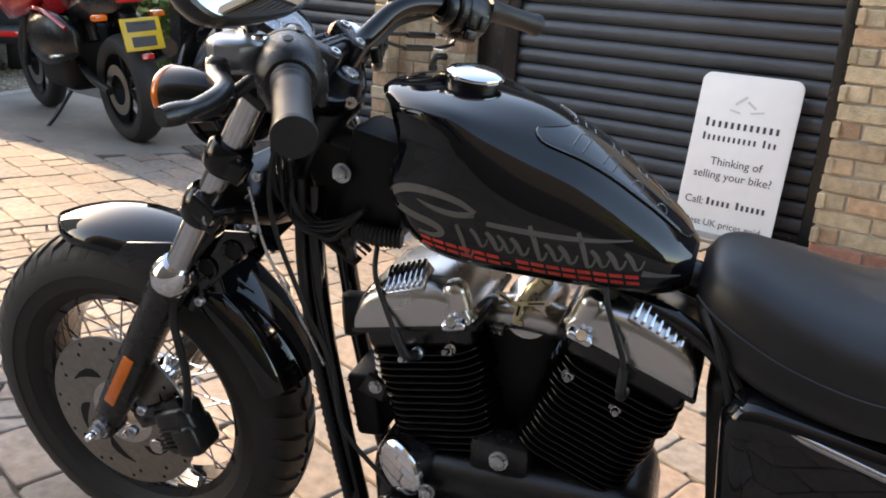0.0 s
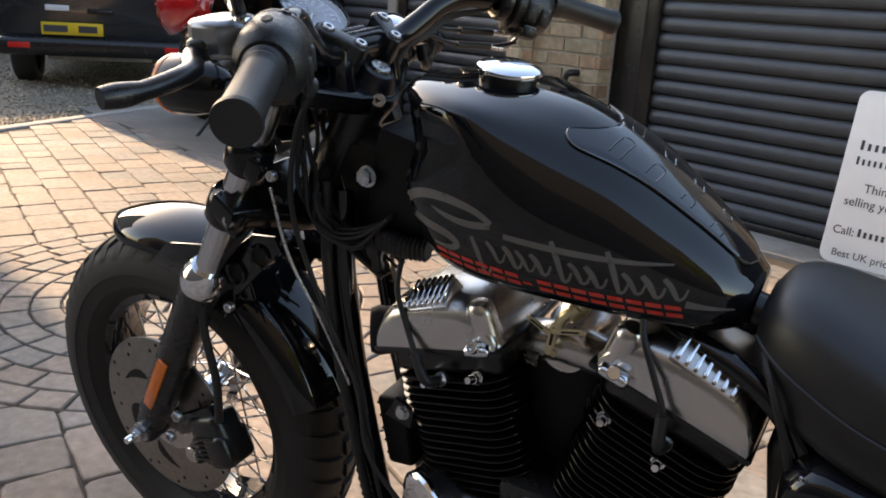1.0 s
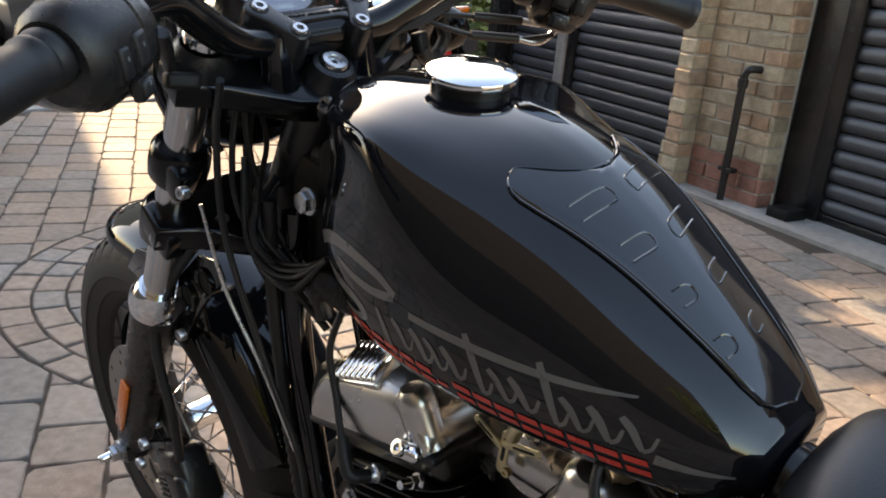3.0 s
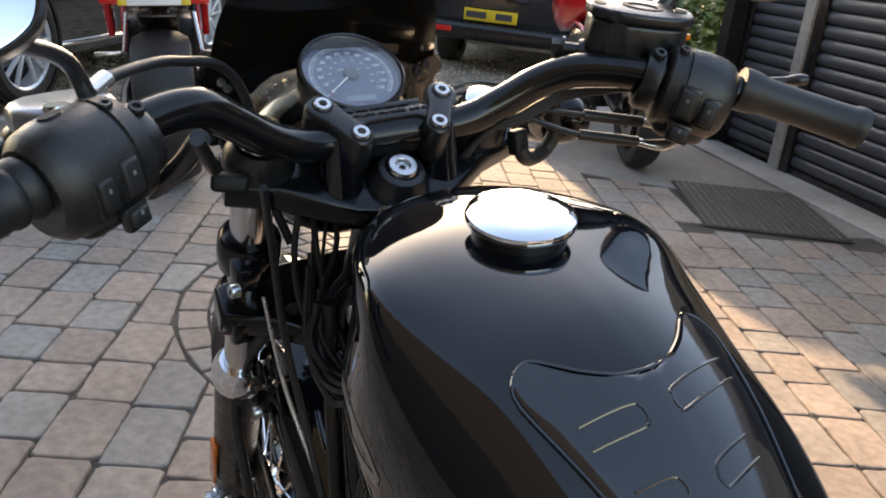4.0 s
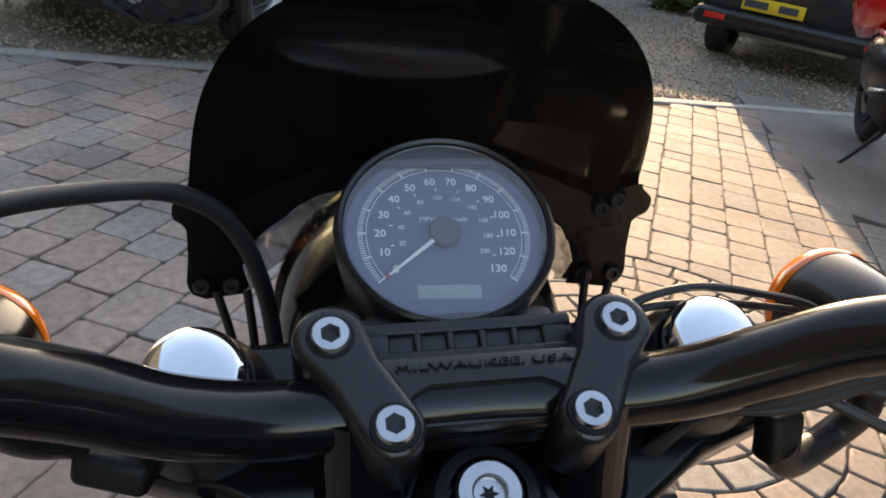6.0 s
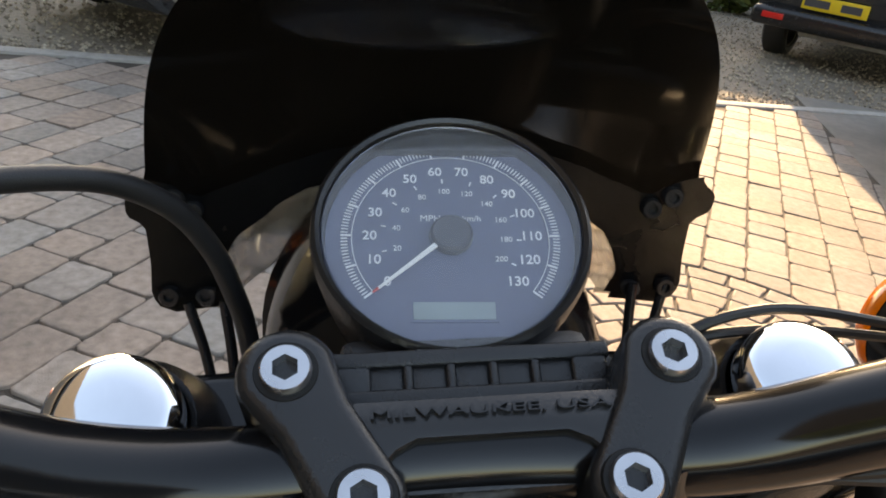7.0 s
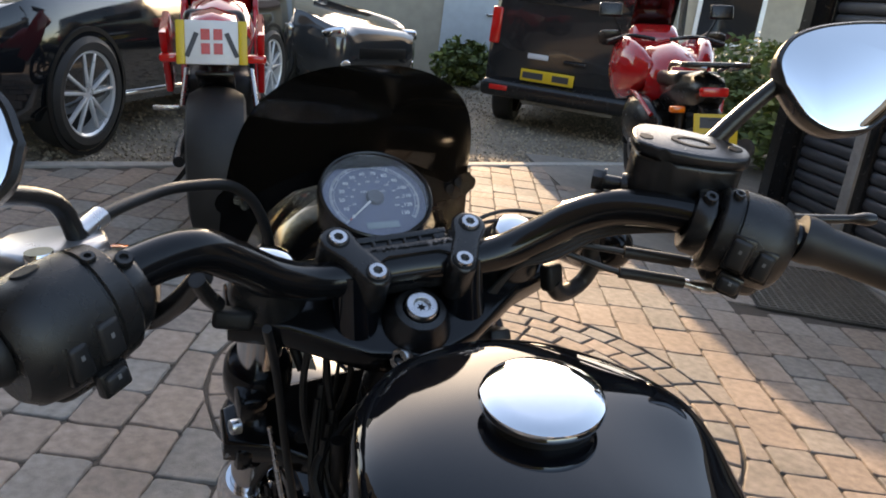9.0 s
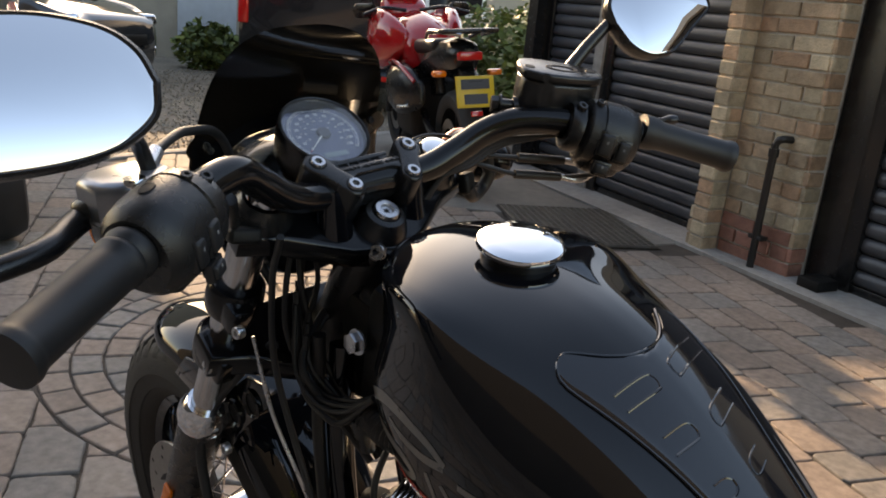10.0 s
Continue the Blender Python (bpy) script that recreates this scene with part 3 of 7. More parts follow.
for sg in (1, -1):
    bm = slab(bmesh.new(), [(0.385, 0.600), (0.345, 0.640), (0.25, 0.655), (0.185, 0.630), (0.175, 0.585), (0.24, 0.575)], 0.006, Matrix(((1, 0, 0, 0), (0, 0, -1, 0.083 * sg), (0, 1, 0, 0), (0, 0, 0, 1))), 0.002)
    br = part("fender_bracket", bm, GLOSS, bike)
    bolt("bracket_bolt", br, (0.205, 0.100 * sg, 0.577), (0, sg, 0), 0.0075, 0.007, ZINC)
    wing = slab(bmesh.new(), [(0.262, 0.560), (0.238, 0.605), (0.216, 0.648), (0.158, 0.694), (0.118, 0.698), (0.108, 0.678), (0.160, 0.630), (0.200, 0.590), (0.232, 0.545)], 0.006, Matrix(((1, 0, 0, 0), (0, 0, -1, 0.089 * sg), (0, 1, 0, 0), (0, 0, 0, 1))), 0.002)
    part("bracket_wing", wing, GLOSS, br)
    for ex, ez in ((0.195, 0.629), (0.146, 0.664)):
        eye = part("bracket_eye", lathe(bmesh.new(), [(0.013, -0.005), (0.0185, -0.006), (0.0185, 0.006), (0.016, 0.008), (0.013, 0.005)], aim((ex, 0.087 * sg, ez), (0, sg, 0)), 28, True), GLOSS, br)
        # dark cap across the eye, shade of its hole put in colour
        part("bracket_hole_shade", lathe(bmesh.new(), [(0.0, 0.0025), (0.0132, 0.0025)], aim((ex, 0.088 * sg, ez), (0, sg, 0)), 24), DEEP, eye)

# brake caliper, on the left leg
bm = rbox(bmesh.new(), (0.075, 0.052, 0.088), pose(0.268, 0.098, 0.330, 0, 22, 0), 0.014, 3)
rbox(bm, (0.050, 0.062, 0.058), pose(0.250, 0.098, 0.318, 0, 22, 0), 0.012, 3)
rbox(bm, (0.11, 0.016, 0.034), pose(0.305, 0.108, 0.352, 0, 30, 0), 0.006)
cal = part("brake_caliper", bm, SATIN, bike, "black brake caliper over the disc")
for k in range(5):
    part("caliper_fin", rbox(bmesh.new(), (0.045, 0.004, 0.0035), pose(0.276, 0.127, 0.300 + 0.009 * k, 0, 22, 0), 0.001), SATIN, cal)
bolt("caliper_bolt", cal, (0.322, 0.128, 0.366), (0, 1, 0), 0.009, 0.007, ZINC)
bolt("caliper_bolt", cal, (0.348, 0.128, 0.318), (0, 1, 0), 0.009, 0.007, ZINC)
part("piston_cap", lathe(bmesh.new(), [(0.0, 0.0), (0.014, 0.0), (0.014, 0.004), (0.012, 0.006), (0.0, 0.006)], aim((0.310, 0.120, 0.292), (0, 1, 0)), 24), ALU, cal)
bar("brake_hose", [(0.245, 0.115, 0.375), (0.235, 0.118, 0.45), (0.243, 0.120, 0.55), (0.225, 0.112, 0.62), (0.165, 0.09, 0.70), (0.12, 0.07, 0.745)], 0.0065, RUBBER, n=8)

# tank
TX = [-0.062, -0.075, -0.11, -0.16, -0.22, -0.28, -0.34, -0.40, -0.45, -0.480]
TZ = [0.9135, 0.9188, 0.9212, 0.9210, 0.914, 0.900, 0.870, 0.826, 0.785, 0.752]
BX = [-0.126, -0.138, -0.166, -0.206, -0.26, -0.31, -0.36, -0.41, -0.45, -0.476]
BZ = [0.742, 0.727, 0.717, 0.713, 0.711, 0.709, 0.706, 0.703, 0.702, 0.708]
HW = [0.098, 0.108, 0.119, 0.127, 0.128, 0.122, 0.110, 0.092, 0.070, 0.046]
SK = [0.050, 0.050, 0.042, 0.026, 0.010, 0, 0, 0, 0, 0]
boxy = [(0, 0.0), (0.55, 0.0), (0.80, 0.03), (0.92, 0.12), (0.975, 0.26), (0.995, 0.42), (0.990, 0.62), (0.972, 0.79), (0.925, 0.905), (0.83, 0.960), (0.55, 0.988), (0.27, 0.998), (0, 1.0)]
crisp = [(0, 0.0), (0.55, 0.0), (0.80, 0.03), (0.92, 0.12), (0.97, 0.26), (0.985, 0.42), (0.99, 0.58), (0.978, 0.74), (0.95, 0.865), (0.87, 0.945), (0.60, 0.985), (0.30, 0.999), (0, 1.0)]
tear = [(0, 0.0), (0.55, 0.0), (0.80, 0.03), (0.92, 0.12), (0.98, 0.26), (1.0, 0.40), (0.982, 0.55), (0.905, 0.70), (0.775, 0.815), (0.61, 0.897), (0.41, 0.952), (0.20, 0.988), (0, 1.0)]
keys = []
for i in range(10):
    w = min(1.0, max(0.0, (TX[i] + 0.27) / 0.15))
    loop = []
    cw = max(0.0, 1 - i / 4)
    for (ya, ta), (yb, tb), (yc, tc) in zip(boxy, tear, crisp):
        y, t = ya * w + yb * (1 - w), ta * w + tb * (1 - w)
        y, t = y * (1 - cw) + yc * cw, t * (1 - cw) + tc * cw
        x = BX[i] + (TX[i] - BX[i]) * t - SK[i] * (y * HW[i] / 0.1) ** 2 * (t > 0.4) * min(1.0, (t - 0.4) / 0.4)
        loop.append(Vector((x, y * HW[i], BZ[i] + (TZ[i] - BZ[i]) * t)))
    keys.append(spline(loop, 3))
lines = [spline([keys[i][k] for i in range(10)], 5) for k in range(len(keys[0]))]
loops = []
for j in range(len(lines[0])):
    half = [lines[k][j] for k in range(len(lines))]
    loops.append(half + [Vector((p.x, -p.y, p.z)) for p in half[-2:0:-1]])
bm = bmesh.new()
rings(bm, loops)
bm.normal_update()
from mathutils.bvhtree import BVHTree
TANK = BVHTree.FromBMesh(bm)
tank = part("fuel_tank", bm, GLOSS, bike, "gloss black peanut fuel tank", smooth=60)


def on_side(x, z, lift=0.0006):
    hit = TANK.ray_cast(Vector((x, 0.5, z)), Vector((0, -1, 0)))
    return hit[0] + hit[1] * lift * (1 if hit[1].y > 0 else -1) if hit[0] else Vector((x, 0.08, z))


def on_top(x, y, lift=0.0006):
    hit = TANK.ray_cast(Vector((x, y, 1.5)), Vector((0, 0, -1)))
    return hit[0] + hit[1] * lift * (1 if hit[1].z > 0 else -1) if hit[0] else Vector((x, y, 0.7))


def side_strip(name, upper, lower, material, lift=0.0007):
    """A decal between two lines of (x, z), laid on the tank's left side."""
    bm = bmesh.new()
    a, b = [bm.verts.new(on_side(x, z, lift)) for x, z in upper], [bm.verts.new(on_side(x, z, lift)) for x, z in lower]
    for i in range(len(a) - 1):
        bm.faces.new((a[i], a[i + 1], b[i + 1], b[i]))
    return part(name, bm, material, tank)


# red block lettering, kept as plain slanted bars
for k in range(15):
    x0 = -0.152 - 0.270 * k / 15
    zt = 0.7555 - 0.0195 * k / 15
    if k == 6:
        side_strip("red_bar", [(x0 - 0.002, zt - 0.007), (x0 - 0.012, zt - 0.0076)], [(x0 - 0.003, zt - 0.0105), (x0 - 0.013, zt - 0.0111)], DECAL_RED)
        continue
    wide = 0.0150
    for d0, d1 in ((0.0, 0.0050), (0.0090, 0.0140)):
        side_strip("red_bar", [(x0 - d0 * 0.21, zt - d0), (x0 - wide * 0.5 - d0 * 0.21, zt - d0 - 0.0005), (x0 - wide - d0 * 0.21, zt - d0 - 0.0010)], [(x0 - d1 * 0.21, zt - d1), (x0 - wide * 0.5 - d1 * 0.21, zt - d1 - 0.0005), (x0 - wide - d1 * 0.21, zt - d1 - 0.0010)], DECAL_RED)


def swoosh(pts, w0, w1, w2):
    line = spline([Vector((x, 0, z)) for x, z in pts], 7)
    n = len(line) - 1
    up, lo = [], []
    for i, p in enumerate(line):
        d = (line[min(i + 1, n)] - line[max(i - 1, 0)]).normalized()
        nrm = Vector((-d.z, 0, d.x))
        t = i / n
        w = w0 * (1 - t) ** 2 + 2 * w1 * t * (1 - t) + w2 * t * t
        up.append(((p + nrm * w).x, (p + nrm * w).z))
        lo.append(((p - nrm * w).x, (p - nrm * w).z))
    side_strip("grey_swoosh", up, lo, DECAL_GREY, 0.0004)


# grey script, kept as slanted brush strokes
swoosh([(-0.228, 0.800), (-0.205, 0.811), (-0.170, 0.8165), (-0.135, 0.814), (-0.112, 0.803), (-0.112, 0.790), (-0.140, 0.781), (-0.172, 0.775), (-0.184, 0.766), (-0.172, 0.759), (-0.150, 0.760)], 0.0030, 0.0085, 0.0020)
swoosh([(-0.226, 0.797), (-0.200, 0.794), (-0.172, 0.797), (-0.150, 0.803)], 0.0035, 0.0050, 0.0010)
for x, zt, zb, w in ((-0.214, 0.781, 0.738, 0.0038), (-0.232, 0.779, 0.757, 0.0034), (-0.252, 0.778, 0.755, 0.0042), (-0.266, 0.776, 0.754, 0.0030), (-0.282, 0.775, 0.753, 0.0040), (-0.303, 0.793, 0.749, 0.0040), (-0.322, 0.772, 0.750, 0.0036), (-0.338, 0.771, 0.748, 0.0040), (-0.358, 0.789, 0.745, 0.0038), (-0.374, 0.768, 0.746, 0.0034), (-0.392, 0.767, 0.744, 0.0040), (-0.412, 0.765, 0.743, 0.0034)):
    swoosh([(x + 0.010, zt), (x + 0.003, (zt + zb) / 2 + 0.003), (x - 0.004, zb)], w * 0.6, w, w * 0.5)
    swoosh([(x - 0.004, zb), (x - 0.009, zb + 0.003), (x - 0.012, zb + 0.012)], w * 0.5, w * 0.35, w * 0.3)
swoosh([(-0.242, 0.789), (-0.30, 0.784), (-0.36, 0.780), (-0.408, 0.779)], 0.0030, 0.0045, 0.0008)
swoosh([(-0.423, 0.739), (-0.44, 0.736), (-0.465, 0.733)], 0.004, 0.003, 0.0008)

# embossed pad on the tank's spine
half = [(-0.311, 0.0), (-0.308, 0.018), (-0.297, 0.036), (-0.281, 0.053), (-0.278, 0.060), (-0.282, 0.069), (-0.296, 0.073), (-0.34, 0.062), (-0.38, 0.050), (-0.42, 0.040), (-0.46, 0.028), (-0.470, 0.0)]
half = [(p.x, p.y) for p in spline([Vector((x, y, 0)) for x, y in half], 3)]
bm = bmesh.new()
rows = []
for i in range(61):
    x = -0.2784 - 0.191 * i / 60
    ys = []
    for (xa, ya), (xb, yb) in zip(half, half[1:]):
        if (xa - x) * (xb - x) <= 0 and xa != xb:
            ys.append(ya + (yb - ya) * (x - xa) / (xb - xa))
    rows.append((x, min(ys) if len(ys) > 1 else 0.0, max(ys) if ys else 0.0))
for sg in (1, -1):
    grid = []
    for x, ya, yb in rows:
        line = []
        for j in range(13):
            y = ya + (yb - ya) * j / 12
            edge = min(1.0, min(j if ya > 0 else 99, 12 - j) / 1.0)
            line.append(bm.verts.new(on_top(x, sg * y, 0.0020 if edge else -0.001)))
        grid.append(line)
    for a, b in zip(grid, grid[1:]):
        for j in range(12):
            try:
                bm.faces.new((a[j], a[j + 1], b[j + 1], b[j]))
            except ValueError:
                pass
bmesh.ops.remove_doubles(bm, verts=bm.verts, dist=1e-5)
rim = [Vector((x, y, 0)) for x, y in half]
pad = part("tank_pad", bm, mat("smoky_gel_pad", (0.008, 0.009, 0.012), 0.12, 0.0, 0.1, 9, coat=0.7), tank, "clear black gel pad with ribbed edge", smooth=50)
for sg in (1, -1):
    part("pad_edge", tube(bmesh.new(), [on_top(p.x, sg * p.y * 0.985, 0.0014) for p in rim], 0.0012, 6), pad.data.materials[0], tank)
    for x, y0, y1, w in ((-0.3305, 0.0155, 0.052, 0.0062), (-0.3655, 0.0165, 0.043, 0.0058), (-0.3995, 0.0170, 0.033, 0.0052), (-0.4310, 0.0165, 0.031, 0.0052)) if sg > 0 else ((-0.3310, 0.0040, 0.056, 0.0062), (-0.3680, 0.0035, 0.036, 0.0056), (-0.4010, 0.0045, 0.024, 0.0050), (-0.4330, 0.0045, 0.018, 0.0045)):
        skew = 0.10 if sg > 0 else 0.28
        ring = [(x + w + skew * (y1 - y0), y1), (x + w + skew * 0.006, y0 + 0.006), (x + w * 0.6, y0 + 0.0012), (x, y0), (x - w * 0.6, y0 + 0.0012), (x - w + skew * 0.006, y0 + 0.006), (x - w + skew * (y1 - y0), y1)]
        flat = spline([Vector((a, b, 0)) for a, b in ring], 4)
        part("pad_slot", tube(bmesh.new(), [on_top(p.x, sg * p.y, 0.0015) for p in flat], 0.0012, 8), pad.data.materials[0], tank)

# filler cap
CN = Vector((-0.15, 0.02, 1)).normalized()
CP = Vector((-0.1755, -0.0045, 0.9180))
cap = part("filler_cap", lathe(bmesh.new(), [(0.0, 0.0220), (0.012, 0.0216), (0.024, 0.0203), (0.0315, 0.0185), (0.0345, 0.0165), (0.0355, 0.0135), (0.0350, 0.0115), (0.0325, 0.0105)], aim(CP, CN) @ Matrix.Diagonal((1.07, 1.07, 1, 1)), 72), CHROME, tank, "domed chrome filler cap")
part("cap_skirt", lathe(bmesh.new(), [(0.0327, 0.0125), (0.0327, 0.0), (0.0327, -0.018)], aim(CP, CN), 48), SATIN, cap)

# seat
SX = [(-0.488, 0.055, 0.735, 0.690), (-0.506, 0.078, 0.757, 0.662), (-0.54, 0.100, 0.760, 0.638), (-0.60, 0.122, 0.744, 0.618), (-0.68, 0.138, 0.728, 0.610), (-0.76, 0.146, 0.735, 0.618), (-0.84, 0.140, 0.765, 0.64), (-0.90, 0.12, 0.780, 0.67)]
bm = bmesh.new()
loops = []
shape = [(0, 1.0), (0.35, 0.985), (0.65, 0.93), (0.86, 0.82), (0.97, 0.64), (1.0, 0.42), (0.97, 0.18), (0.90, 0.0), (0, 0.0)]
for i, (x, hw, zt, zb) in enumerate(SX):
    half = spline([Vector((x, u * hw, zb + (zt - zb) * v)) for u, v in shape], 3)
    loops.append(half + [Vector((p.x, -p.y, p.z)) for p in half[-2:0:-1]])
n = len(loops[0])
lines = [spline([lp[k] for lp in loops], 4) for k in range(n)]
rings(bm, [[lines[k][j] for k in range(n)] for j in range(len(lines[0]))])
seat = part("seat", bm, VINYL, bike, "black vinyl solo seat", smooth=70)
for sg in (1, -1):
    seam = [Vector((x, sg * hw * 1.004, zb + (zt - zb) * 0.42)) for x, hw, zt, zb in SX]
    part("seat_seam", tube(bmesh.new(), spline(seam, 5), 0.0022, 6), VINYL, seat)
# side cover, battery box, rear end
part("battery_box", rbox(bmesh.new(), (0.17, 0.15, 0.24), pose(-0.665, 0.03, 0.50, 0, 6, 0), 0.02, 3), DEEP, bike)
part("battery_tray", rbox(bmesh.new(), (0.085, 0.150, 0.32), pose(-0.578, 0.010, 0.46, 0, 8, 0), 0.022, 3), DEEP, bike)
bm = bmesh.new()
loops = []
for u, y, k in ((0.0, 0.060, 1.0), (0.2, 0.098, 1.0), (0.5, 0.122, 0.985), (0.75, 0.134, 0.95), (0.9, 0.140, 0.89), (1.0, 0.143, 0.80)):
    loops.append([Vector((-0.705 + x * k + 0.10 * z * k, y, 0.470 + z * k - 0.16 * x * k * -1.0)) for x, z in rounded(0.32, 0.275, 0.055, 6)])
rings(bm, [[spline([lp[q] for lp in loops], 4)[j] for q in range(len(loops[0]))] for j in range(21)])
part("side_cover", bm, GLOSS, bike, "gloss black battery side cover", smooth=60)
# added steel strip stands in for sky reflected along the gloss black edge
part("cover_glint", tube(bmesh.new(), spline([(-0.556, 0.126, 0.612), (-0.60, 0.134, 0.603), (-0.66, 0.139, 0.588), (-0.74, 0.141, 0.566), (-0.82, 0.140, 0.545)], 5), [0.0030 + 0.0035 * math.sin(math.pi * k / 20) for k in range(21)], 10), STEEL, bike, "bright steel strip for the sky's reflection on the side cover's edge")
bar("battery_cable", [(-0.500, 0.070, 0.700), (-0.520, 0.098, 0.670), (-0.545, 0.108, 0.600), (-0.556, 0.108, 0.52), (-0.562, 0.104, 0.44)], 0.0045, RUBBER, n=6, seg=8)
part("rear_tyre", lathe(bmesh.new(), [(0.205, -0.05), (0.23, -0.07), (0.27, -0.075), (0.30, -0.06), (0.312, -0.03), (0.315, 0), (0.312, 0.03), (0.30, 0.06), (0.27, 0.075), (0.23, 0.07), (0.205, 0.05)], aim((-1.10, 0, 0.313), (0, 1, 0), (1, 0, 0)), 64), TYRE, bike)
part("rear_rim", lathe(bmesh.new(), [(0.0, -0.04), (0.06, -0.04), (0.19, -0.03), (0.207, -0.045), (0.207, 0.045), (0.19, 0.03), (0.06, 0.04), (0.0, 0.04)], aim((-1.10, 0, 0.313), (0, 1, 0), (1, 0, 0)), 48), GLOSS, bike)
bm = bmesh.new()
loops = []
for k in range(17):
    a = radians(30 + 130 * k / 16)
    half = [(0.0, 0.355), (0.06, 0.35), (0.095, 0.33), (0.10, 0.29)]
    full = [(-u, r) for u, r in half[::-1]] + half[1:]
    full = full + [(u * 0.97, r - 0.004) for u, r in full[::-1]]
    loops.append([Vector((-1.10 + r * math.cos(a), u, 0.335 + r * math.sin(a))) for u, r in full])
rings(bm, loops)
part("rear_fender", bm, GLOSS, bike)
bar("side_stand", [(-0.28, 0.09, 0.16), (-0.24, 0.16, 0.09), (-0.20, 0.235, 0.036)], 0.010, SATIN)


# engine
def cylinder(sg_tilt, foot, name, label):
    tilt = radians(sg_tilt)
    up = Vector((math.sin(tilt), 0, math.cos(tilt)))
    m = aim(foot, up, (math.cos(tilt), 0, -math.sin(tilt)))
    cyl = part(name, rbox(bmesh.new(), (0.135, 0.125, 0.19), m @ Matrix.Translation((0, 0, 0.085)), 0.04, 4), DEEP, bike, label)
    fin = None
    for k in range(15):
        z = 0.012 + 0.0112 * k
        w = 0.172 + (0.010 if k > 9 else 0.0) + 0.004 * math.sin(k * 1.3)
        if fin is None:
            fin = part("cooling_fin", slab(bmesh.new(), rounded(0.176, 0.152, 0.045, 6), 0.0026, Matrix(), 0.0008, 2), BARBLACK, cyl)
            fin.matrix_basis = m @ Matrix.Translation((0, 0, z))
        else:
            sharing("cooling_fin", fin.data, cyl, m @ Matrix.Translation((0, 0, z)) @ Matrix.Diagonal((w / 0.176, 1, 1, 1)))
    part("head", rbox(bmesh.new(), (0.165, 0.13, 0.05), m @ Matrix.Translation((0, 0, 0.198)), 0.012, 3), SATIN, cyl)
    return cyl, m, up


def rocker(m, parent_label, flip):
    """A rocker cover: a faceted alloy lid over a lower lip."""
    s = -1 if flip else 1
    prof = [(-0.098, 0.0), (-0.099, 0.014), (-0.092, 0.032), (-0.078, 0.050), (-0.055, 0.061), (-0.018, 0.065), (0.018, 0.065), (0.045, 0.059), (0.064, 0.045), (0.077, 0.026), (0.082, 0.010), (0.082, 0.0)]
    bm = bmesh.new()
    loops = []
    for y, k in ((-0.073, 0.72), (-0.071, 0.82), (-0.066, 0.91), (-0.058, 0.97), (-0.046, 1.0), (0.054, 1.0), (0.066, 0.975), (0.075, 0.925), (0.083, 0.85), (0.088, 0.74), (0.090, 0.60)):
        loops.append([m @ Vector((s * x * (0.90 + 0.10 * k), y, 0.222 + z * k)) for x, z in prof])
    rings(bm, loops)
    cover = part("rocker_cover", bm, ALU, bike, parent_label, smooth=55)
    part("gasket_lip", rbox(bmesh.new(), (0.190, 0.167, 0.010), m @ Matrix.Translation((-s * 0.009, 0.008, 0.219)), 0.004), SATIN, cover)
    part("rib_bed", rbox(bmesh.new(), (0.078 if flip else 0.064, 0.046, 0.020), m @ Matrix.Translation((s * (0.004 if flip else -0.008), 0.064, 0.2780)) @ Matrix.Rotation(s * 0.10, 4, "Y") @ Matrix.Rotation(-0.50, 4, "X"), 0.003), ALU, cover)
    for k in range(7):
        part("cover_rib", rbox(bmesh.new(), (0.0050, 0.044, 0.020), m @ Matrix.Translation((s * (-0.028 + 0.0106 * k if flip else -0.034 + 0.0086 * k), 0.066, 0.2875 - 0.0011 * k)) @ Matrix.Rotation(-0.50, 4, "X"), 0.0020), CHROME, cover)
    up = m.to_3x3() @ Vector((0, 0.12, 1))
    part("breather_boss", lathe(bmesh.new(), [(0.0, 0.050), (0.011, 0.049), (0.016, 0.044), (0.0175, 0.036), (0.0180, 0.002), (0.021, -0.006), (0.0, -0.008)], aim(m @ Vector((-s * 0.080, 0.072, 0.232)), up), 28), ALU, cover)
    part("cover_foot", rbox(bmesh.new(), (0.036, 0.022, 0.014), m @ Matrix.Translation((-s * 0.074, 0.090, 0.226)) @ Matrix.Rotation(-0.4, 4, "X"), 0.006, 3), CHROME, cover)
    bolt("foot_bolt", cover, m @ Vector((-s * 0.074, 0.098, 0.231)), m.to_3x3() @ Vector((0, 0.8, 0.6)), 0.0075, 0.006, CHROME)
    return cover


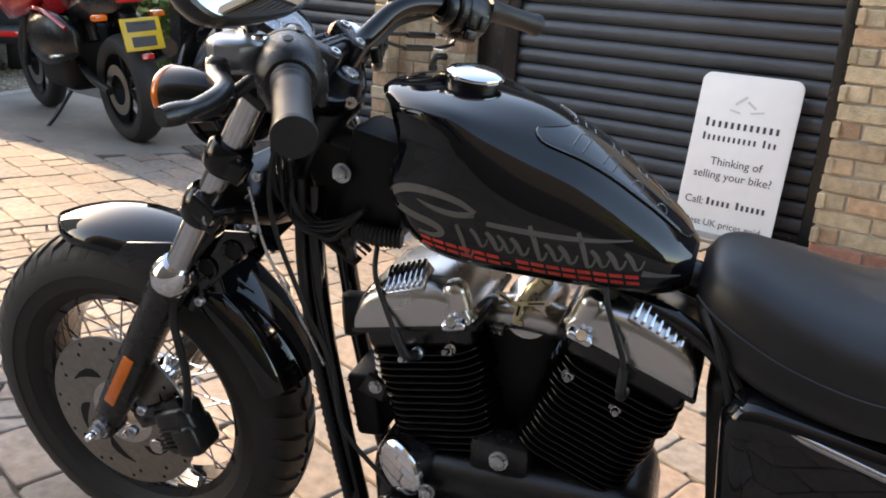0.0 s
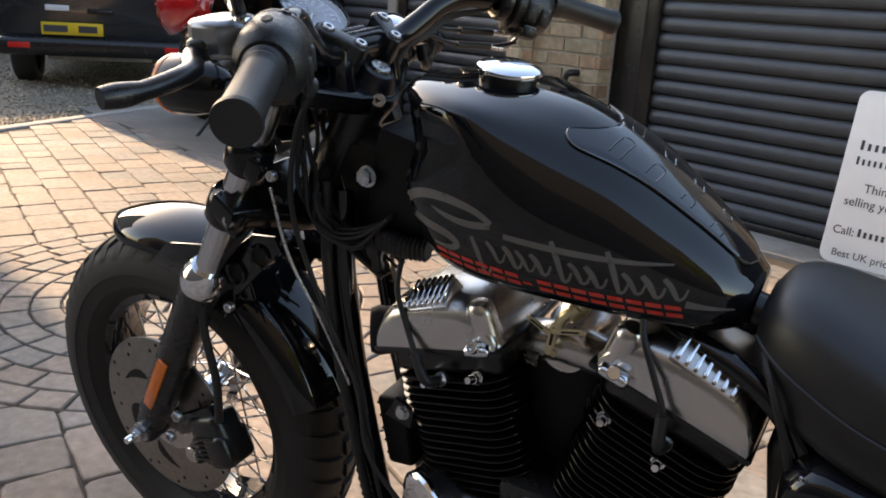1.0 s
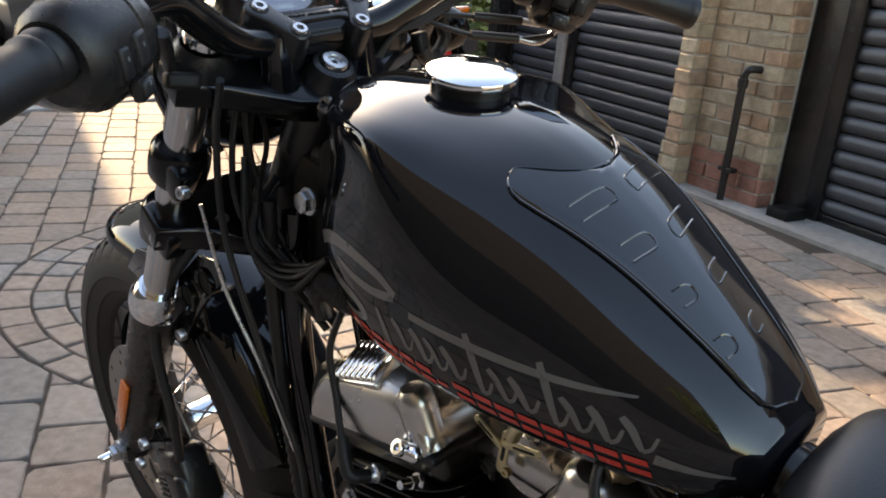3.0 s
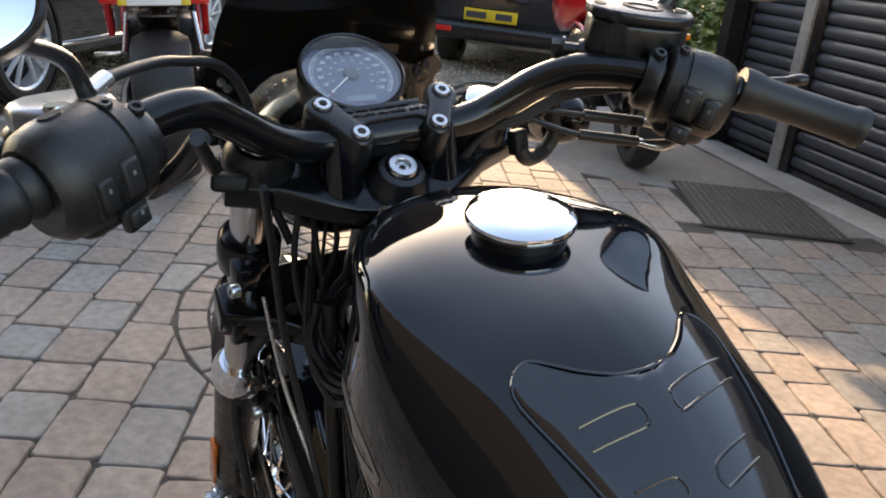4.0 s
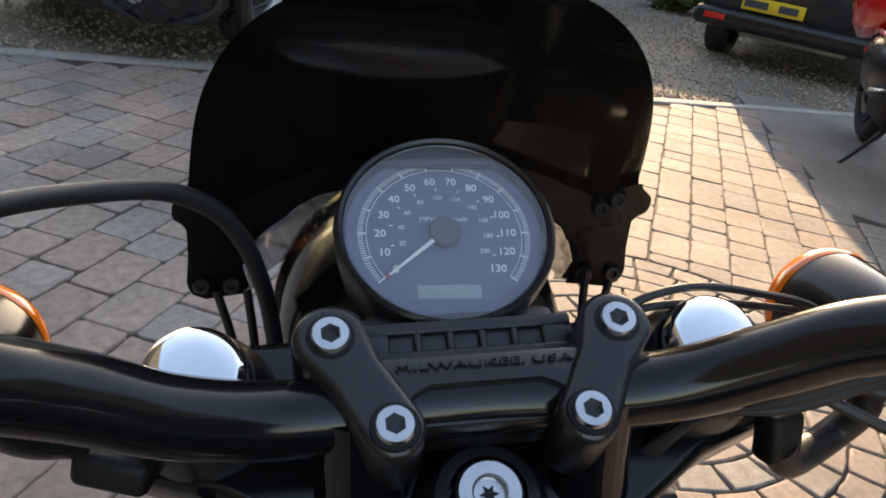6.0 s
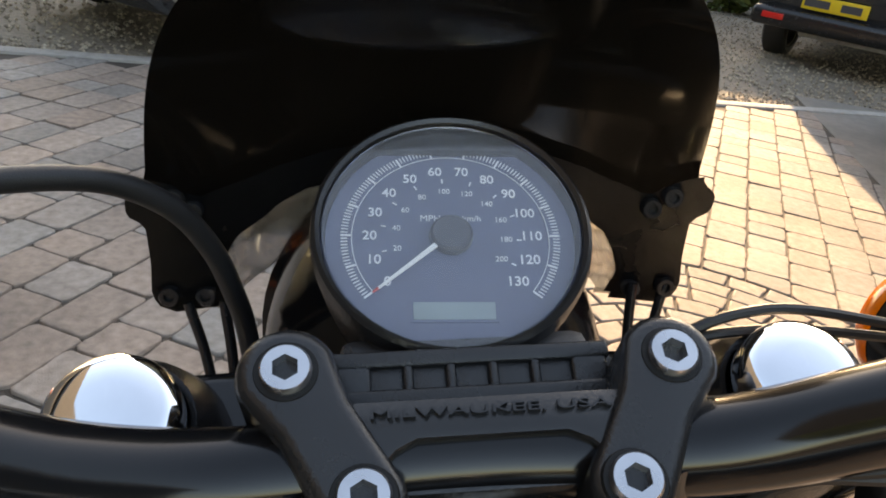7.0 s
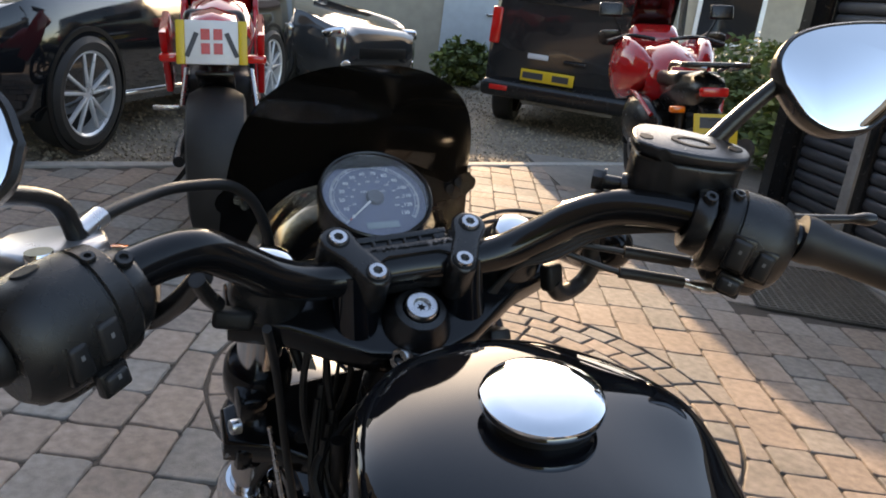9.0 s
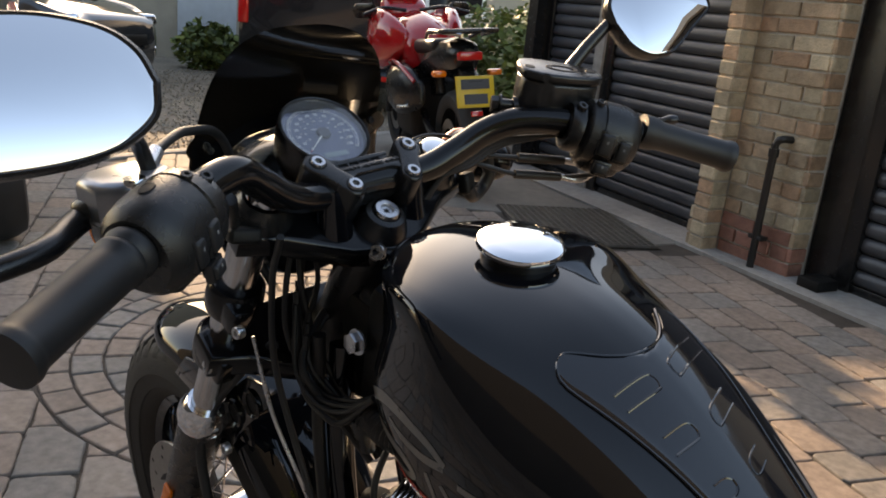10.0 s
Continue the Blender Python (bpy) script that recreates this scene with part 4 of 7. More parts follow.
c1, M1, u1 = cylinder(14.0, (-0.176, 0.0, 0.385), "front_cylinder", "black finned front engine cylinder")
c2, M2, u2 = cylinder(-20.0, (-0.352, 0.0, 0.405), "rear_cylinder", "black finned rear engine cylinder")
rocker(M1, "brushed alloy front rocker cover", False)
rocker(M2, "brushed alloy rear rocker cover", True)
for m, cyl in ((M1, c1), (M2, c2)):
    for p in ((-0.1165, 0.070, 0.540), (-0.181, 0.070, 0.567)) if cyl == c1 else ((-0.3455, 0.070, 0.568), (-0.411, 0.070, 0.533)):
        bolt("head_bolt", cyl, p, m.to_3x3() @ Vector((0, 1, 0.35)), 0.0068, 0.010, CHROME, False)
        part("head_stud", lathe(bmesh.new(), [(0.0, 0.022), (0.0042, 0.022), (0.005, 0.020), (0.005, 0.0), (0.0, 0.0)], aim(p, m.to_3x3() @ Vector((0, 1, 0.35))), 14), CHROME, cyl)
    part("spark_plug", lathe(bmesh.new(), [(0.0, 0.026), (0.006, 0.026), (0.007, 0.020), (0.009, 0.018), (0.009, 0.012), (0.007, 0.010), (0.0, 0.0)], aim(m @ Vector((-0.006, 0.070, 0.176)), m.to_3x3() @ Vector((0, 1, 0.2))), 18), ZINC, cyl)
    part("plug_cap", tube(bmesh.new(), spline([m @ Vector((-0.006, 0.094, 0.181)), m @ Vector((-0.002, 0.112, 0.192)), m @ Vector((0.010, 0.104, 0.222))], 5), 0.0066, 12), RUBBER, cyl)
    top = m @ Vector((0.010, 0.104, 0.222))
    rest = [m @ Vector((0.022, 0.092, 0.255)), m @ Vector((0.030, 0.082, 0.300)), m @ Vector((0.030, 0.05, 0.34))] if cyl == c1 else [Vector((-0.415, 0.103, 0.632)), Vector((-0.401, 0.101, 0.668)), Vector((-0.386, 0.092, 0.706)), Vector((-0.378, 0.05, 0.745))]
    bar("plug_lead", [top] + rest, 0.0037, RUBBER, n=6)
part("voltage_regulator", rbox(bmesh.new(), (0.045, 0.090, 0.110), pose(-0.034, 0.0, 0.415, 0, 9, 0), 0.008, 3), DEEP, bike)
for k in range(5):
    part("regulator_fin", rbox(bmesh.new(), (0.012, 0.086, 0.004), pose(-0.010 - 0.0034 * k, 0.0, 0.455 - 0.020 * k, 0, 9, 0), 0.001), SATIN, bike)
bolt("engine_mount_bolt", bike, (-0.062, 0.062, 0.470), (0, 1, 0.15), 0.0085, 0.007, ZINC, False)
part("mount_bracket", slab(bmesh.new(), [(-0.030, 0.455), (-0.050, 0.488), (-0.080, 0.475), (-0.072, 0.445)], 0.010, Matrix(((1, 0, 0, 0), (0, 0, -1, 0.062), (0, 1, 0, 0), (0, 0, 0, 1))), 0.003), SATIN, bike)
part("crankcase", rbox(bmesh.new(), (0.42, 0.20, 0.20), pose(-0.27, 0.0, 0.295, 0, 3, 0), 0.05, 4), SATIN, bike, "black engine crankcase")
part("primary_cover", rbox(bmesh.new(), (0.50, 0.06, 0.19), pose(-0.34, 0.125, 0.245, 0, 3, 0), 0.028, 4), GLOSS, bike)
part("case_plate", rbox(bmesh.new(), (0.092, 0.003, 0.014), pose(-0.262, 0.156, 0.352, -18, 4, 0), 0.001), ALU, bike)
part("motor_mount", rbox(bmesh.new(), (0.09, 0.05, 0.06), pose(-0.26, 0.055, 0.405, 0, 0, 0), 0.012), SATIN, bike)
bolt("mount_bolt", bike, (-0.262, 0.082, 0.410), (0, 1, 0.2), 0.0115, 0.010, ZINC, False)
bolt("mount_bolt", bike, (-0.168, 0.118, 0.352), (0, 1, 0.2), 0.010, 0.010, ZINC, False)
hs = Vector((-0.120, 0.105, 0.372))
part("oval_cover", lathe(bmesh.new(), [(0.0, 0.008), (0.030, 0.0078), (0.041, 0.006), (0.045, 0.002), (0.045, -0.006), (0.0, -0.006)], aim(hs, (0.30, 0.85, 0.10), (1, 0, 0.9)) @ Matrix.Diagonal((1, 0.78, 1, 1)), 48), CHROME, bike, "polished oval engine cover")
part("oval_barrel", lathe(bmesh.new(), [(0.0, 0.0), (0.030, 0.0), (0.034, -0.02), (0.034, -0.07), (0.0, -0.07)], aim(hs, (0.30, 0.85, 0.10)), 32), SATIN, bike)
part("intake_block", rbox(bmesh.new(), (0.11, 0.06, 0.20), pose(-0.262, -0.02, 0.50, 0, 0, 0), 0.02), DEEP, bike)
# carburettor and linkage between the cylinders
carb = part("carburettor", lathe(bmesh.new(), [(0.0, -0.06), (0.040, -0.06), (0.042, -0.02), (0.034, 0.0), (0.030, 0.03), (0.0, 0.03)], aim((-0.275, 0.0, 0.615), (0, 1, 0)), 32), ALU, bike, "dull alloy carburettor body")
plate_m = Matrix(((-1, 0, 0, 0), (0, 0, 1, 0), (0, 1, 0, 0), (0, 0, 0, 1)))
def bracket_plate(name, x, z, length, width, turn, y):
    """A slotted plated strip standing across the bike."""
    m = Matrix.Translation((x, y, z)) @ plate_m @ Matrix.Rotation(radians(turn), 4, "Z")
    strip_ = part(name, slab(bmesh.new(), rounded(length, width, width * 0.46), 0.0022, m, 0.0007), BRASS, carb, "yellow plated linkage bracket")
    # dark strip on the plate, the slot's shade as colour
    part("slot", slab(bmesh.new(), rounded(length * 0.55, width * 0.36, width * 0.17), 0.0004, m @ Matrix.Translation((length * 0.08, 0, 0.0021))), DEEP, strip_)


bracket_plate("choke_bracket", -0.2685, 0.639, 0.046, 0.0100, 80, 0.0500)
bracket_plate("bracket_arm", -0.2530, 0.6535, 0.034, 0.0072, 152, 0.0525)
bracket_plate("bracket_arm", -0.2890, 0.6545, 0.042, 0.0072, 13, 0.0525)
part("bracket_neck", tube(bmesh.new(), spline([(-0.276, 0.050, 0.658), (-0.283, 0.050, 0.672), (-0.294, 0.048, 0.681)], 4), 0.0068, 12), BRASS, carb)
part("banjo", lathe(bmesh.new(), [(0.0, 0.016), (0.0075, 0.016), (0.0085, 0.008), (0.0105, 0.007), (0.0105, -0.014), (0.0, -0.014)], aim((-0.299, 0.047, 0.685), (-0.55, 0.25, 0.75)), 18), BRASS, carb)
bolt("bracket_screw", carb, (-0.2725, 0.0520, 0.6215), (0, 1, 0), 0.0045, 0.003, BRASS)
for dz in (0.0, 0.009):
    part("idle_screw", tube(bmesh.new(), [(-0.226, 0.030, 0.596 - dz), (-0.244, 0.036, 0.598 - dz)], 0.0036, 10), ZINC, carb)
part("manifold", tube(bmesh.new(), spline([(-0.215, 0.0, 0.60), (-0.26, 0.012, 0.615), (-0.285, 0.012, 0.615), (-0.32, 0, 0.60)], 6), 0.026, 20), ALU, carb)
# oil line with corrugated sheath beside the frame tube, small fittings ahead of the engine
bm = bmesh.new()
line = spline([(0.036, 0.070, 0.52), (0.018, 0.074, 0.43), (-0.002, 0.078, 0.34), (-0.020, 0.08, 0.26)], 14)
tube(bm, line, [0.0085 if i % 2 else 0.0066 for i in range(len(line))], 12)
part("corrugated_sheath", bm, RUBBER, bike, "corrugated black cable sheath")
bar("wiring_loom", [(0.048, 0.056, 0.78), (0.052, 0.062, 0.66), (0.036, 0.070, 0.52)], 0.0075, RUBBER)
bar("clutch_cable", [(0.00, 0.12, 0.92), (0.050, 0.105, 0.85), (0.075, 0.095, 0.74), (0.036, 0.088, 0.60), (-0.005, 0.085, 0.50), (-0.02, 0.088, 0.40), (-0.10, 0.10, 0.33)], 0.0036, RUBBER, n=8)
bar("clutch_cable", [(0.10, 0.105, 0.775), (0.085, 0.098, 0.68), (0.048, 0.085, 0.585), (0.012, 0.08, 0.50)], 0.0022, ZINC, n=8)
part("horn_body", lathe(bmesh.new(), [(0.0, 0.02), (0.030, 0.018), (0.034, 0.008), (0.030, -0.02), (0.0, -0.025)], aim((-0.022, 0.04, 0.575), (0.8, 0.5, 0)), 28), DEEP, bike)
part("bump_stop", lathe(bmesh.new(), [(0.0, 0.03), (0.007, 0.03), (0.009, 0.02), (0.012, 0.016), (0.012, 0.0), (0.009, -0.004), (0.009, -0.02), (0.0, -0.02)], aim((-0.020, 0.052, 0.690), (0.1, 0.1, 1)), 18), SATIN, bike)
bm = bmesh.new()
line = spline([(-0.03, 0.05, 0.715), (-0.065, 0.055, 0.712), (-0.10, 0.05, 0.712)], 12)
tube(bm, line, [0.015 if i % 2 else 0.0125 for i in range(len(line))], 16)
part("ribbed_rubber_boot", bm, RUBBER, bike)
for k in range(7):
    y = 0.055 + 0.006 * (k % 3)
    bar("wire", [(0.085 - 0.006 * k, y, 0.83 - 0.01 * k), (0.070 - 0.004 * k, y + 0.012, 0.755 - 0.006 * k), (0.040 - 0.006 * k, y + 0.012, 0.722 - 0.003 * k), (-0.010, y + 0.004, 0.727 - 0.004 * k), (-0.045, y - 0.01, 0.745)], 0.0028 + 0.0006 * (k % 2), RUBBER, n=8, seg=8)

# handlebar and its fittings
BARPTS = [(0.025, 0.0, 0.941), (0.025, 0.05, 0.941), (0.023, 0.082, 0.946), (0.016, 0.112, 0.960), (0.006, 0.140, 0.976), (-0.010, 0.168, 0.986), (-0.032, 0.200, 0.986), (-0.062, 0.238, 0.978), (-0.105, 0.300, 0.966), (-0.155, 0.377, 0.949)]
def turned(x, y, z):
    """The bars stand a little off straight."""
    return Vector((x + 0.04 * y, y, z + 0.015 * y))


# the left half is bent a little: its rise sits further back
LEFTPTS = [(0.025, 0.0, 0.941), (0.022, 0.05, 0.939), (0.016, 0.082, 0.942), (0.004, 0.112, 0.955), (-0.009, 0.140, 0.975), (-0.025, 0.166, 0.991), (-0.042, 0.200, 0.990), (-0.066, 0.238, 0.979)] + BARPTS[-2:]
full = [turned(x, -y, z) for x, y, z in BARPTS[-2:0:-1]] + [turned(*p) for p in LEFTPTS[:-1]]
hbar = bar("handlebar", full, 0.0148, BARBLACK, n=6, seg=20, label="gloss black handlebar")
GD = Vector((-0.050, 0.077, -0.017)).normalized()
for sg in (1, -1):
    gd = (turned(GD.x, GD.y * sg, GD.z if sg > 0 else GD.z - 0.125)).normalized()
    g0 = turned(-0.105, 0.300 * sg, 0.966) - gd * (0.014 if sg > 0 else 0.030)
    flange = [(0.0, -0.008), (0.0196, -0.008), (0.0205, -0.004), (0.0192, 0.0), (0.0176, 0.003), (0.0198, 0.006), (0.0198, 0.010), (0.0180, 0.013)] if sg > 0 else [(0.0, 0.0), (0.0215, 0.0), (0.0220, 0.006), (0.0212, 0.014)]
    bm = lathe(bmesh.new(), flange + [(0.0185, 0.022), (0.0182, 0.060), (0.0188, 0.100), (0.0202, 0.104), (0.0212, 0.108), (0.0206, 0.113), (0.0, 0.115)], aim(g0, gd), 36)
    if sg < 0:
        bmesh.ops.transform(bm, matrix=aim(g0, gd) @ Matrix.Diagonal((0.86, 0.86, 1, 1)) @ aim(g0, gd).inverted(), verts=bm.verts[:])
    grip = part("grip", bm, RUBBER, hbar, "black rubber handlebar grip")
    # switch housing
    sm = aim(turned(-0.072 if sg > 0 else -0.068, 0.249 if sg > 0 else -0.245, 0.971 if sg > 0 else 0.969), gd, (0, 0, 1))
    bm = bmesh.new()
    lathe(bm, [(0.0, -0.030), (0.027, -0.030), (0.031, -0.027), (0.0325, -0.018), (0.0328, -0.0165), (0.0312, -0.0155), (0.0312, -0.0145), (0.0330, -0.0135), (0.0340, 0.002), (0.0335, 0.014), (0.031, 0.025), (0.025, 0.031), (0.0, 0.031)], sm @ (Matrix.Diagonal((1.16, 1.06, 1.18, 1)) if sg > 0 else Matrix.Diagonal((1.1, 1.0, 1, 1))), 28)
    rbox(bm, (0.044, 0.046, 0.050), sm @ Matrix.Translation((-0.020, 0.004 * sg, 0.0)), 0.012, 3)
    sw = part("switch_housing", bm, POWDER, hbar, "black switch housing")
    for a, b, wa, wb in ((-0.004, -0.008, 0.024, 0.015), (-0.007, 0.012, 0.022, 0.013), (-0.030, -0.004, 0.012, 0.016)):
        rocker_m = sm @ Matrix.Translation((a, -0.0305 * sg, b)) @ Matrix.Rotation(radians(7 * sg), 4, "X")
        part("switch_frame", rbox(bmesh.new(), (wa + 0.005, 0.008, wb + 0.004), rocker_m, 0.002), SATIN, sw)
        part("switch_button", rbox(bmesh.new(), (wa, 0.014, wb), rocker_m, 0.003, 3), RUBBER, sw)
        part("switch_mark", rbox(bmesh.new(), (0.0030, 0.0006, 0.0022), rocker_m @ Matrix.Translation((0.003, -0.0071 * sg, 0)), 0), ICON, sw)
    if sg > 0:
        # dark oval cap on the housing, the screw hole's shade as colour
        part("screw_hole_shade", lathe(bmesh.new(), [(0.0, 0.0010), (0.0052, 0.0010), (0.0060, 0.0)], sm @ Matrix.Translation((0.0388, 0.0, 0.008)) @ Matrix.Rotation(radians(90), 4, "Y") @ Matrix.Diagonal((1.5, 0.9, 1, 1)), 20), DEEP, sw)
    bolt("housing_screw", sw, sm @ Vector((0.0345 if sg > 0 else 0.0335, -0.012 * sg, -0.022)), sm.to_3x3() @ Vector((1, -0.35 * sg, 0)), 0.0045, 0.003, SATIN)
    part("clamp_band", lathe(bmesh.new(), [(0.015, -0.048), (0.024, -0.048), (0.027, -0.044), (0.027, -0.034), (0.015, -0.032)], sm, 28), SATIN, sw)
    bolt("clamp_screw", sw, sm @ Vector((0.024, -0.014 * sg, -0.041)), sm.to_3x3() @ Vector((1, -0.6 * sg, 0)), 0.0055, 0.004, SATIN)

# left: clutch perch, lever; right: brake reservoir, lever
bm = slab(bmesh.new(), [(0.002, 0.286), (0.018, 0.276), (0.026, 0.252), (0.025, 0.226), (0.008, 0.217), (-0.012, 0.216), (-0.034, 0.232), (-0.042, 0.262), (-0.026, 0.282)], 0.036, Matrix.Translation((0, 0, 0.9725)), 0.008, 3)
perch = part("clutch_perch", bm, mat("silver_grey_lacquer", (0.30, 0.31, 0.33), 0.30, 0.8, 0.12, 40), hbar, "silver grey clutch lever perch")
part("perch_pin", lathe(bmesh.new(), [(0.0, 0.003), (0.008, 0.003), (0.009, 0.001), (0.009, -0.004), (0.0, -0.004)], aim((-0.0340, 0.2554, 1.0075), (0, 0, 1)), 20), CHROME, perch)
LEV = [(0.004, 0.268, 0.976), (-0.020, 0.298, 0.9705), (-0.046, 0.322, 0.968), (-0.058, 0.350, 0.966), (-0.0585, 0.385, 0.962), (-0.0507, 0.4186, 0.961)]
BRAKE_LEV = [(0.018, 0.262, 0.962), (0.030, 0.290, 0.957), (0.016, 0.325, 0.956), (-0.006, 0.362, 0.957), (-0.026, 0.396, 0.960), (-0.036, 0.412, 0.962)]
for sg, dz in ((1, 0.0), (-1, -0.003)):
    pts = spline([turned(x, y * sg * (1.0 if sg > 0 else 1.03), z + dz * i / 5) for i, (x, y, z) in enumerate(LEV if sg > 0 else BRAKE_LEV)], 5)
    n = len(pts)
    rr = [(0.0112 if sg > 0 else 0.0072) - 0.0030 * (i / n) + (0.0030 * math.sin(math.pi * (i - n + 6) / 6) if i > n - 6 else 0) for i in range(n)]
    bm = tube(bmesh.new(), pts, rr, 14)
    for v in bm.verts:
        # a slightly flattened blade
        near_z = min(pts, key=lambda q: (Vector(q) - v.co).length)[2]
        v.co.z = near_z + (v.co.z - near_z) * (0.92 if sg > 0 else 0.8)
    rbox(bm, (0.030, 0.040, 0.024) if sg > 0 else (0.026, 0.034, 0.016), pose(0.002 if sg > 0 else 0.020, 0.271 * sg, 0.982 if sg > 0 else 0.970, 0, 8, 20 * sg), 0.0115 if sg > 0 else 0.006, 4)
    part("lever", bm, SATIN, hbar, "black clutch lever" if sg > 0 else "black brake lever with ball end")
RM = pose(-0.020, -0.220, 0.990, 9, -7, -35)
TEAR = [(-0.029, 0.028), (-0.021, 0.042), (0.0, 0.047), (0.021, 0.042), (0.029, 0.028), (0.030, 0.002), (0.024, -0.028), (0.012, -0.046), (-0.012, -0.046), (-0.024, -0.028), (-0.030, 0.002)]
TEAR = [(p.x, p.y) for p in spline([Vector((x, y, 0)) for x, y in TEAR + TEAR[:1]], 4)[:-1]]
bm = slab(bmesh.new(), [(x * 0.93, y * 0.94) for x, y in TEAR], 0.036, RM, 0.004, 3)
res = part("brake_reservoir", bm, SATIN, hbar, "black brake fluid reservoir")
bm = slab(bmesh.new(), TEAR, 0.010, RM @ Matrix.Translation((0, 0, 0.036)), 0.003, 3)
lid = part("reservoir_lid", bm, SATIN, res)
part("lid_mark", lathe(bmesh.new(), [(0.0105, 0.0006), (0.0145, 0.0006), (0.0145, -0.001), (0.0105, -0.001)], RM @ Matrix.Translation((0.0, -0.002, 0.0462)) @ Matrix.Diagonal((0.75, 1.25, 1, 1)), 28, True), DEEP, res)
for y in (0.036, -0.036):
    part("lid_screw", lathe(bmesh.new(), [(0.0, 0.0005), (0.0055, 0.0005), (0.006, -0.0005)], RM @ Matrix.Translation((-0.008 if y > 0 else 0.004, y, 0.0462)), 16), DEEP, res)
part("master_cylinder", tube(bmesh.new(), [(0.000, -0.180, 0.994), (-0.016, -0.20, 0.994), (-0.04, -0.235, 0.990)], 0.0125, 18), SATIN, res)
part("banjo_fitting", tube(bmesh.new(), [(0.010, -0.165, 0.999), (-0.004, -0.185, 0.996)], 0.0062, 14), SATIN, res)
bolt("banjo_bolt", res, (0.008, -0.168, 0.999), (0.6, 0.75, 0.1), 0.0085, 0.010, SATIN, False)
# throttle cables
for k, (dz, dx) in enumerate(((0.0, 0.0), (-0.020, 0.004))):
    p = [(0.02, -0.135, 0.946 + dz * 0.4), (-0.005 + dx, -0.185, 0.938 + dz), (-0.03 + dx, -0.235, 0.930 + dz), (-0.055, -0.262, 0.930 + dz * 0.8)]
    cable = bar("throttle_cable", p, 0.0028, RUBBER, hbar, n=5, seg=8)
    part("cable_sleeve", tube(bmesh.new(), [Vector(p[1]), Vector(p[2])], 0.0052, 12), RUBBER, cable)
    part("cable_elbow", tube(bmesh.new(), spline([p[2], (-0.045 + dx, -0.256, 0.926 + dz), (-0.062, -0.266, 0.938 + dz * 0.6)], 5), 0.0038, 10), ZINC, cable)
# mirrors
for sg, cx, cy, cz, flip in ((1, -0.085, 0.343, 1.089, 1), (-1, -0.050, -0.374, 1.084, -1)):
    nrm = Vector((-0.90, 0.27 if sg < 0 else 0.0, 0.60 if sg < 0 else 0.54)).normalized()
    mm = aim((cx, cy, cz), nrm, (0, sg, 0))
    out = [(-0.094, 0.004), (-0.084, 0.028), (-0.055, 0.044), (-0.015, 0.049), (0.040, 0.046), (0.082, 0.038), (0.100, 0.020), (0.100, 0.002), (0.084, -0.020), (0.045, -0.042), (0.005, -0.052), (-0.035, -0.050), (-0.070, -0.038), (-0.088, -0.020)]
    if sg < 0:
        out = [(-0.072, 0.002), (-0.069, 0.025), (-0.051, 0.042), (-0.025, 0.048), (0.008, 0.047), (0.041, 0.042), (0.065, 0.035), (0.073, 0.026), (0.0755, 0.010), (0.075, -0.004), (0.070, -0.010), (0.040, -0.025), (0.003, -0.044), (-0.015, -0.049), (-0.042, -0.045), (-0.062, -0.027)]
    out = [(p.x, p.y) for p in spline([Vector((x, y, 0)) for x, y in out + out[:1]], 9)[:-1]]
    bm = bmesh.new()
    ls = []
    for k, h in ((0.80, -0.026), (0.93, -0.020), (1.0, -0.008), (1.0, 0.001), (0.965, 0.003), (0.945, 0.0015)):
        ls.append([mm @ Vector((x * k, y * k, h)) for x, y in out])
    rings(bm, ls)
    mir = part("mirror", bm, SATIN, hbar, "black handlebar mirror housing")
    bm = bmesh.new()
    ls = [[mm @ Vector((x * k, y * k, h)) for x, y in out] for k, h in ((0.94, 0.0018), (0.92, 0.0024))]
    rings(bm, ls)
    part("mirror_glass", bm, MIRROR, mir, "mirror glass full of blue sky")
    root = (-0.010, 0.232, 0.998) if sg > 0 else (-0.008, -0.262, 1.026)
    mid = (-0.016, 0.244, 1.034) if sg > 0 else (-0.015, -0.288, 1.053)
    end = (cx + 0.016, cy - sg * 0.062, cz - 0.030) if sg > 0 else (-0.026, -0.324, 1.086)
    part("mirror_stem", tube(bmesh.new(), spline([root, mid, end], 6), [0.0062 + (0.0022 * (1 - k / 12) if sg < 0 else 0) for k in range(13)], 12), SATIN, mir)

